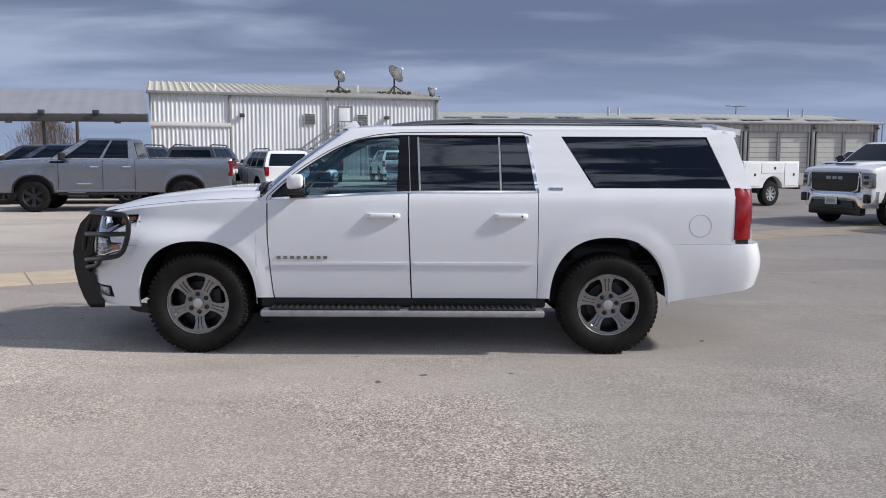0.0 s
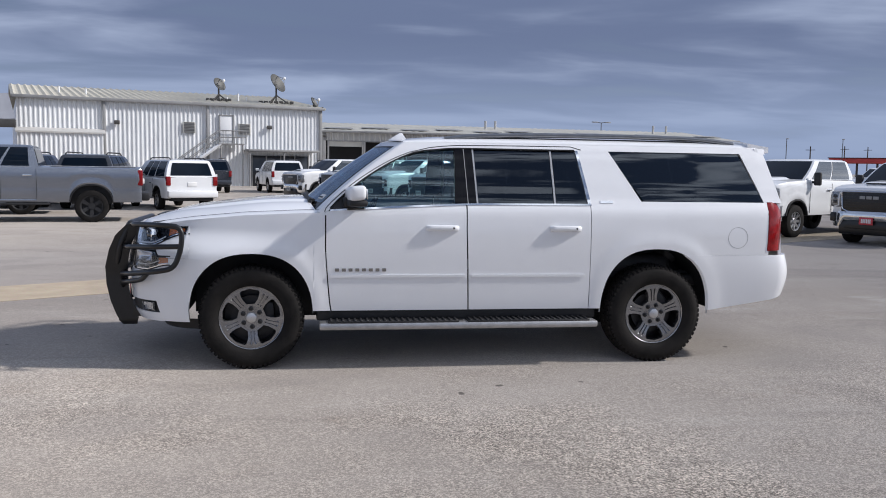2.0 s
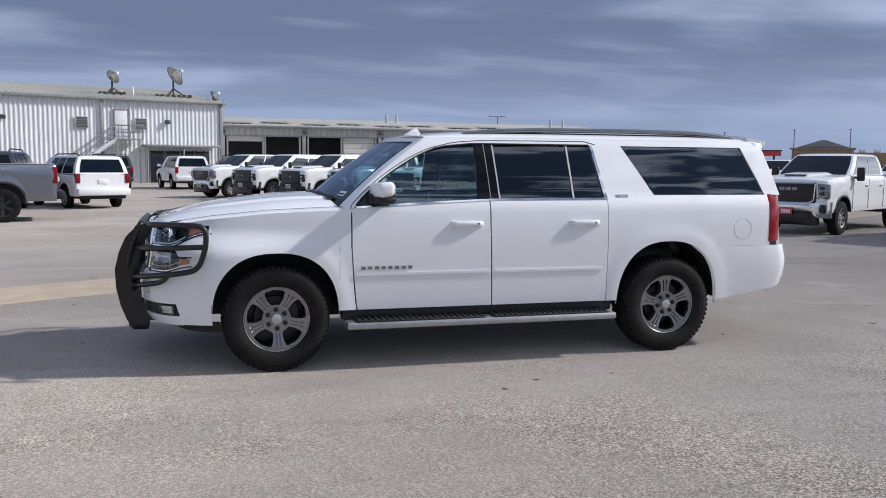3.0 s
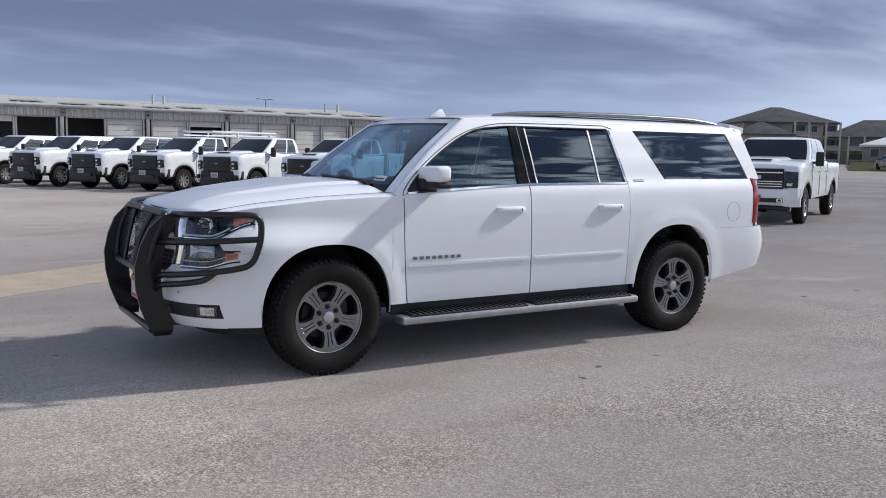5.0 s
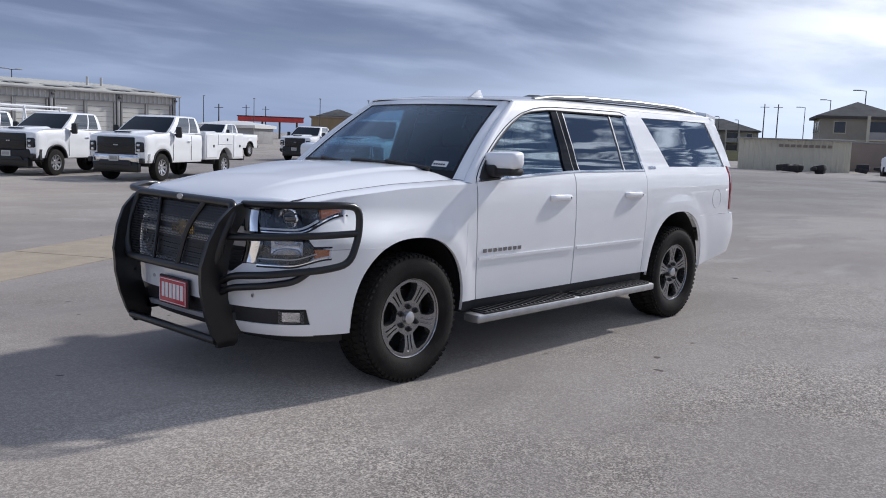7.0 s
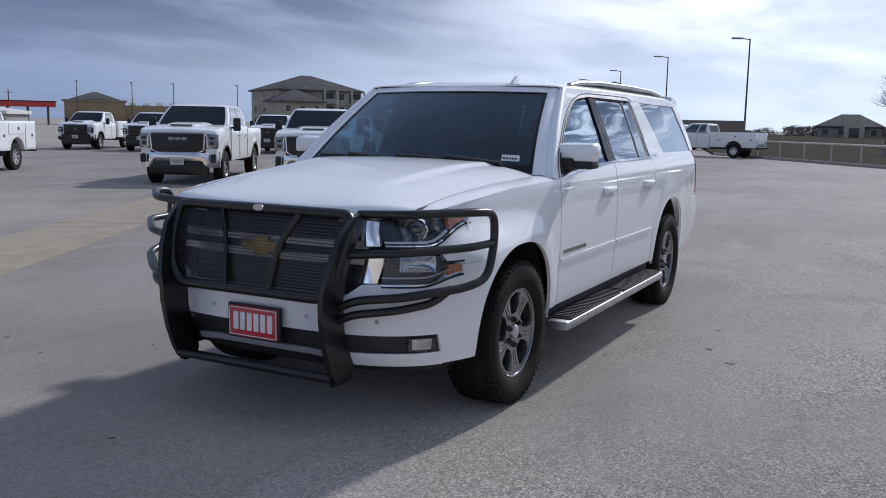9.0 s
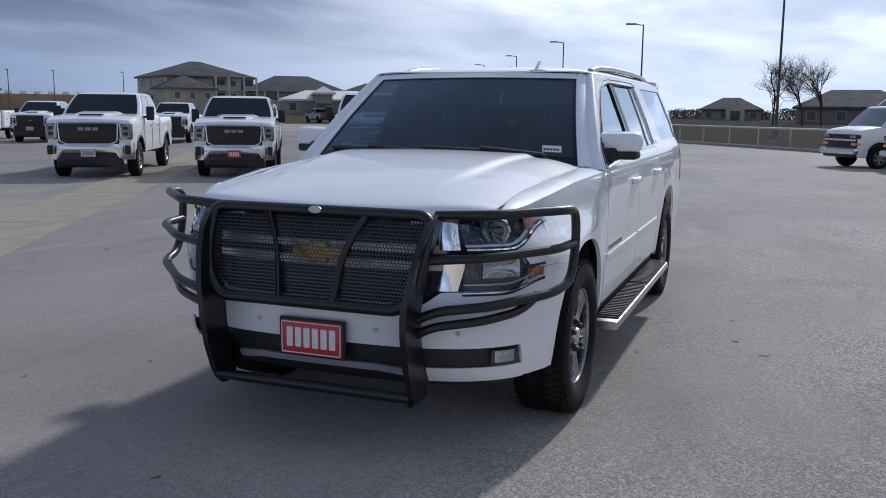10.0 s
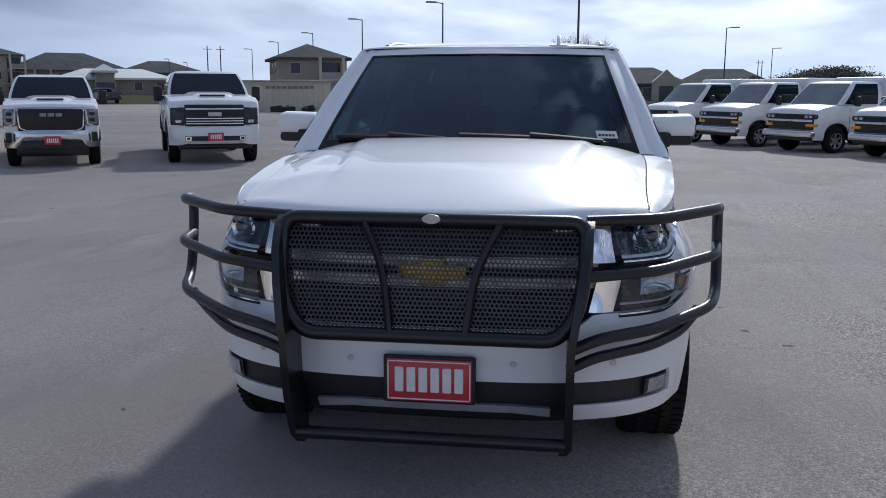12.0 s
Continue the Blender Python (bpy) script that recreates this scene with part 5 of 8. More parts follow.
def pickup(label, m, paint=None, style="steel", face="plain", rear="bed", cab_kind="crew", glass=None, group="", plate=True, sp=None, bumper=None, wheels=None, size=1.0):
    paint = paint or M_WHITE2
    glass = glass or M_DARKGLASS
    sp = dict(sp or PICKUP)
    if cab_kind == "extended":
        sp["cab"] = (-0.42, -2.45, -1.20, -2.35)
        sp["panes"] = ((0.17, 0.60), (0.65, 0.90))
        sp["top"] = [(-5.22, 1.40), (-2.52, 1.40), (-2.4, 1.43)] + sp["top"][3:]
    r = thing("pickup_truck", label, "pickup truck", m @ Matrix.Diagonal((0.945 * size, 0.90 * size, 0.945 * size, 1)), group)
    if rear == "service":
        body = dict(sp, rear=sp["cab"][1] - 0.05, axles=(0.0,), top=[p for p in sp["top"] if p[0] > sp["cab"][1]] + [(sp["cab"][1] - 0.05, 1.43)])
        part("body", body_loft(body), [paint, M_BLACK], r)
        arch_trims(r, body, 0.034)
        x0, x1 = sp["cab"][1] - 0.12, -5.35
        box_ = new("service_body")
        box_.parent = r
        for side in (1, -1):
            bm = bmesh.new()
            ax, R = -4.03, 0.52
            out = [(x0, 0.62), (ax + R, 0.62)] + [(ax + R * math.cos(w), 0.50 + R * math.sin(w)) for w in steps(8, 0.25, math.pi - 0.25)] + [(ax - R, 0.62), (x1, 0.62), (x1, 1.52), (x0, 1.52)]
            prism(bm, [(x, side * 1.06, z) for x, z in out], (0, 0, 0), (0, -side * 0.42, 0), 0.012)
            part("tool_box", bm, paint, box_)
            for xa, xb, za, zb in ((x0 - 0.05, ax + R + 0.14, 0.68, 1.46), (ax + R + 0.08, ax - R + 0.02, 1.12, 1.46), (ax - R - 0.04, x1 + 0.06, 0.68, 1.46)):
                bm = bmesh.new()
                box(bm, ((xa + xb) / 2, side * 1.068, (za + zb) / 2), (abs(xa - xb) - 0.03, 0.02, zb - za), 0.008, seg=1)
                d = part("locker_door", bm, paint, box_)
                bm = bmesh.new()
                box(bm, ((xa + xb) / 2 - 0.12, side * 1.084, (za + zb) / 2), (0.09, 0.02, 0.09), 0.01)
                part("latch", bm, M_BLACK, d)
        bm = bmesh.new()
        box(bm, ((x0 + x1) / 2, 0, 0.80), (abs(x1 - x0), 1.3, 0.12))
        part("load_floor", bm, M_STEEL, box_)
        bm = bmesh.new()
        box(bm, (x1 - 0.08, 0, 0.62), (0.18, 2.05, 0.14), 0.02)
        part("rear_bumper", bm, M_BLACK, r)
    else:
        part("body", body_loft(sp), [paint, M_BLACK], r)
        arch_trims(r, sp, 0.034)
        for side in (1, -1):
            bm = bmesh.new()
            box(bm, (sp["rear"] + 0.04, side * (sp["w"] * 0.90), 1.12), (0.14, 0.16, 0.44), 0.03)
            part("tail_lamp", bm, M_RED, r)
        bm = bmesh.new()
        box(bm, (sp["rear"] - 0.10, 0, 0.66), (0.22, 1.86, 0.20), 0.04)
        part("rear_bumper", bm, M_BUMPER if face != "work" else M_BLACK, r)
        # flat black sheet stands in for the dark inside of the open bed
        bm = bmesh.new()
        box(bm, (sp["rear"] + 1.15, 0, sp["top"][0][1] + 0.004), (2.0, 1.55, 0.03), 0.01)
        part("bed_shade_sheet", bm, M_BLACK, r)
    cabin(r, sp, paint, glass, M_SIDEGLASS)
    bm = bmesh.new()
    box(bm, (-2.1, 0, 0.62), (5.2, 1.1, 0.22), 0.03)
    for ax in (0.0, -4.03):
        box(bm, (ax, 0, 0.72), (0.98, 1.70, 0.56), 0.02)
    part("underbody", bm, M_BLACK, r)
    seams(r, [-0.62, -1.72] + ([-2.86] if cab_kind == "crew" else []), sp["w"], 0.62, 1.38, [-1.55, -2.62] if cab_kind == "crew" else [-1.55])
    mirror_pair(r, -0.72, 0.98, 1.50)
    # face
    xf = sp["front"]
    bm = bmesh.new()
    box(bm, (xf + 0.005, 0, 1.045), (0.07, 1.40 if face == "bold" else 1.30, 0.50 if face == "bold" else 0.46 if face in ("bold", "chrome") else 0.54), 0.03)
    gr_ = part("grille", bm, M_GRILLE, r)
    if face == "bold":
        for i in range(7):
            bm = bmesh.new()
            z = 0.86 + i * 0.058
            box(bm, (xf + 0.043, 0, z), (0.012, 1.28 if z > 0.9 else 1.06, 0.012), 0.003)
            part("grille_bar", bm, M_GRILLE, gr_)
        bm = bmesh.new()
        fr = rounded([(xf + 0.05, -0.69, 1.275), (xf + 0.05, 0.69, 1.275), (xf + 0.05, 0.66, 0.86), (xf + 0.05, 0.50, 0.80), (xf + 0.05, -0.50, 0.80), (xf + 0.05, -0.66, 0.86)], 0.05, 3, closed=True)
        tube(bm, fr, 0.017, 6, closed=True)
        part("grille_surround", bm, M_CHROME, gr_)
        for i in range(3):
            bm = bmesh.new()
            box(bm, (xf + 0.050, -0.165 + i * 0.165, 1.14), (0.02, 0.135, 0.075), 0.006)
            part("letter_bar", bm, M_TRIM, gr_)
    elif face == "chrome":
        for z, h, w, m_ in ((0.875, 0.024, 1.26, M_CHROME), (0.930, 0.024, 1.26, M_CHROME), (0.985, 0.024, 1.26, M_CHROME), (1.082, 0.080, 1.66, paint), (1.185, 0.030, 1.26, M_CHROME)):
            bm = bmesh.new()
            box(bm, (xf + 0.045, 0, z), (0.05, w, h), 0.008)
            for v in bm.verts:
                v.co.x -= 0.30 * max(0.0, abs(v.co.y) - 0.62)
            part("grille_bar", bm, m_, gr_)
        for side in (1, -1):
            bm = bmesh.new()
            box(bm, (xf + 0.062, side * 0.30, 1.082), (0.03, 0.30, 0.022), 0.005)
            part("grille_slot", bm, M_GRILLE, gr_)
        bm = bmesh.new()
        box(bm, (xf + 0.078, 0, 1.075), (0.02, 0.30, 0.085), 0.02)
        part("emblem", bm, M_DOORPALE, gr_)
    else:
        for z in (0.84, 0.91, 0.98, 1.05, 1.12):
            bm = bmesh.new()
            box(bm, (xf + 0.035, 0, z), (0.04, 1.24, 0.03), 0.006)
            part("grille_bar", bm, M_GRILLE, gr_)
        bm = bmesh.new()

        def brow(u, v):
            a = 2 * u - 1
            return Vector((xf + 0.05 - 0.22 * abs(a) ** 4, a * 0.945, lerp(1.165, 1.285, v)))
        sheet(bm, brow, steps(16), steps(1), back=(-0.08, 0, 0))
        bmesh.ops.recalc_face_normals(bm, faces=bm.faces)
        part("grille_brow", bm, M_GRILLE, gr_)
        bm = bmesh.new()

        def panel(u, v):
            a = 2 * u - 1
            return Vector((xf + 0.036 - 0.05 * abs(a) ** 4, a * (0.68 - 0.05 * (1 - v)), lerp(0.79, 1.18, v)))
        sheet(bm, panel, steps(16), steps(1), back=(-0.08, 0, 0))
        bmesh.ops.recalc_face_normals(bm, faces=bm.faces)
        part("face_panel", bm, M_GRILLE, gr_)
        bm = bmesh.new()
        box(bm, (xf + 0.058, 0.02, 1.08), (0.012, 0.16, 0.04), 0.006)
        part("emblem", bm, M_RIM, gr_)
    for side in (1, -1):
        hl = new("headlamp")
        hl.parent = r
        bm = bmesh.new()
        ly, lz, lsize = {"bold": (0.850, 1.085, (0.17, 0.30, 0.37)), "chrome": (0.80, 1.03, (0.16, 0.32, 0.38))}.get(face, (0.825, 1.03, (0.19, 0.25, 0.30)))
        box(bm, (xf - 0.03, side * ly, lz), lsize, 0.04, seg=2)
        for v in bm.verts:
            v.co.x -= max(0.0, abs(v.co.y) - 0.80) * 0.40
        part("lamp_body", bm, {"bold": M_LAMPGREY, "chrome": M_LAMP}.get(face, M_LAMPDARK), hl)
        if face == "bold":
            bm = bmesh.new()
            tube(bm, [(xf + 0.056, side * 0.72, 1.25), (xf + 0.056, side * 0.74, 1.20), (xf + 0.050, side * 0.76, 0.94), (xf + 0.030, side * 0.86, 0.92)], 0.016, 6)
            part("light_strip", bm, M_STICKER, hl)
        for z in {"bold": (1.03, 1.16), "chrome": (0.925,)}.get(face, (0.94, 1.09)):
            bm = bmesh.new()
            box(bm, (xf + 0.046 - (0.02 if face == "bold" else 0.0), side * (0.85 if face == "bold" else 0.79), z), (0.03, 0.13, 0.075), 0.016)
            part("lamp_lens", bm, M_LAMPDARK if face == "bold" else M_REFLECTOR, hl)
        if face != "chrome":
            bm = bmesh.new()
            box(bm, (xf - 0.005, side * 0.89, 0.665 if face == "bold" else 0.63), (0.16, 0.13, 0.21 if face == "bold" else 0.15), 0.025)
            part("fog_pocket", bm, M_GRILLE, r)
    bm = bmesh.new()
    box(bm, (xf - 0.01, 0, 0.80), (0.06, 1.5, 0.07), 0.02)
    part("grille_sill", bm, paint if face in ("bold", "chrome") else M_GRILLE, gr_)
    bm = bmesh.new()
    bmp = bumper or (M_BUMPER if face in ("bold", "chrome") else M_BLACK)

    def bfn(u, v):
        a = 2 * u - 1
        low = 0.59 if face in ("bold", "chrome") or bumper else 0.50
        if face == "bold":
            low = lerp(0.62, 0.44, ease((abs(a) - 0.58) / 0.16))
        if face == "chrome":
            low = lerp(0.45, 0.42, ease((abs(a) - 0.62) / 0.16))
        z = lerp(low, 0.80, v) + (0.03 if abs(a) > 0.75 else 0.0) * v
        return Vector((xf + 0.10 - 0.30 * abs(a) ** 4 + 0.025 * math.sin(math.pi * v), a * 1.005, z))
    sheet(bm, bfn, steps(36), steps(5), back=(-0.10, 0, 0))
    bmesh.ops.recalc_face_normals(bm, faces=bm.faces)
    part("front_bumper", bm, bmp, r)
    bm = bmesh.new()
    setback, wide, tall, mid = {"chrome": (0.10, 1.60, 0.12, 0.39), "bold": (0.08, 1.50, 0.34, 0.43)}.get(face, (0.03, 1.56, 0.30, 0.43))
    box(bm, (xf - setback, 0, mid), (0.22, wide, tall), 0.04)
    part("lower_valance", bm, M_GRILLE, r)
    if face == "chrome":
        def slot(y0, y1, z0, z1, out):
            b_ = bmesh.new()
            sheet(b_, lambda u, v: Vector((xf + 0.122 + out - 0.30 * abs(lerp(y0, y1, u) / 1.005) ** 4, lerp(y0, y1, u), lerp(z0, z1, v))), steps(14), steps(1), back=(-0.03, 0, 0))
            bmesh.ops.recalc_face_normals(b_, faces=b_.faces)
            return b_
        part("bumper_slot", slot(-0.66, 0.66, 0.515, 0.615, 0.006), M_GRILLE, r)
        part("skid_strip", slot(-0.62, 0.62, 0.455, 0.490, 0.008), M_STEEL, r)
        for side in (1, -1):
            fog = part("fog_lamp", slot(side * 0.53, side * 0.65, 0.525, 0.605, 0.012), M_CHROME, r)
            part("fog_lens", slot(side * 0.555, side * 0.625, 0.540, 0.590, 0.016), M_LAMPDARK, fog)
    bm = bmesh.new()
    o_ = [(-0.62, 0.495), (0.62, 0.495), (0.50, 0.63), (-0.50, 0.63)] if face != "bold" else [(-0.60, 0.40), (0.60, 0.40), (0.54, 0.60), (-0.54, 0.60)]
    prism(bm, [(xf + (0.0 if face == "bold" else 0.075), y, z) for y, z in o_], (0, 0, 0), (0.062, 0, 0), 0.012)
    if face == "chrome":
        bm.free()
    else:
        part("lower_intake", bm, M_GRILLE, r)
    # bonnet scoop
    bm = bmesh.new()
    hood = lin(*sp["top"])

    def bulge(u, v):
        a = 2 * v - 1
        x = lerp(-0.30, 0.74, u)
        w = lerp(0.58, 0.42, u)
        edge = 1 - max(0.0, abs(a) - 0.72) / 0.28
        lift = 0.062 * min(1.0, 5 * (1 - u)) * edge ** 0.6
        return Vector((x, a * w, hood(x) + 0.018 + lift))
    sheet(bm, bulge, steps(14), steps(12), back=(0, 0, -0.03))
    bmesh.ops.recalc_face_normals(bm, faces=bm.faces)
    sc = part("hood_scoop", bm, paint, r)
    bm = bmesh.new()
    box(bm, (0.60, 0, hood(0.60) + 0.066), (0.10, 0.56, 0.026), 0.006)
    part("scoop_mouth", bm, M_BLACK, sc)
    if plate:
        bm = bmesh.new()
        pz = {"bold": 0.595, "chrome": 0.60}.get(face, 0.69)
        box(bm, (xf + 0.140, 0, pz), (0.015, 0.34, 0.17), 0.004)
        p_ = part("front_plate", bm, M_REDPLATE if plate is True else M_DOORPALE, r, "red dealer plate" if plate is True else "pale paper plate")
        for i in range(6):
            bm = bmesh.new()
            box(bm, (xf + 0.150, -0.105 + i * 0.042, pz), (0.006, 0.028, 0.095))
            part("letter_bar", bm, M_LETTER if plate is True else M_TRIM, p_)
    add_wheels(r, (0.0, -4.03), 0.87, wheels or style)
    return r


def ladder_rack(truck_pose, label):
    b = thing("ladder_rack", label, "ladder rack", truck_pose @ Matrix.Diagonal((0.945, 0.90, 0.945, 1)))
    for side in (1, -1):
        bm = bmesh.new()
        tube(bm, [(-1.7, side * 0.78, 2.24), (-5.5, side * 0.78, 2.24)], 0.035, 6)
        tube(bm, [(-1.7, side * 0.78, 2.10), (-5.5, side * 0.78, 2.10)], 0.03, 6)
        part("long_rail", bm, M_WHITE2, b)
        for x in (-3.1, -5.05):
            bm = bmesh.new()
            tube(bm, [(x, side * 0.95, 1.42), (x, side * 0.80, 2.24)], 0.035, 6)
            part("leg", bm, M_WHITE2, b)
    for x in (-1.75, -2.9, -4.2, -5.4):
        bm = bmesh.new()
        tube(bm, [(x, -0.78, 2.24), (x, 0.78, 2.24)], 0.03, 6)
        part("cross_rail", bm, M_WHITE2, b)


TH = 30.0
ROW = "white trucks parked in front of the garage"


def at_front(flx, fly, deg):
    """Pose from the ground point of the front left tyre and the heading."""
    f = Vector((-math.cos(radians(deg)), -math.sin(radians(deg)), 0))
    left = Vector((-f.y, f.x, 0))
    c = Vector((flx, fly, 0)) - left * 0.90
    return pose(c.x, c.y, 0, 0, 0, 180 + deg)


pickup("white crew pickup with black grille and chrome bumper", pose(9.98, 21.05, 0, 0, 0, 180 + TH), face="bold", group="white pickups facing the car", plate="pale", size=1.03)
pickup("white crew pickup with black grille and chrome bumper", pose(11.55, 18.30, 0, 0, 0, 180 + TH), face="bold", group="white pickups facing the car")
pickup("white crew pickup with chrome barred grille and painted bumper", pose(13.02, 15.38, 0, 0, 0, 180 + TH - 3), face="chrome", group="white pickups facing the car", bumper=M_WHITE2, size=1.06)
pickup("white service truck with tool lockers behind the cab", at_front(7.3, 26.55, TH), face="plain", rear="service", cab_kind="extended", group=ROW, plate="pale", bumper=M_BUMPER)
pickup("white work pickup with dark grille and bumper", at_front(5.6, 29.7, TH), face="work", cab_kind="extended", group=ROW, plate="pale")
pickup("white work pickup with dark grille under a ladder rack", at_front(3.9, 32.3, TH), face="plain", cab_kind="extended", group=ROW, plate="pale")
ladder_rack(at_front(3.9, 32.3, TH), "white pipe ladder rack over the pickup")
pickup("white work pickup with dark grille and bumper", at_front(2.3, 34.6, TH), face="work", group=ROW, plate="pale")
pickup("white work pickup with dark grille and bumper", at_front(0.6, 36.8, TH), face="work", group=ROW, plate="pale")
pickup("white pickup with chrome bumper", at_front(-1.0, 39.6, TH), face="bold", group=ROW, plate="pale")
# far rank
FAR = "trucks of the far rank"
pickup("white work pickup with dark grille", at_front(24.9, 41.5, TH), face="work", cab_kind="extended", rear="service", group=FAR, plate="pale")
pickup("white work pickup with dark grille", at_front(25.6, 37.8, TH), face="work", group=FAR, plate="pale")
pickup("white work pickup with dark grille", at_front(28.7, 32.6, TH), face="work", group=FAR, plate="pale")
pickup("white work pickup with dark grille", at_front(22.0, 46.5, TH), face="work", cab_kind="extended", group=FAR, plate="pale")
pickup("white work pickup with dark grille", at_front(31.5, 29.5, TH), face="plain", group=FAR, plate="pale")
# grey pickup
HALF = dict(PICKUP, cab=(-0.42, -2.55, -1.22, -2.42), panes=((0.14, 0.56), (0.60, 0.90)), R=0.405, w=1.0, front=0.95, rear=-4.93, sill=0.50, axles=(0.0, -3.745), belt=1.36, roof=1.87, wb=0.93, wt=0.75,
            top=[(-4.93, 1.36), (-2.66, 1.36), (-2.55, 1.37), (-0.55, 1.38), (-0.35, 1.37), (0.45, 1.325), (0.8, 1.28), (0.95, 1.17)])


def half_ton(label, m, paint):
    r = thing("pickup_truck", label, "pickup truck", m)
    sp = HALF
    part("body", body_loft(sp), [paint, M_BLACK], r)
    arch_trims(r, sp, 0.018)
    cabin(r, sp, paint, M_DARKGLASS)
    for side in (1, -1):
        bm = bmesh.new()
        box(bm, (sp["rear"] + 0.05, side * 0.90, 1.12), (0.16, 0.16, 0.40), 0.03)
        part("tail_lamp", bm, M_RED, r)
        bm = bmesh.new()
        box(bm, (0.80, side * 0.80, 1.0), (0.20, 0.30, 0.20), 0.04)
        part("headlamp", bm, M_LAMP, r)
    bm = bmesh.new()
    box(bm, (sp["rear"] - 0.08, 0, 0.64), (0.22, 1.86, 0.20), 0.04)
    part("rear_bumper", bm, M_BLACK, r)
    bm = bmesh.new()
    box(bm, (0.95, 0, 0.66), (0.2, 1.8, 0.24), 0.06)
    part("front_bumper", bm, M_BLACK, r)
    bm = bmesh.new()
    box(bm, (0.94, 0, 0.98), (0.08, 1.2, 0.36), 0.03)
    part("grille", bm, M_BLACK, r)
    # black sheet added on top in place of the open bed's shade
    bm = bmesh.new()
    box(bm, (-3.80, 0, 1.364), (2.0, 1.55, 0.03), 0.01)
    part("bed_shade_sheet", bm, M_BLACK, r)
    bm = bmesh.new()
    box(bm, (-1.9, 0, 0.58), (5.0, 1.1, 0.2), 0.03)
    for ax in (0.0, -3.745):
        box(bm, (ax, 0, 0.70), (0.96, 1.66, 0.5), 0.02)
    part("underbody", bm, M_BLACK, r)
    seams(r, [-0.62, -1.70, -2.50], 1.0, 0.56, 1.33, [-1.5, -2.3])
    for side in (1, -1):
        bm = bmesh.new()
        box(bm, (-1.7, side * 0.98, 0.46), (2.2, 0.08, 0.06), 0.02)
        part("side_step", bm, M_BLACK, r)
        bm = bmesh.new()
        box(bm, (-1.25, side * 1.012, 0.725), (0.36, 0.014, 0.030), 0.005)
        part("door_badge", bm, M_CHROME, r)
        bm = bmesh.new()
        box(bm, (-0.60, side * 0.992, 1.275), (0.34, 0.03, 0.05), 0.012)
        part("fender_vent", bm, M_GLOSSBLACK, r)
        bm = bmesh.new()
        box(bm, (-1.52, side * 0.985, 0.545), (1.95, 0.05, 0.07), 0.02)
        part("sill_trim", bm, paint, r)
        bm = bmesh.new()
        box(bm, (sp["rear"] - 0.02, side * 0.80, 1.02), (0.10, 0.07, 0.12), 0.02)
        part("reverse_lamp", bm, M_STICKER, r)
        bm = bmesh.new()
        box(bm, (-1.42, side * 0.945, 1.372), (1.85, 0.02, 0.018), 0.004)
        part("belt_trim", bm, M_CHROME, r)
    mirror_pair(r, -0.75, 0.97, 1.42, (0.14, 0.22, 0.20))
    add_wheels(r, (0.0, -3.745), 0.86, "dark")


half_ton("grey metallic double cab pickup with black wheels", pose(-11.35, 25.0, 0, 0, 0, 190) @ Matrix.Scale(1.07, 4), M_GREY)

SUV = dict(R=0.38, w=0.99, front=0.93, rear=-4.05, sill=0.45, axles=(0.0, -3.0), crown=0.03, belt=1.22, roof=1.84, wb=0.94, wt=0.74,
           top=[(-4.05, 1.20), (-0.5, 1.22), (-0.3, 1.18), (0.5, 1.10), (0.93, 0.95)], cab=(-0.38, -4.0, -1.15, -3.82), panes=((0.20, 0.38), (0.42, 0.62), (0.66, 0.93)))


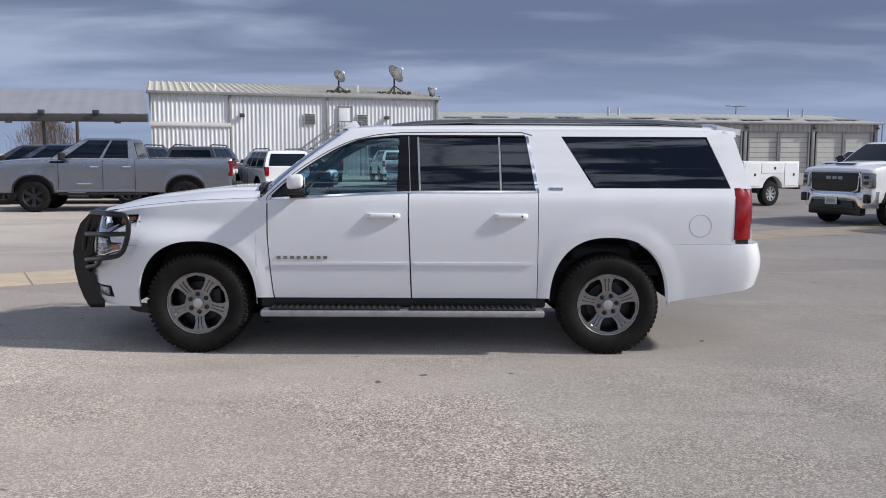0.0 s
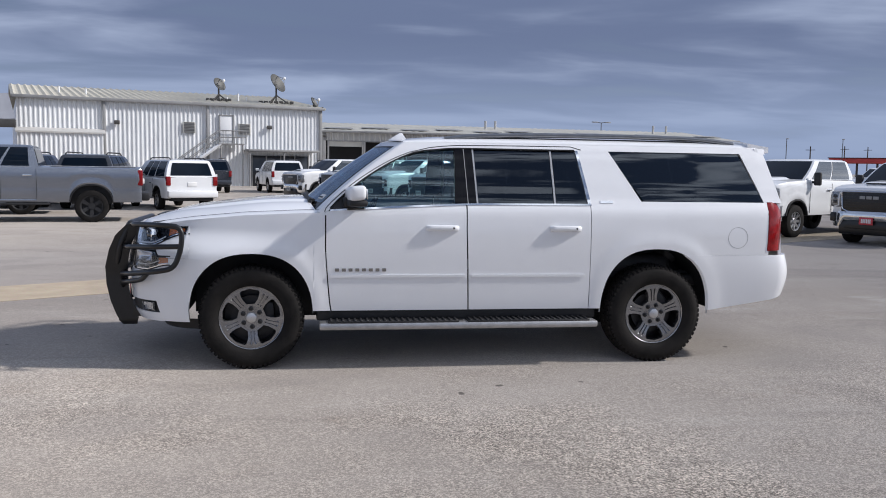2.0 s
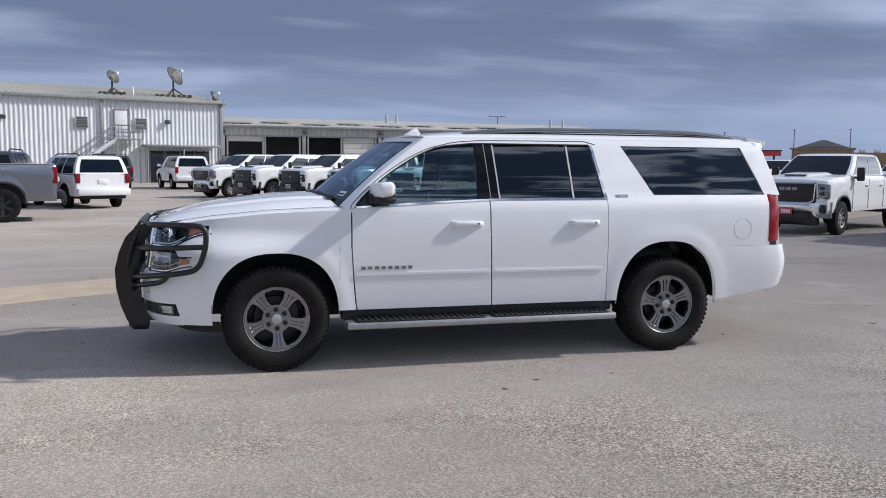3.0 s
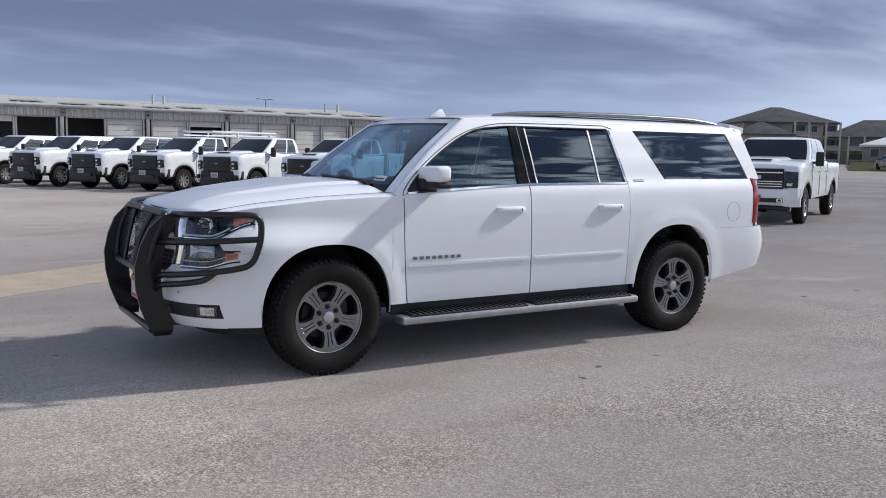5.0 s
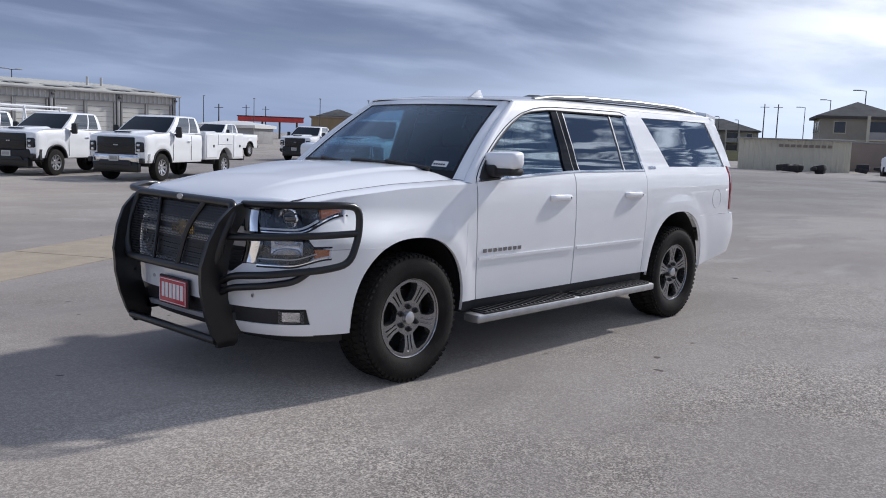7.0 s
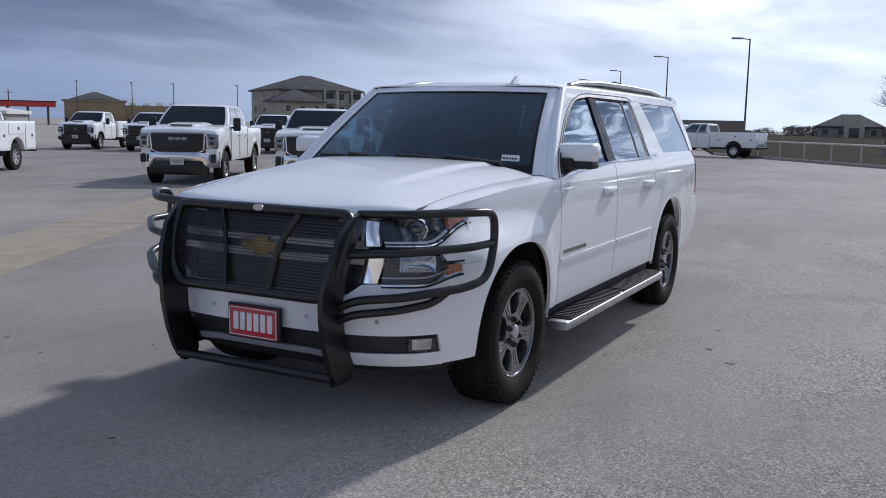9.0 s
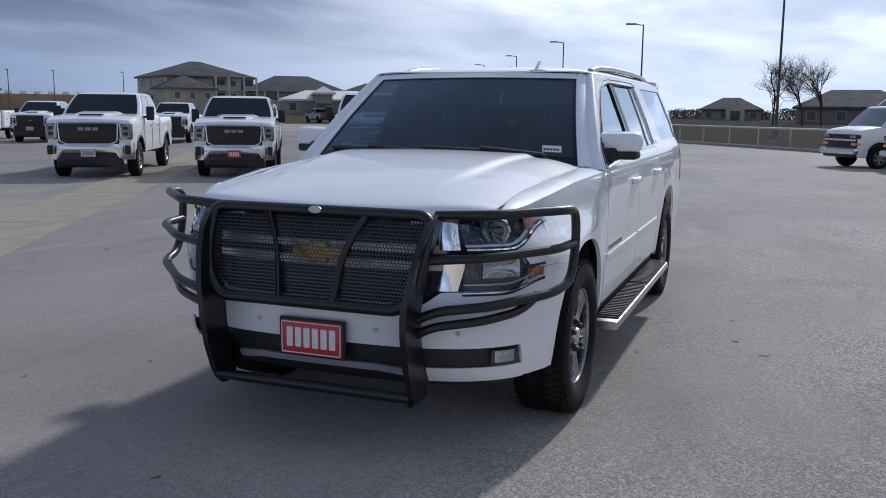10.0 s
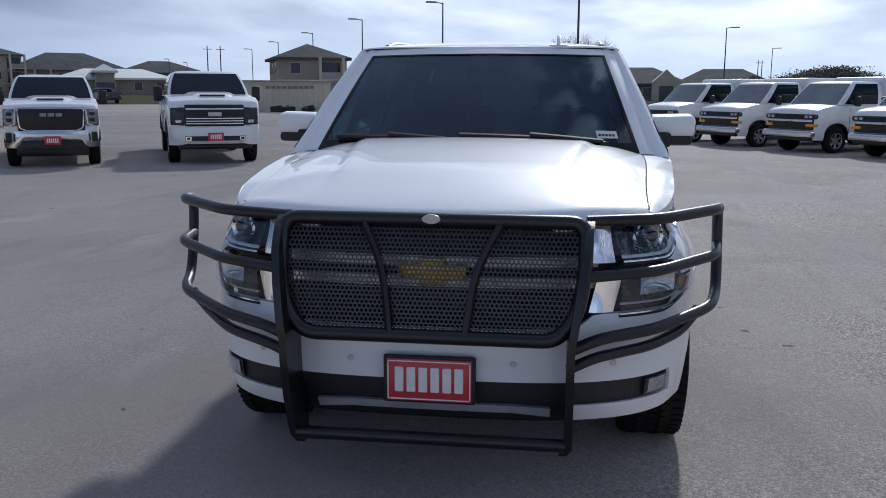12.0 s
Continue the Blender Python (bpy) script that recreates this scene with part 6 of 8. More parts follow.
def wagon(label, m, paint, rails=True, group="", low=False, category="car"):
    sp = SUV if not low else dict(SUV, R=0.34, w=0.91, front=0.9, rear=-3.65, sill=0.30, axles=(0.0, -2.75), belt=0.98, roof=1.45, wb=0.84, wt=0.60,
                                  top=[(-3.65, 0.98), (-0.6, 0.98), (-0.4, 0.95), (0.5, 0.82), (0.9, 0.66)], cab=(-0.35, -3.2, -1.2, -2.6), panes=((0.2, 0.48), (0.52, 0.8)))
    r = thing("estate_car" if not low else "sedan", label, category, m, group)
    part("body", body_loft(sp), [paint, M_BLACK], r)
    arch_trims(r, sp, 0.018)
    cabin(r, sp, paint, M_DARKGLASS)
    zl = 1.08 if not low else 0.80
    for side in (1, -1):
        bm = bmesh.new()
        box(bm, (sp["rear"] + 0.05, side * (sp["w"] - 0.11), zl), (0.18, 0.17, 0.34 if not low else 0.16), 0.03)
        part("tail_lamp", bm, M_RED, r)
        bm = bmesh.new()
        box(bm, (sp["front"] - 0.12, side * (sp["w"] - 0.20), zl - 0.2), (0.22, 0.28, 0.16), 0.04)
        part("headlamp", bm, M_LAMP, r)
    bm = bmesh.new()
    box(bm, (sp["rear"] - 0.07, 0, 0.60 if not low else 0.45), (0.24, sp["w"] * 1.9, 0.26), 0.06)
    part("rear_bumper", bm, paint, r)
    bm = bmesh.new()
    box(bm, (sp["rear"] - 0.01, 0, zl - 0.12), (0.03, 0.36, 0.16), 0.01)
    part("rear_plate", bm, M_STICKER, r)
    bm = bmesh.new()
    box(bm, (sp["front"], 0, zl - 0.22), (0.08, 0.9, 0.2), 0.03)
    part("grille", bm, M_BLACK, r)
    bm = bmesh.new()
    box(bm, (-1.5, 0, sp["R"] + 0.12), (4.0, 1.2, 0.2), 0.03)
    for ax in sp["axles"]:
        box(bm, (ax, 0, 0.55), (0.86, sp["w"] * 1.66, 0.4), 0.02)
    box(bm, (sp["rear"] + 0.1, 0, 0.42 if not low else 0.3), (0.3, 1.6, 0.14), 0.03)
    part("underbody", bm, M_BLACK, r)
    if rails:
        for side in (1, -1):
            bm = bmesh.new()
            tube(bm, rounded([(-1.3, side * 0.66, 1.86), (-1.5, side * 0.66, 1.93), (-3.5, side * 0.66, 1.93), (-3.7, side * 0.66, 1.86)], 0.1), 0.022, 6)
            part("roof_rail", bm, M_BLACK, r)
    mirror_pair(r, -0.6, sp["w"] - 0.05, sp["belt"] + 0.1, (0.12, 0.2, 0.16), paint)
    seams(r, [-0.62, -1.6, -2.55], sp["w"], sp["sill"] + 0.08, sp["belt"] - 0.05, [-1.45, -2.4])
    add_wheels(r, sp["axles"], sp["w"] - 0.12, "car")


# cars between the grey pickup and the white building; their tails face the open yard
wagon("white sport utility wagon with roof rails, tail on", pose(-7.15, 34.6, 0, 0, 0, 117) @ Matrix.Scale(0.93, 4), M_WHITE2)
wagon("white sport utility wagon parked by the porch", pose(-3.6, 55.6, 0, 0, 0, 104), M_WHITE2)
wagon("black sport utility wagon between parked cars", pose(-7.6, 54.0, 0, 0, 0, 104), M_DARKCAR)
wagon("black sport utility wagon with silver roof rails, tail on", pose(-8.9, 35.0, 0, 0, 0, 90), M_DARKCAR)
wagon("black sport utility wagon with silver roof rails, tail on", pose(-11.6, 36.0, 0, 0, 0, 90), M_DARKCAR)
half_ton("dark blue pickup parked beside the grey one", pose(-13.9, 28.4, 0, 0, 0, 190), M_BLUECAR)
half_ton("dark blue pickup parked beyond the grey one", pose(-16.2, 31.6, 0, 0, 0, 190), M_DARKCAR)
wagon("dark estate car near the porch", pose(-0.6, 56.0, 0, 0, 0, 104), M_DARKCAR)
wagon("white sedan behind the grey pickup", pose(-7.6, 45.5, 0, 0, 0, 96), M_WHITE2, low=True, rails=False)
wagon("white sedan parked under the shelter", pose(-21.5, 38.0, 0, 0, 0, 200), M_WHITE2, low=True, rails=False)
wagon("dark sedan parked under the shelter", pose(-18.5, 34.0, 0, 0, 0, 200), M_DARKCAR, low=True, rails=False)
half_ton("dark pickup parked by the clubhouse lawn", pose(97.0, 64.6, 0, 0, 0, 50), M_DARKCAR)


def van(label, m):
    """Cutaway van: cab with a taller white box body."""
    r = thing("box_van", label, "van", m @ Matrix.Diagonal((0.93, 0.91, 0.91, 1)), "white vans parked along the field")
    sp = dict(R=0.37, w=0.99, front=0.80, rear=-1.75, sill=0.38, axles=(0.0,), crown=0.03, belt=1.37, roof=2.02, wb=0.95, wt=0.80,
              top=[(-1.75, 1.38), (0.0, 1.37), (0.20, 1.35), (0.52, 1.30), (0.71, 1.245), (0.77, 1.21), (0.80, 1.16)], cab=(0.0, -1.70, -0.62, -1.68), panes=((0.13, 0.86),))
    part("body", body_loft(sp), [M_WHITE2, M_BLACK], r)
    cabin(r, sp, M_WHITE2, M_VANGLASS, M_DARKGLASS)
    bm = bmesh.new()
    box(bm, (-3.75, 0, 1.39), (4.1, 2.06, 1.60), 0.10, seg=3)
    part("box_body", bm, M_WHITE2, r)
    bm = bmesh.new()
    box(bm, (-3.3, 0, 0.55), (4.8, 1.5, 0.2), 0.03)
    box(bm, (0, 0, 0.60), (0.84, 1.66, 0.5), 0.02)
    part("underbody", bm, M_BLACK, r)
    bm = bmesh.new()
    box(bm, (0.78, 0, 0.89), (0.10, 1.78, 0.46), 0.04)
    g_ = part("grille", bm, M_GRILLE, r)
    bm = bmesh.new()
    box(bm, (0.835, 0, 0.93), (0.03, 1.74, 0.065), 0.01)
    part("grille_bar", bm, M_BUMPER, g_)
    for z in (0.74, 0.80, 0.86, 1.02, 1.07):
        bm = bmesh.new()
        box(bm, (0.832, 0, z), (0.02, 1.0, 0.014), 0.003)
        part("grille_slat", bm, M_BLACK, g_)
    bm = bmesh.new()
    box(bm, (0.86, 0, 0.555), (0.20, 1.94, 0.20), 0.05)
    part("front_bumper", bm, M_BUMPER, r)
    bm = bmesh.new()
    box(bm, (0.80, 0, 0.415), (0.16, 1.74, 0.12), 0.03)
    part("lower_valance", bm, M_GRILLE, r)
    bm = bmesh.new()
    box(bm, (0.858, 0, 0.93), (0.02, 0.20, 0.06), 0.012)
    part("emblem", bm, M_DOORPALE, g_)
    for side in (1, -1):
        bm = bmesh.new()
        box(bm, (0.75, side * 0.75, 1.045), (0.21, 0.42, 0.14), 0.035)
        hl = part("headlamp", bm, M_LAMP, r)
        for k in (0.66, 0.82):
            bm = bmesh.new()
            box(bm, (0.850, side * k, 1.045), (0.02, 0.11, 0.075), 0.012)
            part("lamp_lens", bm, M_REFLECTOR, hl)
        bm = bmesh.new()
        box(bm, (0.76, side * 0.80, 0.800), (0.20, 0.30, 0.085), 0.02)
        part("turn_lamp", bm, M_YELLOWLAMP, r)
    mirror_pair(r, -0.5, 1.0, 1.48, (0.12, 0.18, 0.28))
    seams(r, [-0.42, -1.55], 0.99, 0.52, 1.26, [-1.4])
    add_wheels(r, (0.0, -4.1), 0.86, "car")


for fx, fy in ((22.9, 3.6), (20.6, 2.1), (18.3, 0.65), (16.0, -0.9), (13.7, -2.4)):
    f = Vector((math.cos(radians(120)), math.sin(radians(120)), 0))
    left = Vector((-f.y, f.x, 0))
    c = Vector((fx, fy - 0.13, 0)) - left * 0.82
    van("white cutaway box van with amber front lamps", pose(c.x, c.y, 0, 0, 0, 120))

pickup("white service truck with tool lockers by the fence", pose(46.7, 17.8, 0, 0, 0, 80), rear="service", cab_kind="extended", face="work", plate=False)
pickup("white pickup beside the brown wall", pose(60.5, 21.8, 0, 0, 0, 150), face="work", cab_kind="extended", plate=False)

# ---- the white sport utility vehicle: x ahead, y to its left, z up, middle of the wheelbase at the origin ----
hero = thing("sport_utility_vehicle", "long white sport utility vehicle with black brush guard on the pavement", "car", pose(-0.32, 7.97, 0, 0, 0, 180))
AX, TYRE_R, HUB_Z = 1.651, 0.405, 0.395
side_prof = spline([0.30, 0.42, 0.60, 0.80, 0.95, 1.10, 1.20, 1.27, 1.32, 1.45, 1.60, 1.75, 1.80], [0.95, 0.972, 0.99, 1.003, 1.008, 1.006, 0.998, 0.982, 0.955, 0.905, 0.845, 0.782, 0.755])
NOSE0, NOSE1, NOSEL, NPOW = 1.75, 0.90, 1.40, 0.62
nose_dx = spline([0.30, 0.42, 0.55, 0.70, 0.80, 0.95, 1.12, 1.30], [-0.10, -0.01, 0.015, 0.02, 0.0, -0.01, -0.04, -0.2])
tail_w = lin((-3.0, 0.93), (-2.9, 0.955), (-2.6, 0.98), (-2.0, 0.995), (-1.0, 1.0), (1.2, 1.0), (2.2, 1.0))


def flare(x, z):
    """The raised lip round each wheel opening, with a soft crease at its outer edge."""
    f = 0.0
    for hx, rise in ((AX, 0.515), (-AX, 0.555)):
        d = ((abs(x - hx) / 0.475) ** 2.4 + (max(0.0, z - HUB_Z) / rise) ** 2.4) ** (1 / 2.4)
        k = min(1.0, max(0.0, (1.30 - d) / 0.22))
        f += 0.0095 * k * k * (3 - 2 * k)
    return f


def pinch(x, z):
    """How far the upper fenders draw in towards the nose."""
    return 0.095 * ease((z - 0.88) / 0.22) * ease((x - 0.95) / 1.3)


def S(s, z, side=1, out=0.0):
    """The body's skin: s runs back to front along the side and round the nose to its middle."""
    y = side_prof(z)
    if s <= NOSE0:
        return Vector((s, side * (y * tail_w(s) - pinch(s, z) + flare(s, z) + out), z))
    phi = math.pi / 2 * (1 - min((s - NOSE0) / NOSEL, 1.0))
    c, sn = max(math.cos(phi), 0.0) ** NPOW, max(math.sin(phi), 0.0) ** NPOW
    x = NOSE0 + NOSE1 * c + nose_dx(z) * c * c + out * c
    return Vector((x, side * (y - pinch(x, z) + out + flare(x, z)) * sn, z))


def s_at_x(x):
    if x <= NOSE0:
        return x
    return NOSE0 + NOSEL * (1 - math.acos(min(((x - NOSE0) / NOSE1) ** (1 / NPOW), 1.0)) / (math.pi / 2))


def s_at_y(y):
    return NOSE0 + NOSEL * (1 - math.asin(min(y ** (1 / NPOW), 1.0)) / (math.pi / 2))


def skin(bm, side, xl, xr, zb, zt, nu=16, nv=10, out=0.0, thick=0.022, us=None, vs=None, s_space=False, zmid=None, warp=None):
    """A body panel between the edges xl(v), xr(v) and the curves zb(x), zt(x)."""
    L_, R_ = (xl if callable(xl) else lambda v: xl), (xr if callable(xr) else lambda v: xr)
    B_, T_ = (zb if callable(zb) else lambda x: zb), (zt if callable(zt) else lambda x: zt)

    def fn(u, v):
        x = lerp(L_(v), R_(v), u)
        z = lerp(B_(x), T_(x), v)
        if zmid:
            z = lerp(B_(x), zmid, 2 * v) if v < 0.5 else lerp(zmid, T_(x), 2 * v - 1)
        if warp:
            x += warp(x, z)
        return S(x if s_space else s_at_x(x), z, side, out)

    def inward(p):
        w = Vector((0, -side * thick, 0))
        if p.x > 2.3:
            k = min((p.x - 2.3) / 0.25, 1.0)
            w = Vector((-thick * k, -side * thick * (1 - k), 0))
        return w
    sheet(bm, fn, us or steps(nu), vs or steps(nv), back=inward, flip=side > 0)
    bmesh.ops.recalc_face_normals(bm, faces=bm.faces)


def arch(hx, rise, r=0.475, low=0.40):
    def z(x):
        d = abs(x - hx) / r
        return low if d >= 1 else max(low, HUB_Z + rise * (1 - d ** 2.4) ** (1 / 2.4))
    return z


def cosine(n, a=0.0, b=1.0):
    return [a + (b - a) * (0.5 - 0.5 * math.cos(math.pi * i / n)) for i in range(n + 1)]


GAP = 0.0055
hood_top = lin((1.0, 1.235), (1.3, 1.225), (1.7, 1.205), (2.1, 1.165), (2.4, 1.12))
front_arch, rear_arch = arch(AX, 0.515), arch(-AX, 0.555)
belt = lambda x: 1.305 - 0.004 * (x + 1.0) - 0.042 * max(0.0, x + 0.15) ** 1.3
sill = 0.455


SU0, SL0 = 2.13, 2.27                              # where the upper and lower lamps end on the fender
def up_lo(s):
    return lerp(1.066, 0.966, ease((s - s_at_x(SU0)) / 0.40))


def up_hi(s):
    return 1.100 + 0.010 * (1 - ease((s - s_at_x(SU0)) / 0.3))


def low_lo(s):
    return lerp(0.828, 0.780, ease((s - s_at_x(SL0)) / 0.30))


def low_hi(s):
    return lerp(0.880, 0.942, ease((s - s_at_x(SL0) - 0.12) / 0.06))


shut = lambda z: lerp(1.040, 1.085, min(1.0, max(0.0, (z - sill) / 0.50)) ** 0.7)


HEADER = 0.57                                     # where the roof meets the windscreen


def ws(u, v, out=0.0):
    """Windscreen: u across, v up."""
    a = 2 * u - 1
    x = lerp(1.28 - 0.17 * a * a, HEADER - 0.12 * a * a, v) + 0.035 * math.sin(math.pi * v)
    hw = lerp(0.905, 0.715, v)
    z = lerp(1.285, 1.805, v) - lerp(0.02, 0.008, v) * a * a
    return Vector((x + out * 0.5, a * hw, z + out * 0.85))


def pillar_x(z):
    """Front edge of the pillar on the body's side, just behind the windscreen's edge."""
    return ws(1.0, (z - 1.265) / 0.52).x - 0.03


def hero_side(side):
    # front fender
    bm = bmesh.new()
    fz = lambda x: front_arch(x) if abs(x - AX) < 0.475 else (sill if x < AX else 0.87)
    fl, fr = 1.085, 2.30
    # stations packed where the arch is steep
    a0, a1 = (AX - 0.475 - fl) / (fr - fl), (AX + 0.475 - fl) / (fr - fl)
    us = sorted(set(steps(7, 0.0, a0 - 1e-4) + cosine(40, a0, a1)))
    us = [q / a1 for q in us]
    skin(bm, side, AX + 0.475, fr, 0.87, lambda x: up_lo(s_at_x(x)) - 0.012 if x > SU0 else hood_top(x), 6, 16)
    skin(bm, side, fl, AX + 0.475, fz, hood_top, us=us, vs=steps(20), zmid=0.965, warp=lambda x, z: (shut(z) - fl) * max(0.0, min(1.0, (AX - 0.476 - x) / (AX - 0.476 - fl))))
    fender = part("front_fender", bm, M_WHITE, hero)
    # doors
    def door(name, x0l, x0h, x1l, x1h, hx, wx0, wx1):
        bm = bmesh.new()
        ra = lambda v: lerp(x0l, x0h, min(1.0, v * 1.3))
        rb = (lambda v: shut(lerp(sill, 1.305, v)) - 2 * GAP) if name == "front_door" else (lambda v: lerp(x1l, x1h, min(1.0, v * 1.3)))
        if name == "rear_door":
            def ra(v):
                z = lerp(sill, 1.30, v)
                d = max(0.0, z - HUB_Z) / 0.555
                return max(x0h, -AX + 0.485 * (max(0.0, 1 - d ** 2.4)) ** (1 / 2.4) if d < 1 else x0h)
        skin(bm, side, ra, rb, sill, belt, 16, 26)
        d = part(name, bm, M_WHITE, hero)
        bm = bmesh.new()
        skin(bm, side, wx0, wx1, 0.722, 0.744, 12, 4, out=0.008, thick=0.012)
        part("side_moulding", bm, M_WHITE, d)
        # pull handle on two feet with a shallow cup behind
        bm = bmesh.new()
        hz = 1.115
        pts = [S(hx + 0.125, hz, side, 0.0), S(hx + 0.10, hz + 0.002, side, 0.020), S(hx, hz + 0.004, side, 0.025), S(hx - 0.10, hz + 0.002, side, 0.020), S(hx - 0.125, hz, side, 0.0)]
        tube(bm, rounded(pts, 0.04), 0.0225, 10, flat=0.7)
        part("door_handle", bm, M_WHITE, d)
        bm = bmesh.new()
        p = S(hx - 0.085, hz + 0.002, side, 0.030)
        cyl(bm, p, p + Vector((0, side * 0.006, 0)), 0.009, 12)
        part("handle_button", bm, M_BLACK, d)
        return d
    fd = door("front_door", -0.068 + GAP, -0.045 + GAP, 1.045, 1.085 - GAP, 0.155, -0.035, 1.045)
    rd = door("rear_door", -1.075, -1.075, -0.068 - GAP, -0.045 - GAP, -0.86, -1.03, -0.085)
    # rear quarter
    bm = bmesh.new()
    ql, qr = -2.655, -1.075 - GAP
    qz = lambda x: rear_arch(x) if abs(x + AX) < 0.475 else (sill if x > -AX else 0.90)
    a0, a1 = (-AX - 0.475 - ql) / (qr - ql), (-AX + 0.475 - ql) / (qr - ql)
    us = [(q - a0) / (1 - a0) for q in sorted(set(cosine(40, a0, a1 - 1e-4) + steps(5, a1 + 1e-4, 1.0)))]
    skin(bm, side, ql, -AX - 0.475, 0.90, 1.34, 9, 20, zmid=0.99)
    skin(bm, side, -AX - 0.475, qr, qz, lambda x: 1.34 + 0.0 * x if x < -1.3 else lerp(1.34, 1.305, (x + 1.3) / 0.23), us=us, vs=steps(24), zmid=0.99)
    q = part("rear_quarter", bm, M_WHITE, hero)
    bm = bmesh.new()
    ring = [S(-2.37 + 0.088 * math.cos(w), 1.045 + 0.088 * math.sin(w), side, 0.0) for w in (2 * math.pi * i / 36 for i in range(36))]
    tube(bm, ring, 0.0014, 6, closed=True)
    if side > 0:
        part("fuel_door_seam", bm, M_TRIM, q)
    else:
        bm.free()
    # rear bumper side and corner
    bm = bmesh.new()

    def bump(u, v):
        z = lerp(lerp(0.430, 0.565, min(1.0, u / 0.7)), 0.898, v)
        w = 0.5 * math.pi * min(1.0, max(0.0, (u - 0.45) / 0.4))
        x = lerp(-AX - 0.478 * max(0.0, 1 - (max(0.0, z - HUB_Z) / 0.555) ** 2.4) ** (1 / 2.4) - 0.004, -2.72, min(u / 0.45, 1.0)) if u < 0.45 else -2.72 - 0.19 * math.sin(w)
        y = (side_prof(z) + 0.0015 + 0.0025 * min(1.0, u / 0.3)) * tail_w(x) + flare(x, z) * lerp(1.0, 0.6, min(1.0, u / 0.4))
        if u >= 0.45:
            y = y - 0.26 * (1 - math.cos(w))
        if u > 0.85:
            y = lerp(y, 0.0, (u - 0.85) / 0.15)
            x -= 0.03 * (u - 0.85) / 0.15
        x -= 0.03 * math.sin(math.pi * v) if u > 0.3 else 0
        return Vector((x, side * (y + 0.012 * min(1.0, u / 0.4) * math.sin(math.pi * v)), z))
    sheet(bm, bump, steps(12, 0, 0.45)[:-1] + steps(10, 0.45, 0.85)[:-1] + steps(4, 0.85, 1), steps(10), back=(0.02, -side * 0.015, 0), flip=side < 0)
    bmesh.ops.recalc_face_normals(bm, faces=bm.faces)
    part("rear_bumper", bm, M_WHITE, hero)
    # tail lamp
    bm = bmesh.new()

    def tl(u, v):
        z = lerp(0.935, 1.345, v)
        w = 0.5 * math.pi * u
        x = -2.66 - 0.175 * math.sin(w) + 0.03 * (1.345 - z)
        return Vector((x, side * ((side_prof(z) + 0.006) * tail_w(x) - 0.15 * (1 - math.cos(w))), z))
    sheet(bm, tl, steps(8), steps(8), back=(0.05, -side * 0.03, 0), flip=side < 0)
    bmesh.ops.recalc_face_normals(bm, faces=bm.faces)
    part("tail_lamp", bm, M_RED, hero, "tall red tail lamp")
    # greenhouse: pillars and rails in white, the middle pillar black
    def zone(name, xl, xr, zb, zt, material, parent=hero, out=0.0, nu=8, nv=10, thick=0.03):
        bm = bmesh.new()
        skin(bm, side, xl, xr, zb, zt, nu, nv, out, thick)
        return part(name, bm, material, parent)
    W0 = lambda x: belt(x) + 0.010
    apil = lambda v: pillar_x(lerp(1.245, 1.80, v))
    curve = spline([1.20, 1.31, 1.40, 1.49, 1.575, 1.66, 1.708, 1.735, 1.752], [1.10, 1.00, 0.90, 0.785, 0.655, 0.50, 0.385, 0.26, 0.08])
    awin = lambda v: curve(lerp(1.265, 1.752, v))           # front edge of the door glass
    apin = lambda v: curve(min(1.752, lerp(1.245, 1.80, v)))
    # A pillar follows the windscreen's side edge
    zone("front_pillar", apin, apil, lambda x: 1.245, lambda x: 1.80, M_WHITE, nu=6, nv=40)
    zone("roof_side", -2.70, 0.084, lambda x: 1.752 + 0.0 * x, lambda x: 1.80, M_WHITE, nu=40, nv=3)
    zone("belt_strip", -1.07, 1.045, belt, lambda x: belt(x) + 0.014, M_CHROME, out=0.006, nu=30, nv=1, thick=0.02)
    zone("door_window", 0.045, lambda v: max(0.05, awin(v) - 0.008), W0, 1.752, M_DOORGLASS, fd, out=-0.012, nu=12, nv=24, thick=0.005)
    zone("middle_pillar", lambda v: lerp(-0.128, -0.108, v), lambda v: lerp(0.05, 0.035, v), W0, 1.752, M_GLOSSBLACK, nu=4, nv=10)
    zone("window_divider", lambda v: lerp(-0.142, -0.122, v), lambda v: lerp(-0.128, -0.108, v), W0, 1.752, M_STEEL, rd, out=-0.004, nu=1, nv=10, thick=0.02)
    zone("pillar_seam", lambda v: lerp(-0.061, -0.042, v), lambda v: lerp(-0.055, -0.036, v), W0, 1.752, M_TRIM, out=0.002, nu=1, nv=10, thick=0.004)
    zone("door_window", lambda v: lerp(-0.77, -0.76, v), lambda v: lerp(-0.142, -0.122, v), W0, 1.752, M_REARGLASS, rd, out=-0.012, nu=8, nv=10, thick=0.005)
    zone("window_divider", lambda v: lerp(-0.789, -0.779, v), lambda v: lerp(-0.774, -0.764, v), W0, 1.752, M_STEEL, rd, out=-0.004, nu=1, nv=10, thick=0.02)
    zone("corner_window", lambda v: lerp(-1.06, -0.985, v), lambda v: lerp(-0.795, -0.785, v), W0, 1.752, M_REARGLASS, rd, out=-0.012, nu=4, nv=10, thick=0.005)
    zone("rear_pillar", lambda v: lerp(-1.545, -1.275, v), lambda v: lerp(-1.085, -1.005, v), lambda x: 1.305, 1.752, M_WHITE, nu=6, nv=12)
    zone("window_trim", lambda v: lerp(-1.088, -1.008, v), lambda v: lerp(-1.06, -0.985, v), lambda x: 1.305, 1.752, M_CHROME, nu=1, nv=10, out=0.004)
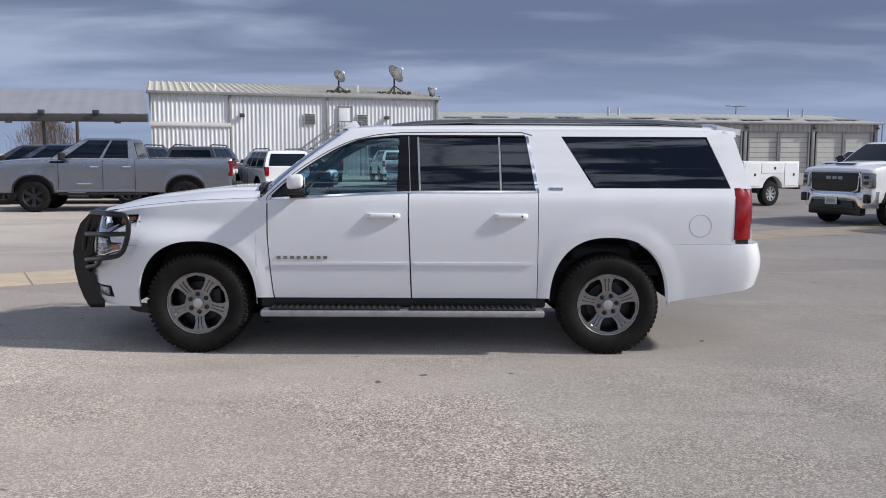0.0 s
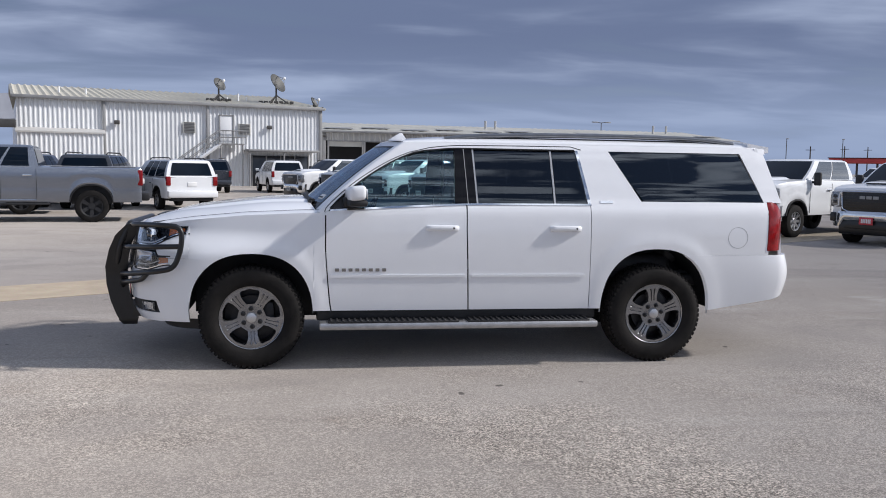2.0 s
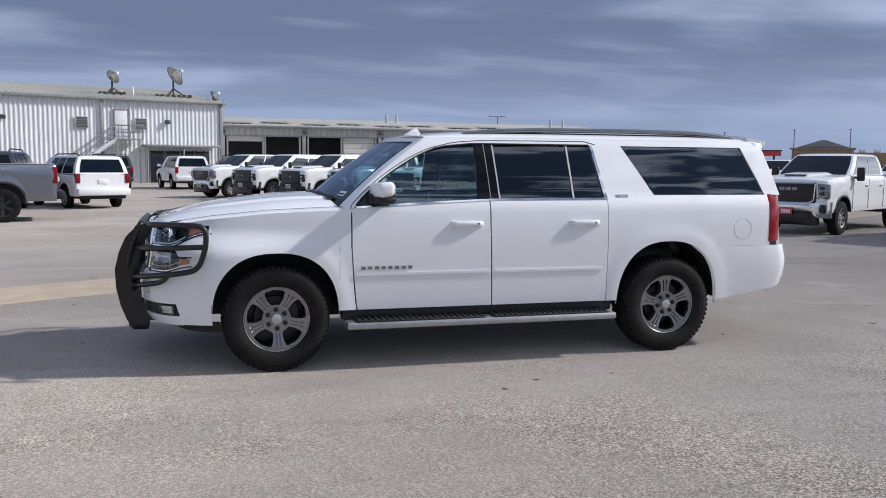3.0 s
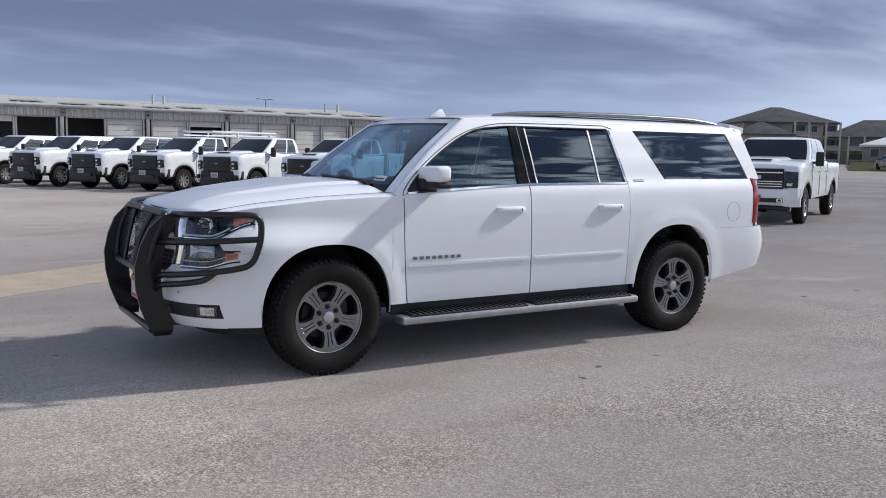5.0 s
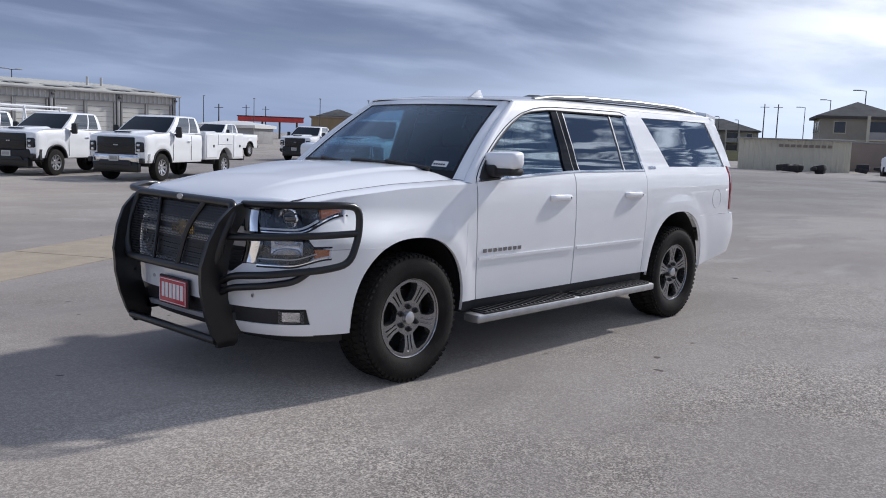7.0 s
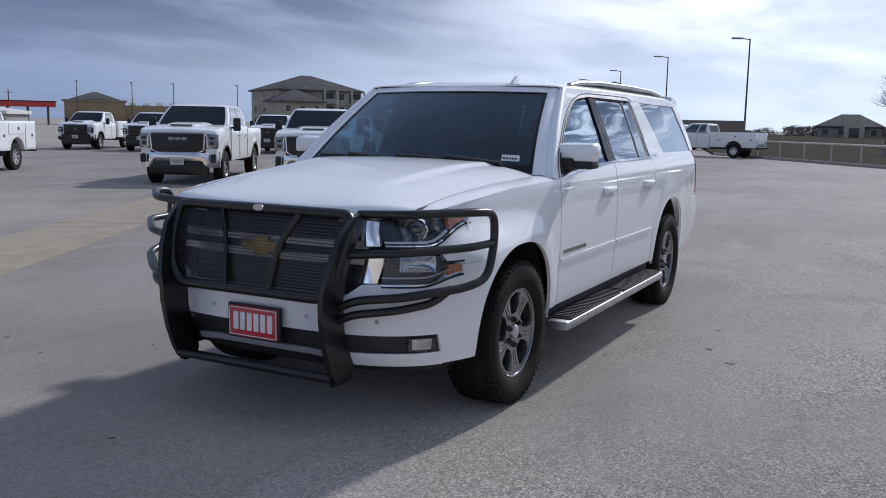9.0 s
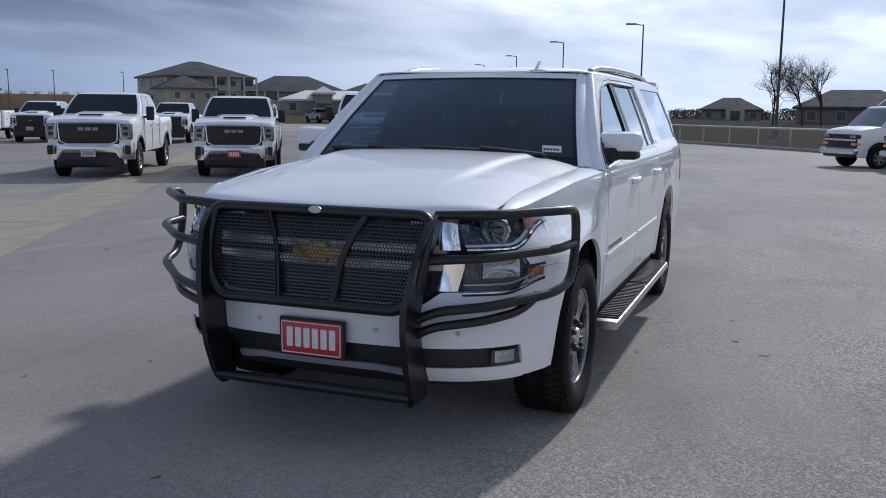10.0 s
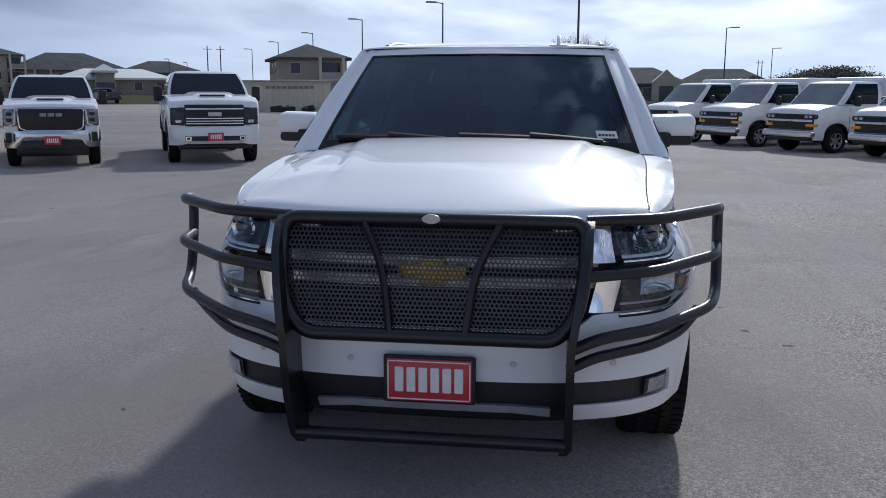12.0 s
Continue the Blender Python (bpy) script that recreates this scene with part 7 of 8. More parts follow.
    zone("quarter_window", lambda v: lerp(-2.625, -2.44, v), lambda v: lerp(-1.545, -1.275, v), lambda x: 1.34, 1.752, M_REARGLASS, out=-0.008, nu=14, nv=10, thick=0.005)
    zone("tail_pillar", lambda v: lerp(-2.79, -2.67, v), lambda v: lerp(-2.625, -2.44, v), lambda x: 1.34, 1.80, M_WHITE, nu=4, nv=12)
    zs = [lerp(1.268, 1.752, v ** 0.8) for v in steps(20)]
    bm = bmesh.new()
    tube(bm, [S(curve(z) + 0.004, z, side, 0.001) for z in zs] + [S(x, 1.755, side, 0.001) for x in (0.0, -0.3, -0.6, -0.98)], 0.0065, 6)
    part("weather_strip", bm, M_BLACK, hero)
    bm = bmesh.new()
    tube(bm, [S(1.087, 1.24, side, -0.001)] + [S(curve(z) + 0.034, z + 0.004, side, 0.0005) for z in zs if z < 1.726] + [S(0.24, 1.757, side, 0.0005), S(0.14, 1.770, side, 0.0005), S(0.0, 1.780, side, 0.0005), S(-0.5, 1.785, side, 0.0005), S(-0.95, 1.785, side, 0.0005), S(-1.04, 1.76, side, 0.0005)], 0.0035, 5)
    part("door_frame_seam", bm, M_BLACK, hero)
    # badge plate on the rear pillar
    bm = bmesh.new()
    skin(bm, side, -1.275, -1.165, 1.325, 1.345, 3, 1, out=0.006, thick=0.008)
    part("trim_badge", bm, M_CHROME, hero, "small bright trim badge")
    # plain bars where the model lettering stands
    for i in range(8):
        bm = bmesh.new()
        x = 1.005 - i * 0.053
        skin(bm, side, x - 0.031, x, 0.771, 0.795, 1, 1, out=0.007, thick=0.008)
        part("letter_bar", bm, M_RIM, fd)
    # mirror
    mir = new("side_mirror")
    mir.parent = hero
    bm = bmesh.new()
    box(bm, (0.85, side * 1.018, 1.385), (0.13, 0.25, 0.116), 0.034, seg=3)
    for v in bm.verts:
        v.co.x -= (abs(v.co.y) - 1.02) * 0.16
        v.co.z += (v.co.x - 0.86) * -0.12
    part("mirror_shell", bm, M_WHITE, mir)
    bm = bmesh.new()
    box(bm, (0.845, side * 1.010, 1.312), (0.145, 0.235, 0.052), 0.020)
    box(bm, (0.865, side * 0.925, 1.315), (0.15, 0.18, 0.080), 0.02)
    for v in bm.verts:
        v.co.x -= (abs(v.co.y) - 1.02) * 0.16
    part("mirror_base", bm, M_BLACK, mir)
    bm = bmesh.new()
    box(bm, (0.772, side * 1.008, 1.382), (0.006, 0.18, 0.080), 0.002)
    for v in bm.verts:
        v.co.x -= (abs(v.co.y) - 1.02) * 0.16
    part("mirror_glass", bm, M_CHROME, mir)
    # black corner at the foot of the front pillar
    zone("mirror_corner", lambda v: lerp(0.83, 0.86, v), lambda v: curve(lerp(1.262, 1.425, v)) - 0.004, W0, 1.425, M_BLACK, fd, out=-0.006, nu=3, nv=3, thick=0.012)
    # running board
    board = new("running_board")
    board.parent = hero
    bm = bmesh.new()
    box(bm, (0.0, side * 1.025, 0.345), (2.26, 0.14, 0.058), 0.018)
    part("board", bm, M_STEEL, board, "brushed metal running board")
    for x0, x1 in ((-1.06, -0.05), (0.02, 1.06)):
        bm = bmesh.new()
        box(bm, ((x0 + x1) / 2, side * 1.022, 0.379), (x1 - x0, 0.128, 0.012), 0.004)
        for k in range(22):
            x = lerp(x0, x1, (k + 0.5) / 22)
            box(bm, (x, side * 1.022, 0.388), (0.018, 0.126, 0.012), 0.003, seg=1)
        part("tread_pad", bm, M_BLACK, board)
    for x in (-0.8, 0.0, 0.8):
        bm = bmesh.new()
        box(bm, (x, side * 0.92, 0.352), (0.06, 0.22, 0.05), 0.01)
        part("board_bracket", bm, M_BLACK, board)
    # roof rail
    rail = new("roof_rail")
    rail.parent = hero
    bm = bmesh.new()
    ry = 0.665
    pts = [(0.10, side * ry, 1.832), (-0.12, side * ry, 1.860), (-0.6, side * ry, 1.878), (-1.4, side * ry, 1.883), (-2.05, side * (ry - 0.01), 1.876), (-2.30, side * (ry - 0.01), 1.857), (-2.45, side * (ry - 0.01), 1.835)]
    tube(bm, rounded(pts, 0.12), 0.020, 10, flat=1.1)
    part("rail_bar", bm, M_RAIL, rail)
    bm = bmesh.new()
    sheet(bm, lambda u, v: Vector((lerp(0.02, -2.35, u), side * (ry - 0.004), 1.82 + v * 0.035 * min(1, 9 * u * (1 - u)))), steps(20), [0, 1], back=(0, side * 0.012, 0))
    bmesh.ops.recalc_face_normals(bm, faces=bm.faces)
    part("rail_skirt", bm, M_BLACK, rail)
    # rocker and inner arch liners
    bm = bmesh.new()
    box(bm, (0.0, side * 0.90, 0.42), (2.3, 0.10, 0.10), 0.02)
    part("rocker", bm, M_BLACK, hero)
    for hx in (AX, -AX):
        bm = bmesh.new()

        def liner(u, v):
            w = math.pi * (0.98 - 0.96 * u) if True else 0
            r = 0.49
            rz = 0.56
            return Vector((hx + r * math.cos(w), side * lerp(0.945, 0.45, v), HUB_Z + 0.02 + rz * math.sin(w)))
        sheet(bm, liner, steps(24), [0, 1], back=lambda p: Vector((0, 0, 0.01)))
        bmesh.ops.recalc_face_normals(bm, faces=bm.faces)
        part("wheel_liner", bm, M_BLACK, hero)
        bm = bmesh.new()
        box(bm, (hx, side * 0.48, 0.66), (0.96, 0.02, 0.56), 0.0)
        part("inner_arch", bm, M_BLACK, hero)
    return fd


for sd in (1, -1):
    hero_side(sd)

# bonnet
def hood_w(x):
    return lerp(0.845, 0.772, ease((x - 1.2) / 1.25))


hood_mid = spline([1.05, 1.3, 1.5, 1.95, 2.25, 2.42, 2.52, 2.60], [1.332, 1.335, 1.328, 1.280, 1.236, 1.200, 1.168, 1.128])


def hood_z(x, y):
    c, a = hood_mid(x), abs(y)
    edge = hood_top(min(x, 2.4)) + 0.022
    cr = lerp(0.60, 0.44, min(1.0, max(0.0, (x - 1.15) / 1.3)))
    hw = hood_w(x)
    k = min(1.0, max(0.0, (hw - a) / (hw - cr)))
    k = math.sin(0.5 * math.pi * k)
    r = min(1.0, max(0.0, (cr + 0.03 - a) / 0.07))
    step = 0.018 * min(1.0, max(0.0, (2.45 - x) * 2.0))
    z = edge + (c - 0.028 - step - edge) * k + step * r * r * (3 - 2 * r) if c > edge else c
    return z + 0.028 * (1 - (a / hw) ** 2) * min(1.0, max(0.0, (2.5 - x) * 3))


bm = bmesh.new()


def hood_fn(u, v):
    a = lerp(-1, 1, v)
    y = a * 0.82
    for _ in range(3):
        xf = S(s_at_y(abs(y) / 0.995), 1.115).x - 0.022
        xb = 1.16 + 0.10 * (1 - (y / 0.85) ** 2)
        x = lerp(xb, xf, u)
        cr = lerp(0.60, 0.44, min(1.0, max(0.0, (x - 1.15) / 1.3)))
        y = math.copysign(lin((0, 0), (0.56, cr - 0.04), (0.70, cr + 0.03), (1, hood_w(x)))(abs(a)), a)
    z = hood_z(x, y)
    if u > 0.95:
        z -= 0.03 * ((u - 0.95) / 0.05) ** 2
    return Vector((x, y, z))


sheet(bm, hood_fn, steps(34, 0, 0.95) + steps(5, 0.95, 1)[1:], steps(64), back=(0, 0, -0.02))
bmesh.ops.recalc_face_normals(bm, faces=bm.faces)
part("hood", bm, M_WHITE, hero)
for side in (1, -1):
    bm = bmesh.new()
    tube(bm, [(x, side * (hood_w(x) + 0.003), hood_top(min(x, 2.4)) + 0.019) for x in steps(24, 1.17, 2.41)] + [(2.45, side * (hood_w(2.4) - 0.03), 1.118)], 0.0032, 5)
    part("hood_seam", bm, M_BLACK, hero)
# fender top ledges beside the bonnet
for side in (1, -1):
    bm = bmesh.new()

    def ledge(u, v):
        x = lerp(1.05, 2.40, u)
        p = S(s_at_x(x), hood_top(x), side)
        yi = min(hood_w(x) + 0.006, abs(p.y) - 0.004)
        z = p.z + 0.020 * math.sin(0.5 * math.pi * v) * min(1.0, (abs(p.y) - yi) / 0.06)
        return Vector((x, side * lerp(abs(p.y), yi, v), z))
    sheet(bm, ledge, steps(34), steps(6), back=(0, 0, -0.02), flip=side < 0)
    bmesh.ops.recalc_face_normals(bm, faces=bm.faces)
    part("fender_top", bm, M_WHITE, hero)
    # corner piece over the lamp, between the bonnet and the nose
    bm = bmesh.new()

    def corner(u, v):
        s_ = lerp(s_at_x(SU0 - 0.004), s_at_y(0.62), u)
        z = lerp(up_hi(s_) + 0.004, hood_top(min(2.4, S(s_, 1.11).x)) + 0.004, v)
        p = S(s_, z if s_ < s_at_x(2.38) else min(z, 1.122), side)
        return Vector((p.x, p.y, z))
    sheet(bm, corner, steps(22), steps(3), back=(-0.02, 0, 0), flip=side < 0)
    bmesh.ops.recalc_face_normals(bm, faces=bm.faces)
    part("lamp_brow", bm, M_WHITE, hero)

# cowl and wipers
bm = bmesh.new()
sheet(bm, lambda u, v: Vector((lerp(1.33 - 0.1 * (2 * u - 1) ** 2, 1.12 - 0.1 * (2 * u - 1) ** 2, v), lerp(-0.85, 0.85, u), 1.280 - 0.065 * (2 * u - 1) ** 2 + 0.012 * v)), steps(12), steps(3), back=(0, 0, -0.03))
bmesh.ops.recalc_face_normals(bm, faces=bm.faces)
part("cowl", bm, M_BLACK, hero)


bm = bmesh.new()
sheet(bm, lambda u, v: ws(lerp(0.035, 0.965, u), v * 0.95), steps(20), steps(14), back=(-0.004, 0, -0.004))
bmesh.ops.recalc_face_normals(bm, faces=bm.faces)
shield = part("windscreen", bm, M_WINDSCREEN, hero)
for side in (1, -1):
    bm = bmesh.new()

    def pface(u, v):
        p = ws(1.0 if side > 0 else 0.0, v, -0.004)
        z = p.z
        q = S(pillar_x(z), min(z, 1.80), side)
        r_ = p.lerp(q, u)
        return r_ + Vector((0.016 * math.sin(math.pi * u), side * 0.012 * math.sin(math.pi * u), 0.012 * math.sin(math.pi * u)))
    sheet(bm, pface, steps(5), steps(18, -0.06, 1.0), back=(-0.02, 0, -0.01))
    bmesh.ops.recalc_face_normals(bm, faces=bm.faces)
    part("pillar_face", bm, M_WHITE, hero)
bm = bmesh.new()
for pa, pb in ((0.040, 0.050), (0.950, 0.960)):
    sheet(bm, lambda u, v: ws(lerp(pa, pb, u), v * 0.935, 0.003), steps(2), steps(12), back=(-0.006, 0, -0.006))
sheet(bm, lambda u, v: ws(lerp(0.04, 0.96, u), lerp(0.922, 0.936, v), 0.003), steps(16), steps(1), back=(-0.006, 0, -0.006))
# bottom strip: black glass border that also stands in for the cowl's shadow
sheet(bm, lambda u, v: ws(lerp(0.04, 0.96, u), lerp(-0.02, 0.062, v), 0.003), steps(16), steps(1), back=(-0.006, 0, -0.006))
bmesh.ops.recalc_face_normals(bm, faces=bm.faces)
part("black_border", bm, M_GLOSSBLACK, shield)
bm = bmesh.new()
for pa, pb in ((0.0, 0.042), (0.958, 1.0)):
    sheet(bm, lambda u, v: ws(lerp(pa, pb, u), lerp(-0.03, 1.0, v), 0.006 * math.sin(math.pi * u)), steps(5), steps(14), back=(-0.02, 0, -0.01))
sheet(bm, lambda u, v: ws(lerp(0.042, 0.958, u), lerp(0.934, 1.0, v), 0.004), steps(16), steps(2), back=(-0.02, 0, -0.01))
bmesh.ops.recalc_face_normals(bm, faces=bm.faces)
part("windscreen_frame", bm, M_WHITE, hero)
bm = bmesh.new()
sheet(bm, lambda u, v: ws(lerp(0.852, 0.912, u), lerp(0.105, 0.170, v), 0.003), steps(2), steps(1), back=(-0.004, 0, -0.004))
bmesh.ops.recalc_face_normals(bm, faces=bm.faces)
part("sticker", bm, M_STICKER, shield, "white paper sticker")
for k in range(5):
    bm = bmesh.new()
    sheet(bm, lambda u, v: ws(lerp(0.857 + 0.010 * k, 0.864 + 0.010 * k, u), lerp(0.120, 0.138, v), 0.005), [0, 1], [0, 1], back=(-0.002, 0, -0.002))
    bmesh.ops.recalc_face_normals(bm, faces=bm.faces)
    part("sticker_bar", bm, M_BLACK, shield)
for a, b in (((0.86, 0.05), (0.46, 0.085)), ((0.42, 0.05), (0.09, 0.075))):
    bm = bmesh.new()
    tube(bm, [ws(lerp(a[0], b[0], t), lerp(a[1], b[1], t), 0.018) for t in steps(8)], 0.014, 6)
    tube(bm, [ws(lerp(a[0], b[0], t), lerp(a[1] - 0.03, lerp(a[1], b[1], 0.5), t / 0.5), 0.038) for t in steps(4, 0, 0.5)], 0.013, 6)
    tube(bm, [ws(a[0], a[1] - 0.06, 0.0), ws(a[0], a[1] - 0.03, 0.038)], 0.016, 6)
    part("wiper", bm, M_BLACK, hero)

# roof
roof_z = spline([-2.78, -2.4, -1.5, -0.6, 0.12, 0.42, 0.62], [1.838, 1.862, 1.880, 1.880, 1.862, 1.835, 1.803])
bm = bmesh.new()


def roof_fn(u, v):
    a = lerp(-1, 1, v)
    xf, xb = HEADER - 0.12 * a * a, -2.72 + 0.04 * a * a
    x = lerp(xb, xf, u)
    hw = side_prof(1.80) * tail_w(x)
    zc = roof_z(x)
    z = 1.80 + (zc - 1.80) * max(0.0, 1 - abs(a) ** 3.2) ** (1 / 2.0)
    return Vector((x, a * hw, z))


sheet(bm, roof_fn, steps(40), cosine(28), back=(0, 0, -0.008))
bmesh.ops.recalc_face_normals(bm, faces=bm.faces)
part("roof", bm, M_WHITE, hero)
bm = bmesh.new()
cyl(bm, (0.06, -0.0, 1.855), (0.06, 0.0, 1.872), 0.055, 20)
prism(bm, [(0.12, 0, 1.868), (0.03, 0, 1.955), (0.01, 0, 1.955), (-0.03, 0, 1.868)], (0, -0.011, 0), (0, 0.011, 0), 0.004)
for v in bm.verts:
    v.co = Vector(((v.co.x - 0.06) * 1.1 + 0.48, v.co.y + 0.41, 1.812 + (v.co.z - 1.855) * 0.72))
part("antenna", bm, M_WHITE, hero, "white shark fin aerial")
# tailgate, rear glass and spoiler
bm = bmesh.new()
sheet(bm, lambda u, v: Vector((lerp(-2.82, -2.78, v) - 0.04 * (1 - (2 * u - 1) ** 2), lerp(-0.90, 0.90, u), lerp(0.86, 1.36, v))), steps(12), steps(8), back=(0.03, 0, 0))
sheet(bm, lambda u, v: Vector((lerp(-2.78, -2.63, v) - 0.04 * (1 - (2 * u - 1) ** 2), lerp(-1, 1, u) * lerp(0.88, 0.745, v), lerp(1.36, 1.80, v))), steps(12), steps(8), back=(0.03, 0, 0))
bmesh.ops.recalc_face_normals(bm, faces=bm.faces)
gate = part("tailgate", bm, M_WHITE, hero)
bm = bmesh.new()
sheet(bm, lambda u, v: Vector((lerp(-2.79, -2.67, v) - 0.05 * (1 - (2 * u - 1) ** 2), lerp(-1, 1, u) * lerp(0.80, 0.68, v), lerp(1.39, 1.74, v))), steps(12), steps(8), back=(0.01, 0, 0))
bmesh.ops.recalc_face_normals(bm, faces=bm.faces)
part("rear_window", bm, M_PRIVACY, gate)
bm = bmesh.new()
sheet(bm, lambda u, v: Vector((lerp(-2.55, -2.745, v) - 0.04 * (1 - (2 * u - 1) ** 2), lerp(-0.735, 0.735, u), lerp(1.845, 1.815, v) + 0.03 * (1 - (2 * u - 1) ** 4) * (1 - v))), steps(14), steps(4), back=(0, 0, -0.05))
bmesh.ops.recalc_face_normals(bm, faces=bm.faces)
part("spoiler", bm, M_WHITE, hero)

# nose: bumper bands round the front, lamps, grille
S_END = NOSE0 + NOSEL
s_b0 = s_at_x(AX + 0.478)
for side in (1, -1):
    def band(name, s0, s1, z0, z1, material, parent=hero, out=0.0, n=30, nv=6, label="", thick=0.03):
        bm = bmesh.new()
        skin(bm, side, s0 if callable(s0) else (lambda v: s0), s1 if callable(s1) else (lambda v: s1), z0, z1, n, nv, out, thick, s_space=True)
        return part(name, bm, material, parent, label)
    edge = lambda v: s_b0
    arch_edge = lambda v: s_at_x(AX + 0.004 + 0.478 * max(0.0, 1 - ((lerp(0.530, 0.868, v) - HUB_Z) / 0.515) ** 2.4) ** (1 / 2.4))
    band("front_bumper", arch_edge, S_END, lambda s: 0.530, lambda s: 0.868 if s < s_at_y(0.93) else (lerp(0.868, 0.780, min(1, (s - s_at_y(0.93)) / 0.14)) if s < s_at_y(0.58) else lerp(0.780, 0.722, min(1, (s - s_at_y(0.58)) / 0.08))), M_WHITE, out=0.002, n=36, nv=12)
    band("bumper_band", lambda v: lerp(s_at_y(0.907), s_at_y(0.889), v), S_END, 0.432, 0.532, M_BLACK, out=-0.012)
    band("bumper_corner", edge, lambda v: lerp(s_at_y(0.909), s_at_y(0.891), v), 0.40, 0.532, M_WHITE, nv=5, n=12)
    band("bumper_lip", s_at_y(0.909), s_at_y(0.52), lambda s: 0.368 + 0.03 * 0, 0.437, M_WHITE, nv=5)
    band("bumper_lip", edge, s_at_y(0.909), 0.372, 0.402, M_WHITE, nv=3, n=12)
    band("skid_plate", s_at_y(0.52), S_END, 0.35, 0.44, M_BLACK, out=-0.03, label="black lower grille panel")
    band("skid_strip", s_at_y(0.44), S_END, lambda s: 0.408 - 0.03 * max(0.0, (s_at_y(0.30) - s) / 0.2), lambda s: 0.440 - 0.02 * max(0.0, (s_at_y(0.30) - s) / 0.2), M_SKID, out=0.012, nv=3, label="satin silver skid strip")
    band("lower_valance", edge, S_END, 0.29, 0.37, M_BLACK, out=-0.14)
    bm = bmesh.new()
    skin(bm, side, s_at_y(0.872), s_at_y(0.805), 0.457, 0.511, 6, 4, 0.004, 0.006, s_space=True)
    part("fog_reflector", bm, M_REFLECTOR, hero)
    fog = band("fog_lamp", s_at_y(0.882), s_at_y(0.792), 0.450, 0.516, M_LAMP, out=0.000, n=6, nv=3)
    band("fog_lens", s_at_y(0.884), s_at_y(0.789), 0.448, 0.518, M_LENS, fog, out=0.012, n=6, nv=3, thick=0.004)
    for yy in (0.30, 0.66):
        bm = bmesh.new()
        p = S(s_at_y(yy), 0.60, side, 0.002)
        cyl(bm, p, p + Vector((0.006, 0, 0)), 0.011, 14)
        part("parking_sensor", bm, M_STEEL, hero)
    # dark pocket with the two lamps, upper and lower, and painted panels between them
    band("lamp_pocket", s_at_x(2.12), s_at_y(0.545), lambda s: lerp(0.90, 0.765, min(1, max(0, (s - s_at_x(2.28)) / 0.3))), lambda s: 1.118, M_BLACK, out=-0.050, n=20, nv=6)
    lamp = new("headlamp")
    lamp.parent = hero
    su0, su1 = s_at_x(SU0), s_at_y(0.690)
    sl0, sl1 = s_at_x(SL0), s_at_y(0.665)
    band("upper_housing", su0, su1, up_lo, up_hi, M_LAMPDARK, lamp, out=-0.022, n=26, nv=5, thick=0.02)
    band("upper_lens", su0, su1, up_lo, up_hi, M_LENS, lamp, out=0.012, n=26, nv=5, thick=0.004)
    band("marker", su0 + 0.03, su0 + 0.17, lambda s: up_lo(s) + 0.010, lambda s: up_hi(s) - 0.014, M_AMBER, lamp, out=0.004, n=8, nv=2, thick=0.02)
    band("lower_housing", sl0, sl1, low_lo, low_hi, M_LAMPDARK, lamp, out=-0.034, n=22, nv=5, thick=0.012)
    band("lower_lens", sl0, sl1, low_lo, low_hi, M_LENS, lamp, out=0.012, n=22, nv=5, thick=0.004)
    band("marker", sl0 + 0.012, sl0 + 0.115, lambda s: low_lo(s) + 0.008, lambda s: low_hi(s) - 0.008, M_AMBER, lamp, out=0.004, n=6, nv=2, thick=0.02)
    band("painted_bar", s_at_x(2.295), sl0 + 0.24, lambda s: low_hi(s) + 0.008, lambda s: up_lo(s) - 0.014, M_WHITE, hero, out=0.001, n=20, nv=3)
    band("lamp_gasket", su0 - 0.01, su1, lambda s: up_lo(s) - 0.014, lambda s: up_lo(s) - 0.005, M_BLACK, lamp, out=0.004, n=22, nv=1, thick=0.012)
    band("lamp_gasket", sl0 - 0.008, sl1, lambda s: low_lo(s) - 0.016, lambda s: low_lo(s) - 0.006, M_BLACK, lamp, out=0.004, n=18, nv=1, thick=0.012)
    band("lamp_gasket", sl0 - 0.008, sl0 + 0.26, lambda s: low_hi(s), lambda s: low_hi(s) + 0.009, M_BLACK, lamp, out=0.003, n=18, nv=1, thick=0.012)
    for za, zb, lean in ((0.785, 0.93, 0.0), (0.962, 1.098, 0.02)):
        bm = bmesh.new()

        def wedge(u, v):
            y = lerp(0.575, 0.662, u) + lean + 0.03 * (v - 0.5)
            p = S(s_at_y(y), lerp(za, zb, v), side, -0.002 + 0.007 * math.sin(math.pi * u))
            return p
        sheet(bm, wedge, steps(6), steps(8), back=(-0.02, 0, 0), flip=side > 0)
        bmesh.ops.recalc_face_normals(bm, faces=bm.faces)
        part("chrome_strip", bm, M_CHROME, lamp)
    band("chrome_strip", su0 + 0.05, su1, lambda s: up_lo(s) - 0.004, lambda s: up_lo(s) + 0.002, M_CHROME, lamp, out=0.010, n=24, nv=1, thick=0.01)
    band("chrome_strip", sl0 + 0.01, sl1, lambda s: low_lo(s) - 0.005, lambda s: low_lo(s) + 0.001, M_CHROME, lamp, out=0.010, n=20, nv=1, thick=0.01)
    pr = S(s_at_y(0.835), 1.040, side, -0.010)
    bm = bmesh.new()
    lathe(bm, [(0.060, -0.03), (0.066, 0.012), (0.058, 0.019), (0.042, 0.004)], 8)
    bmesh.ops.transform(bm, matrix=Matrix.Translation(pr) @ pose(0, 0, 0, 0, 0, -90 + side * 26), verts=bm.verts)
    part("lamp_ring", bm, M_CHROME, lamp)
    bm = bmesh.new()
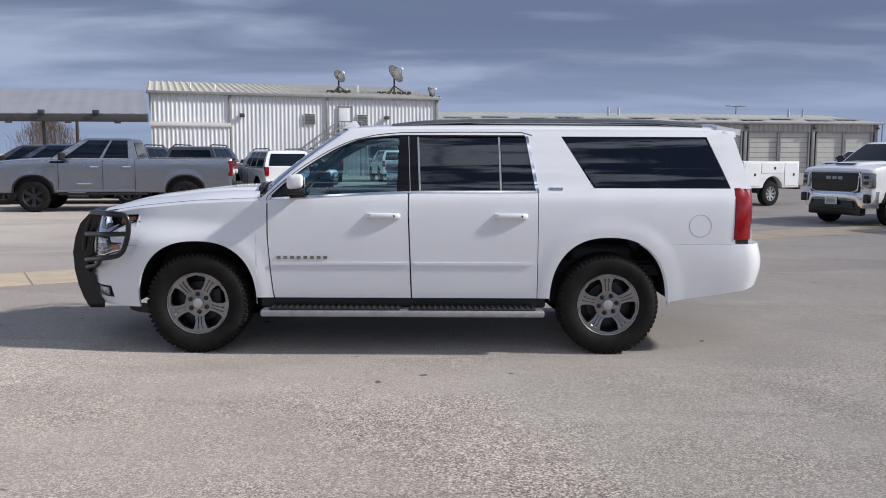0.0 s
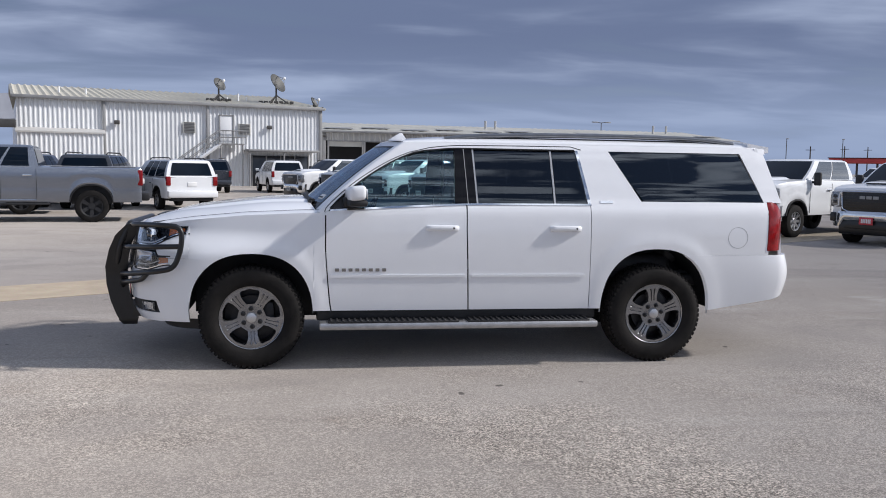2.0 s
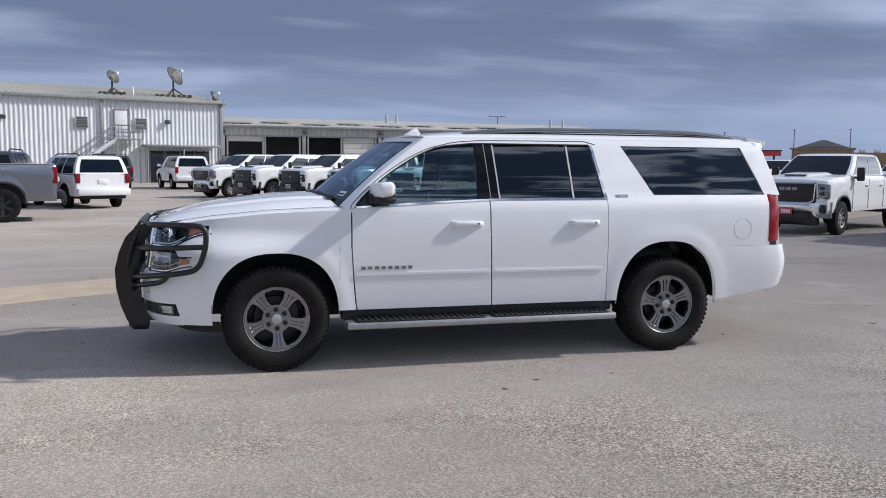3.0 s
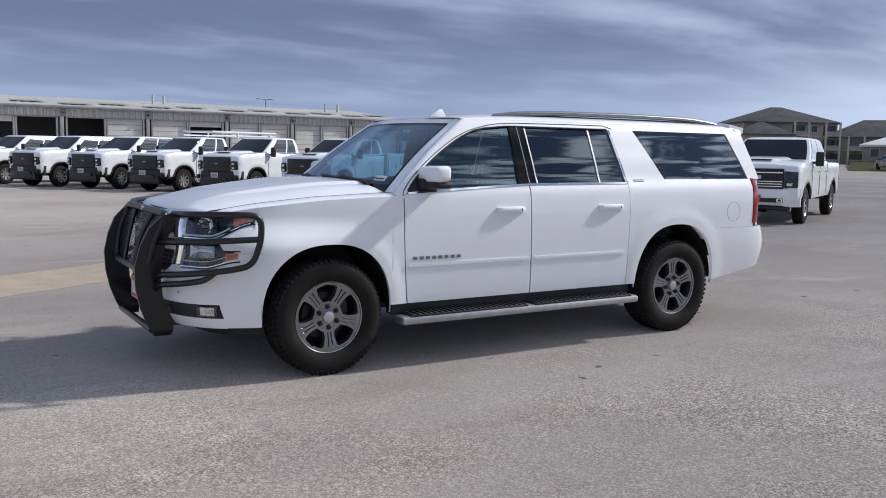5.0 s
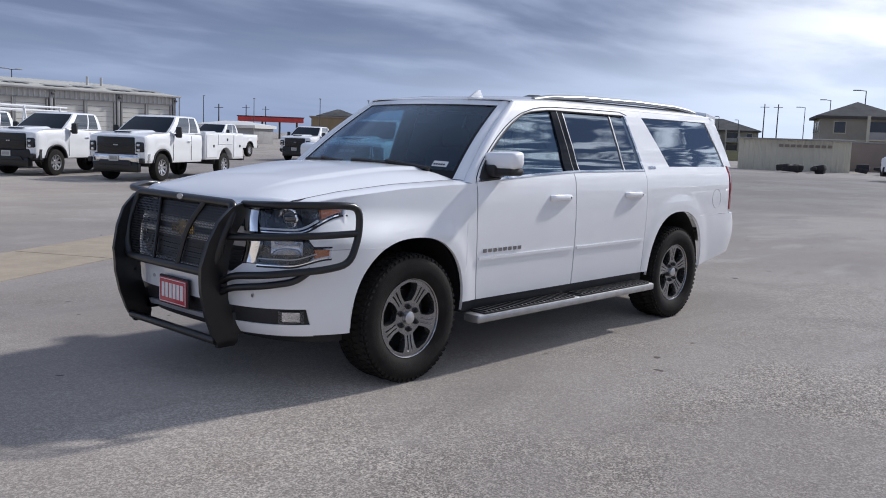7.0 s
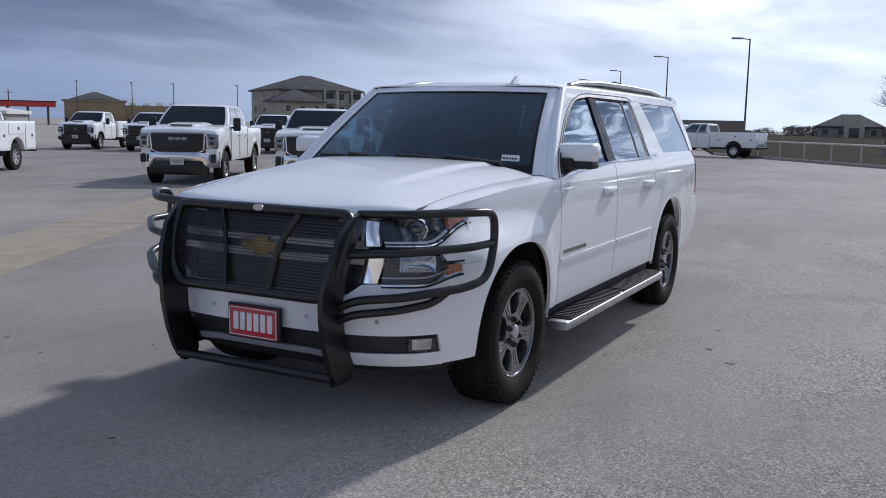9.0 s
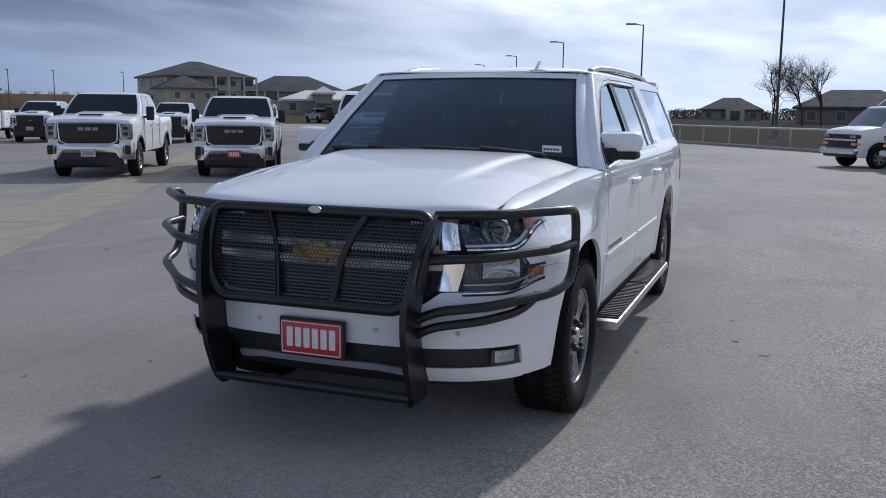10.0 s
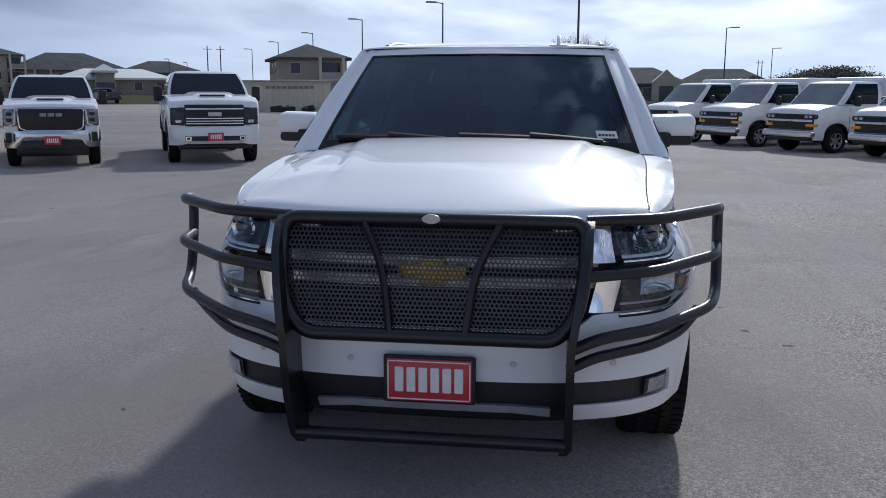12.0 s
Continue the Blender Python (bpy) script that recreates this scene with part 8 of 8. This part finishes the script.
    bmesh.ops.create_uvsphere(bm, u_segments=20, v_segments=12, radius=0.044, matrix=Matrix.Translation(pr + Vector((-0.012, 0, 0))))
    part("projector", bm, M_PRIVACY, lamp)
    bm = bmesh.new()

    def bowl(u, v):
        s_ = lerp(s_at_y(0.865), s_at_y(0.735), u)
        return S(s_, lerp(0.842, 0.918, v), side, 0.008 - 0.036 * math.sin(math.pi * u) ** 0.7 * math.sin(math.pi * v) ** 0.7)
    sheet(bm, bowl, steps(12), steps(6), back=(-0.004, 0, 0), flip=side > 0)
    bmesh.ops.recalc_face_normals(bm, faces=bm.faces)
    part("reflector_bowl", bm, M_REFLECTOR, lamp)
    bm = bmesh.new()

    def upper_bowl(u, v):
        s_ = lerp(s_at_y(0.885), s_at_y(0.775), u)
        return S(s_, lerp(0.990, 1.088, v), side, 0.004 - 0.022 * math.sin(math.pi * u) ** 0.7 * math.sin(math.pi * v) ** 0.7)
    sheet(bm, upper_bowl, steps(10), steps(4), back=(-0.003, 0, 0), flip=side > 0)
    bmesh.ops.recalc_face_normals(bm, faces=bm.faces)
    part("reflector_bowl", bm, M_LAMP, lamp)
    band("light_strip", su0 + 0.20, s_at_y(0.69), lambda s: up_lo(s) + 0.010, lambda s: up_lo(s) + 0.020, M_STICKER, lamp, out=0.008, n=14, nv=1, thick=0.01)
    band("lamp_divider", sl0 + 0.10, sl1, lambda s: low_lo(s) + 0.030, lambda s: low_lo(s) + 0.036, M_STEEL, lamp, out=0.006, n=12, nv=1, thick=0.01)

gr = new("grille")
gr.parent = hero
bm = bmesh.new()
sheet(bm, lambda u, v: Vector((2.585 - 0.06 * abs(2 * u - 1) ** 2.5 - 0.03 * v, lerp(-0.56, 0.56, u), lerp(0.715, 1.125, v))), steps(20), steps(6), back=(-0.02, 0, 0))
bmesh.ops.recalc_face_normals(bm, faces=bm.faces)
part("grille_back", bm, M_BLACK, gr)
for z in (0.885, 0.962):
    bm = bmesh.new()
    sheet(bm, lambda u, v: Vector((2.625 - 0.06 * abs(2 * u - 1) ** 2.5, lerp(-0.59, 0.59, u), z + lerp(-0.018, 0.018, v))), steps(20), steps(2), back=(-0.03, 0, 0))
    bmesh.ops.recalc_face_normals(bm, faces=bm.faces)
    part("grille_bar", bm, M_STEEL, gr, "bright horizontal bar")
for z in (0.74, 0.77, 0.80, 0.83, 0.86, 1.03, 1.06, 1.09):
    bm = bmesh.new()
    sheet(bm, lambda u, v: Vector((2.600 - 0.06 * abs(2 * u - 1) ** 2.5, lerp(-0.53, 0.53, u), z + lerp(-0.005, 0.005, v))), steps(16), steps(1), back=(-0.02, 0, 0))
    bmesh.ops.recalc_face_normals(bm, faces=bm.faces)
    part("grille_slat", bm, M_BLACK, gr)
bm = bmesh.new()
o = [(-0.125, -0.028), (-0.045, -0.028), (-0.045, -0.05), (0.045, -0.05), (0.045, -0.028), (0.125, -0.028), (0.125, 0.028), (0.045, 0.028), (0.045, 0.05), (-0.045, 0.05), (-0.045, 0.028), (-0.125, 0.028)]
prism(bm, [(2.635, y, 0.924 + z) for y, z in o], (0, 0, 0), (0.012, 0, 0), 0.004)
part("emblem", bm, M_GOLD, gr, "plain gold emblem")
bm = bmesh.new()
sheet(bm, lambda u, v: Vector((2.612 - 0.05 * abs(2 * u - 1) ** 2.5 - 0.02 * v, lerp(-0.62, 0.62, u), lerp(1.095, 1.118, v))), steps(20), steps(1), back=(-0.03, 0, 0))
bmesh.ops.recalc_face_normals(bm, faces=bm.faces)
part("grille_cap", bm, M_CHROME, gr)

# red dealer plate with plain white bars
pl = new("front_plate")
pl.parent = hero
PX, PZ = 2.71, 0.541
bm = bmesh.new()
box(bm, (PX - 0.012, 0, PZ), (0.02, 0.335, 0.178), 0.008)
part("plate_holder", bm, M_BLACK, pl)
bm = bmesh.new()
box(bm, (PX + 0.0, 0, PZ), (0.008, 0.308, 0.156), 0.003)
part("plate", bm, M_REDPLATE, pl, "red plate with white bars")
bm = bmesh.new()
for y0, y1, z0, z1 in ((-0.150, 0.150, 0.068, 0.072), (-0.150, 0.150, -0.072, -0.068), (-0.150, -0.146, -0.072, 0.072), (0.146, 0.150, -0.072, 0.072)):
    box(bm, (PX + 0.005, (y0 + y1) / 2, PZ + (z0 + z1) / 2), (0.004, y1 - y0, z1 - z0))
part("plate_border", bm, M_LETTER, pl)
for i in range(6):
    bm = bmesh.new()
    box(bm, (PX + 0.005, -0.108 + i * 0.0432, PZ + 0.002), (0.005, 0.032, 0.092), 0.003, seg=1)
    part("letter_bar", bm, M_LETTER, pl)

# brush guard
guard = new("brush_guard")
guard.parent = hero
for side in (1, -1):
    wide = 0.0 if side > 0 else 0.035                   # the right wing is bent outward
    bm = bmesh.new()
    outer = [(2.56, 1.130), (2.66, 1.10), (2.745, 1.02), (2.80, 0.90), (2.835, 0.76), (2.83, 0.62), (2.80, 0.48), (2.755, 0.36), (2.71, 0.285)]
    inner = [(2.60, 0.28), (2.585, 0.34), (2.62, 0.45), (2.655, 0.56), (2.665, 0.70), (2.655, 0.84), (2.62, 0.96), (2.575, 1.04), (2.53, 1.09)]

    def upr(u, v):
        f = lin(*[(z, x) for x, z in outer])
        b = lin(*[(z, x) for x, z in inner])
        z = lerp(0.282, 1.125, u)
        return Vector((lerp(b(z), f(z), v), side * (0.485 + 0.062 * max(0.0, (z - 0.70) / 0.43) ** 1.0 - 0.02 * (z < 0.3)), z))
    sheet(bm, upr, steps(30), steps(4), back=(0, side * 0.028, 0))
    bmesh.ops.recalc_face_normals(bm, faces=bm.faces)
    part("upright", bm, M_GUARD, guard)
    bm = bmesh.new()
    tube(bm, rounded([(2.58, side * 0.545, 1.11), (2.56, side * 0.80, 1.122), (2.30, side * (1.045 + wide), 1.13), (2.16, side * (1.06 + wide), 1.12), (2.16, side * (1.065 + wide), 0.97), (2.22, side * (1.06 + wide), 0.80), (2.38, side * (1.02 + wide), 0.772), (2.60, side * 0.80, 0.735), (2.69, side * 0.60, 0.715), (2.70, side * 0.50, 0.67)], 0.07), 0.021, 12)
    part("wing_tube", bm, M_GUARD, guard)
    bm = bmesh.new()
    tube(bm, rounded([(2.68, side * 0.53, 0.925), (2.60, side * 0.80, 0.945), (2.36, side * (1.03 + wide), 0.965), (2.165, side * (1.062 + wide), 0.97)], 0.06), 0.020, 12)
    part("wing_tube", bm, M_GUARD, guard)
    bm = bmesh.new()
    tube(bm, rounded([(2.70, side * 0.49, 0.60), (2.69, side * 0.58, 0.645), (2.60, side * 0.78, 0.672), (2.48, side * 0.90, 0.70), (2.42, side * (0.965 + wide), 0.77)], 0.06), 0.020, 12)
    part("wing_tube", bm, M_GUARD, guard)
    bm = bmesh.new()
    box(bm, (2.56, side * 0.50, 0.42), (0.14, 0.03, 0.14), 0.01)
    part("mounting_bracket", bm, M_GUARD, guard)
gx = lambda z: lin((0.70, 2.755), (0.90, 2.72), (1.02, 2.685), (1.12, 2.63))(z)
bm = bmesh.new()
loop = rounded([(gx(1.112), -0.545, 1.112), (gx(1.112), 0.545, 1.112), (gx(0.93), 0.540, 0.93), (gx(0.80), 0.515, 0.80), (gx(0.715), 0.450, 0.715), (gx(0.715), -0.450, 0.715), (gx(0.80), -0.515, 0.80), (gx(0.93), -0.540, 0.93)], 0.06, 6, closed=True)
tube(bm, loop, 0.026, 12, closed=True)
part("grille_frame", bm, M_GUARD, guard)
for side in (1, -1):
    bm = bmesh.new()
    tube(bm, rounded([(gx(1.11) + 0.01, side * 0.245, 1.10), (gx(0.96) + 0.01, side * 0.165, 0.95), (gx(0.72) + 0.01, side * 0.135, 0.725)], 0.1), 0.016, 8, flat=0.7)
    part("frame_strut", bm, M_GUARD, guard)
bm = bmesh.new()
tube(bm, [(2.72, -0.49, 0.325), (2.72, 0.49, 0.325)], 0.024, 12)
part("lower_tube", bm, M_GUARD, guard)
bm = bmesh.new()
cyl(bm, (gx(1.112) + 0.022, 0, 1.118), (gx(1.112) + 0.030, 0, 1.118), 0.022, 20)
for v in bm.verts:
    v.co.y *= 1.5
    v.co.z = 1.118 + (v.co.z - 1.118) * 0.75
part("maker_badge", bm, M_STEEL, guard)
# punched screen behind the frame: a six-sided web of thin bars
bm = bmesh.new()
pit = 0.0160
rows_n, cols_n = 26, 68
for r in range(rows_n):
    zc = 0.735 + r * pit * 0.866 * 1.1
    for c in range(cols_n):
        yc = (c - cols_n / 2 + 0.5 * (r % 2)) * pit
        lim = 0.52 if zc > 0.84 else lerp(0.44, 0.52, (zc - 0.73) / 0.11)
        if abs(yc) > lim or zc > 1.095:
            continue
        o_, i_ = [], []
        for k in range(6):
            w = math.pi / 6 + k * math.pi / 3
            for lst, rad in ((o_, pit * 0.60), (i_, pit * 0.41)):
                z = zc + rad * 1.05 * math.sin(w)
                lst.append(bm.verts.new((gx(z) - 0.012, yc + rad * math.cos(w), z)))
        for k in range(6):
            bm.faces.new((o_[k], o_[(k + 1) % 6], i_[(k + 1) % 6], i_[k]))
part("punched_screen", bm, M_SCREEN, guard)

# wheels
def tyre_mesh():
    bm = bmesh.new()
    R, W = TYRE_R, 0.135
    prof = [(0.245, 0.105), (0.262, 0.125), (0.30, 0.140), (0.345, 0.141), (0.375, 0.132), (0.392, 0.115), (0.397, 0.06), (0.398, 0.0), (0.397, -0.06), (0.392, -0.115), (0.375, -0.132), (0.30, -0.140), (0.245, -0.105)]
    lathe(bm, prof, 56)
    for k in range(60):
        w = 2 * math.pi * k / 60
        for lane, y in enumerate((-0.098, -0.048, 0.0, 0.048, 0.098)):
            a = w + (lane % 2) * math.pi / 60
            big = lane in (0, 4)
            box(bm, (0, 0, 0), (0.028 if big else 0.030, 0.040, 0.009), 0.0, Matrix.Translation((0.3985 * math.cos(a), y, 0.3985 * math.sin(a))) @ Euler((0, -a + math.pi / 2, 0.35 if lane % 2 else -0.2)).to_matrix().to_4x4())
        for sgn in (1, -1):
            box(bm, (0, 0, 0), (0.022, 0.010, 0.030), 0.0, Matrix.Translation((0.378 * math.cos(w), sgn * 0.126, 0.380 * math.sin(w))) @ Euler((0, -w + math.pi / 2, 0)).to_matrix().to_4x4())
    return mesh_from(bm, "tyre", M_RUBBER, angle=40)


def barrel_mesh():
    bm = bmesh.new()
    lathe(bm, [(0.236, 0.098), (0.226, 0.085), (0.218, 0.03), (0.214, -0.09), (0.238, -0.11)], 60)
    # near-black in place of the shade behind the spokes
    return mesh_from(bm, "rim_barrel", M_NUT)


def rim_mesh():
    """Flat face with five six-sided pockets, a rolled lip and two grooves on each spoke."""
    bm = bmesh.new()
    R = 0.246
    lathe(bm, [(0.240, 0.100), (0.243, 0.113), (0.249, 0.117), (0.252, 0.112), (0.251, 0.100), (0.238, 0.090)], 60)
    pocket = lin((0.435, 0.0), (0.447, 0.11), (0.60, 0.210), (0.74, 0.265), (0.86, 0.290), (0.905, 0.250), (0.915, 0.0))
    rs = [0.17, 0.30, 0.42, 0.434, 0.440, 0.448, 0.48, 0.54, 0.60, 0.67, 0.74, 0.80, 0.86, 0.904, 0.914, 0.922, 0.945, 0.985]
    vs = [0.0, 0.045, 0.30, 0.325, 0.385, 0.41, 0.5, 0.59, 0.615, 0.675, 0.70, 0.955, 1.0]
    for k in range(5):
        a = k * math.pi * 0.4 - math.pi / 2

        def spoke(u, v):
            half = math.pi * 0.2 - (math.asin(min(1.0, pocket(u) / u)) if pocket(u) > 0 else 0.0)
            w = a + lerp(-half, half, v)
            d = 0.094 + 0.013 * ease((u - 0.3) / 0.6)
            g = abs(v - 0.5)
            open_ = pocket(u) > 0.02
            if 0.10 < g < 0.185 and 0.47 < u < 0.83:
                d -= 0.013
            if g > 0.47 and open_:
                d -= 0.014
            return Vector((R * u * math.cos(w), d, R * u * math.sin(w)))
        sheet(bm, spoke, rs, vs, back=(0, -0.034, 0))
    bmesh.ops.recalc_face_normals(bm, faces=bm.faces)
    return mesh_from(bm, "rim", M_RIM, angle=24)


def cap_mesh():
    bm = bmesh.new()
    lathe(bm, [(0.001, 0.116), (0.026, 0.115), (0.038, 0.111), (0.042, 0.102), (0.043, 0.088)], 28)
    return mesh_from(bm, "centre_cap", M_RIMLIT)


def nut_mesh():
    bm = bmesh.new()
    lathe(bm, [(0.001, 0.120), (0.010, 0.119), (0.0145, 0.111), (0.015, 0.101), (0.019, 0.099), (0.020, 0.090)], 12)
    return mesh_from(bm, "wheel_nut", M_NUT)


def disc_mesh():
    bm = bmesh.new()
    lathe(bm, [(0.03, 0.02), (0.165, 0.02), (0.165, -0.005), (0.03, -0.005)], 32)
    box(bm, (-0.13, 0.012, 0.03), (0.09, 0.07, 0.15), 0.015)
    # added plate that stops light through the rim pockets, near-black like the disc
    cyl(bm, (0, -0.06, 0), (0, -0.05, 0), 0.217, 32)
    return mesh_from(bm, "brake_disc", M_NUT)


T_, R__, B__, C_, N_, D_ = tyre_mesh(), rim_mesh(), barrel_mesh(), cap_mesh(), nut_mesh(), disc_mesh()
for hx in (AX, -AX):
    for side in (1, -1):
        wh = new("wheel")
        wh.parent = hero
        wh.matrix_basis = pose(hx, side * 0.868, HUB_Z + 0.01, 0, 0, 0 if side > 0 else 180) @ pose(0, 0, 0, 0, 4 if hx > 0 else 40, 0)
        share("tyre", T_, wh, Matrix())
        rim = share("rim", R__, wh, Matrix())
        share("rim_barrel", B__, wh, Matrix())
        share("centre_cap", C_, wh, Matrix())
        share("brake_disc", D_, wh, Matrix())
        for k in range(6):
            a = math.pi / 3 * k + math.pi / 2
            share("wheel_nut", N_, wh, Matrix.Translation((0.072 * math.cos(a), -0.002, 0.072 * math.sin(a))))

# cabin inside: floor, dash, wheel, seats, lining
cab = new("interior")
cab.parent = hero
bm = bmesh.new()
box(bm, (0.0, 0, 0.50), (2.2, 1.84, 0.12))
box(bm, (-1.85, 0, 0.68), (1.55, 1.36, 0.10))
part("floor_pan", bm, M_INTERIOR, cab)
bm = bmesh.new()
box(bm, (0.95, 0, 1.08), (0.50, 1.74, 0.35), 0.05, seg=3)
part("dashboard", bm, M_INTERIOR, cab)
bm = bmesh.new()
ring = [Vector((0.72 - 0.08 * math.sin(w), 0.42 + 0.19 * math.cos(w), 1.16 + 0.18 * math.sin(w))) for w in (2 * math.pi * i / 28 for i in range(28))]
tube(bm, ring, 0.016, 8, closed=True)
tube(bm, [(0.72, 0.25, 1.15), (0.76, 0.42, 1.14), (0.72, 0.59, 1.15)], 0.02, 6)
part("steering_wheel", bm, M_BLACK, cab)
for x, y in ((0.12, 0.42), (0.12, -0.42), (-0.85, 0.42), (-0.85, -0.42), (-1.75, 0.40), (-1.75, -0.40)):
    seat = bmesh.new()
    box(seat, (x + 0.1, y, 0.78), (0.55, 0.52, 0.18), 0.06, seg=3)
    box(seat, (0, 0, 0), (0.16, 0.50, 0.66), 0.06, Matrix.Translation((x - 0.24, y, 1.12)) @ pose(0, 0, 0, 0, -14, 0), seg=3)
    box(seat, (x - 0.36, y, 1.53), (0.09, 0.27, 0.17), 0.04, seg=3)
    part("seat", seat, M_SEAT, cab)
bm = bmesh.new()
sheet(bm, lambda u, v: Vector((lerp(-2.60, 0.46, u), lerp(-0.70, 0.70, v), 1.775 + 0.03 * (1 - (2 * v - 1) ** 2))), steps(6), steps(6), back=(0, 0, -0.01))
bmesh.ops.recalc_face_normals(bm, faces=bm.faces)
part("headliner", bm, M_INTERIOR, cab)
bm = bmesh.new()
box(bm, (0.54, 0, 1.665), (0.03, 0.24, 0.07), 0.015)
cyl(bm, (0.55, 0, 1.69), (0.60, 0, 1.77), 0.012, 8)
part("rear_view_mirror", bm, M_BLACK, cab)
# underbody keeps daylight out from below
bm = bmesh.new()
box(bm, (0.1, 0, 0.40), (3.9, 0.84, 0.16), 0.04)
box(bm, (1.65, 0, 0.78), (1.15, 0.86, 0.42), 0.05)
box(bm, (-2.2, 0, 0.66), (0.9, 1.5, 0.10), 0.03)
for hx in (AX, -AX):
    cyl(bm, (hx, -0.75, HUB_Z), (hx, 0.75, HUB_Z), 0.06, 12)
part("underbody", bm, M_BLACK, hero)
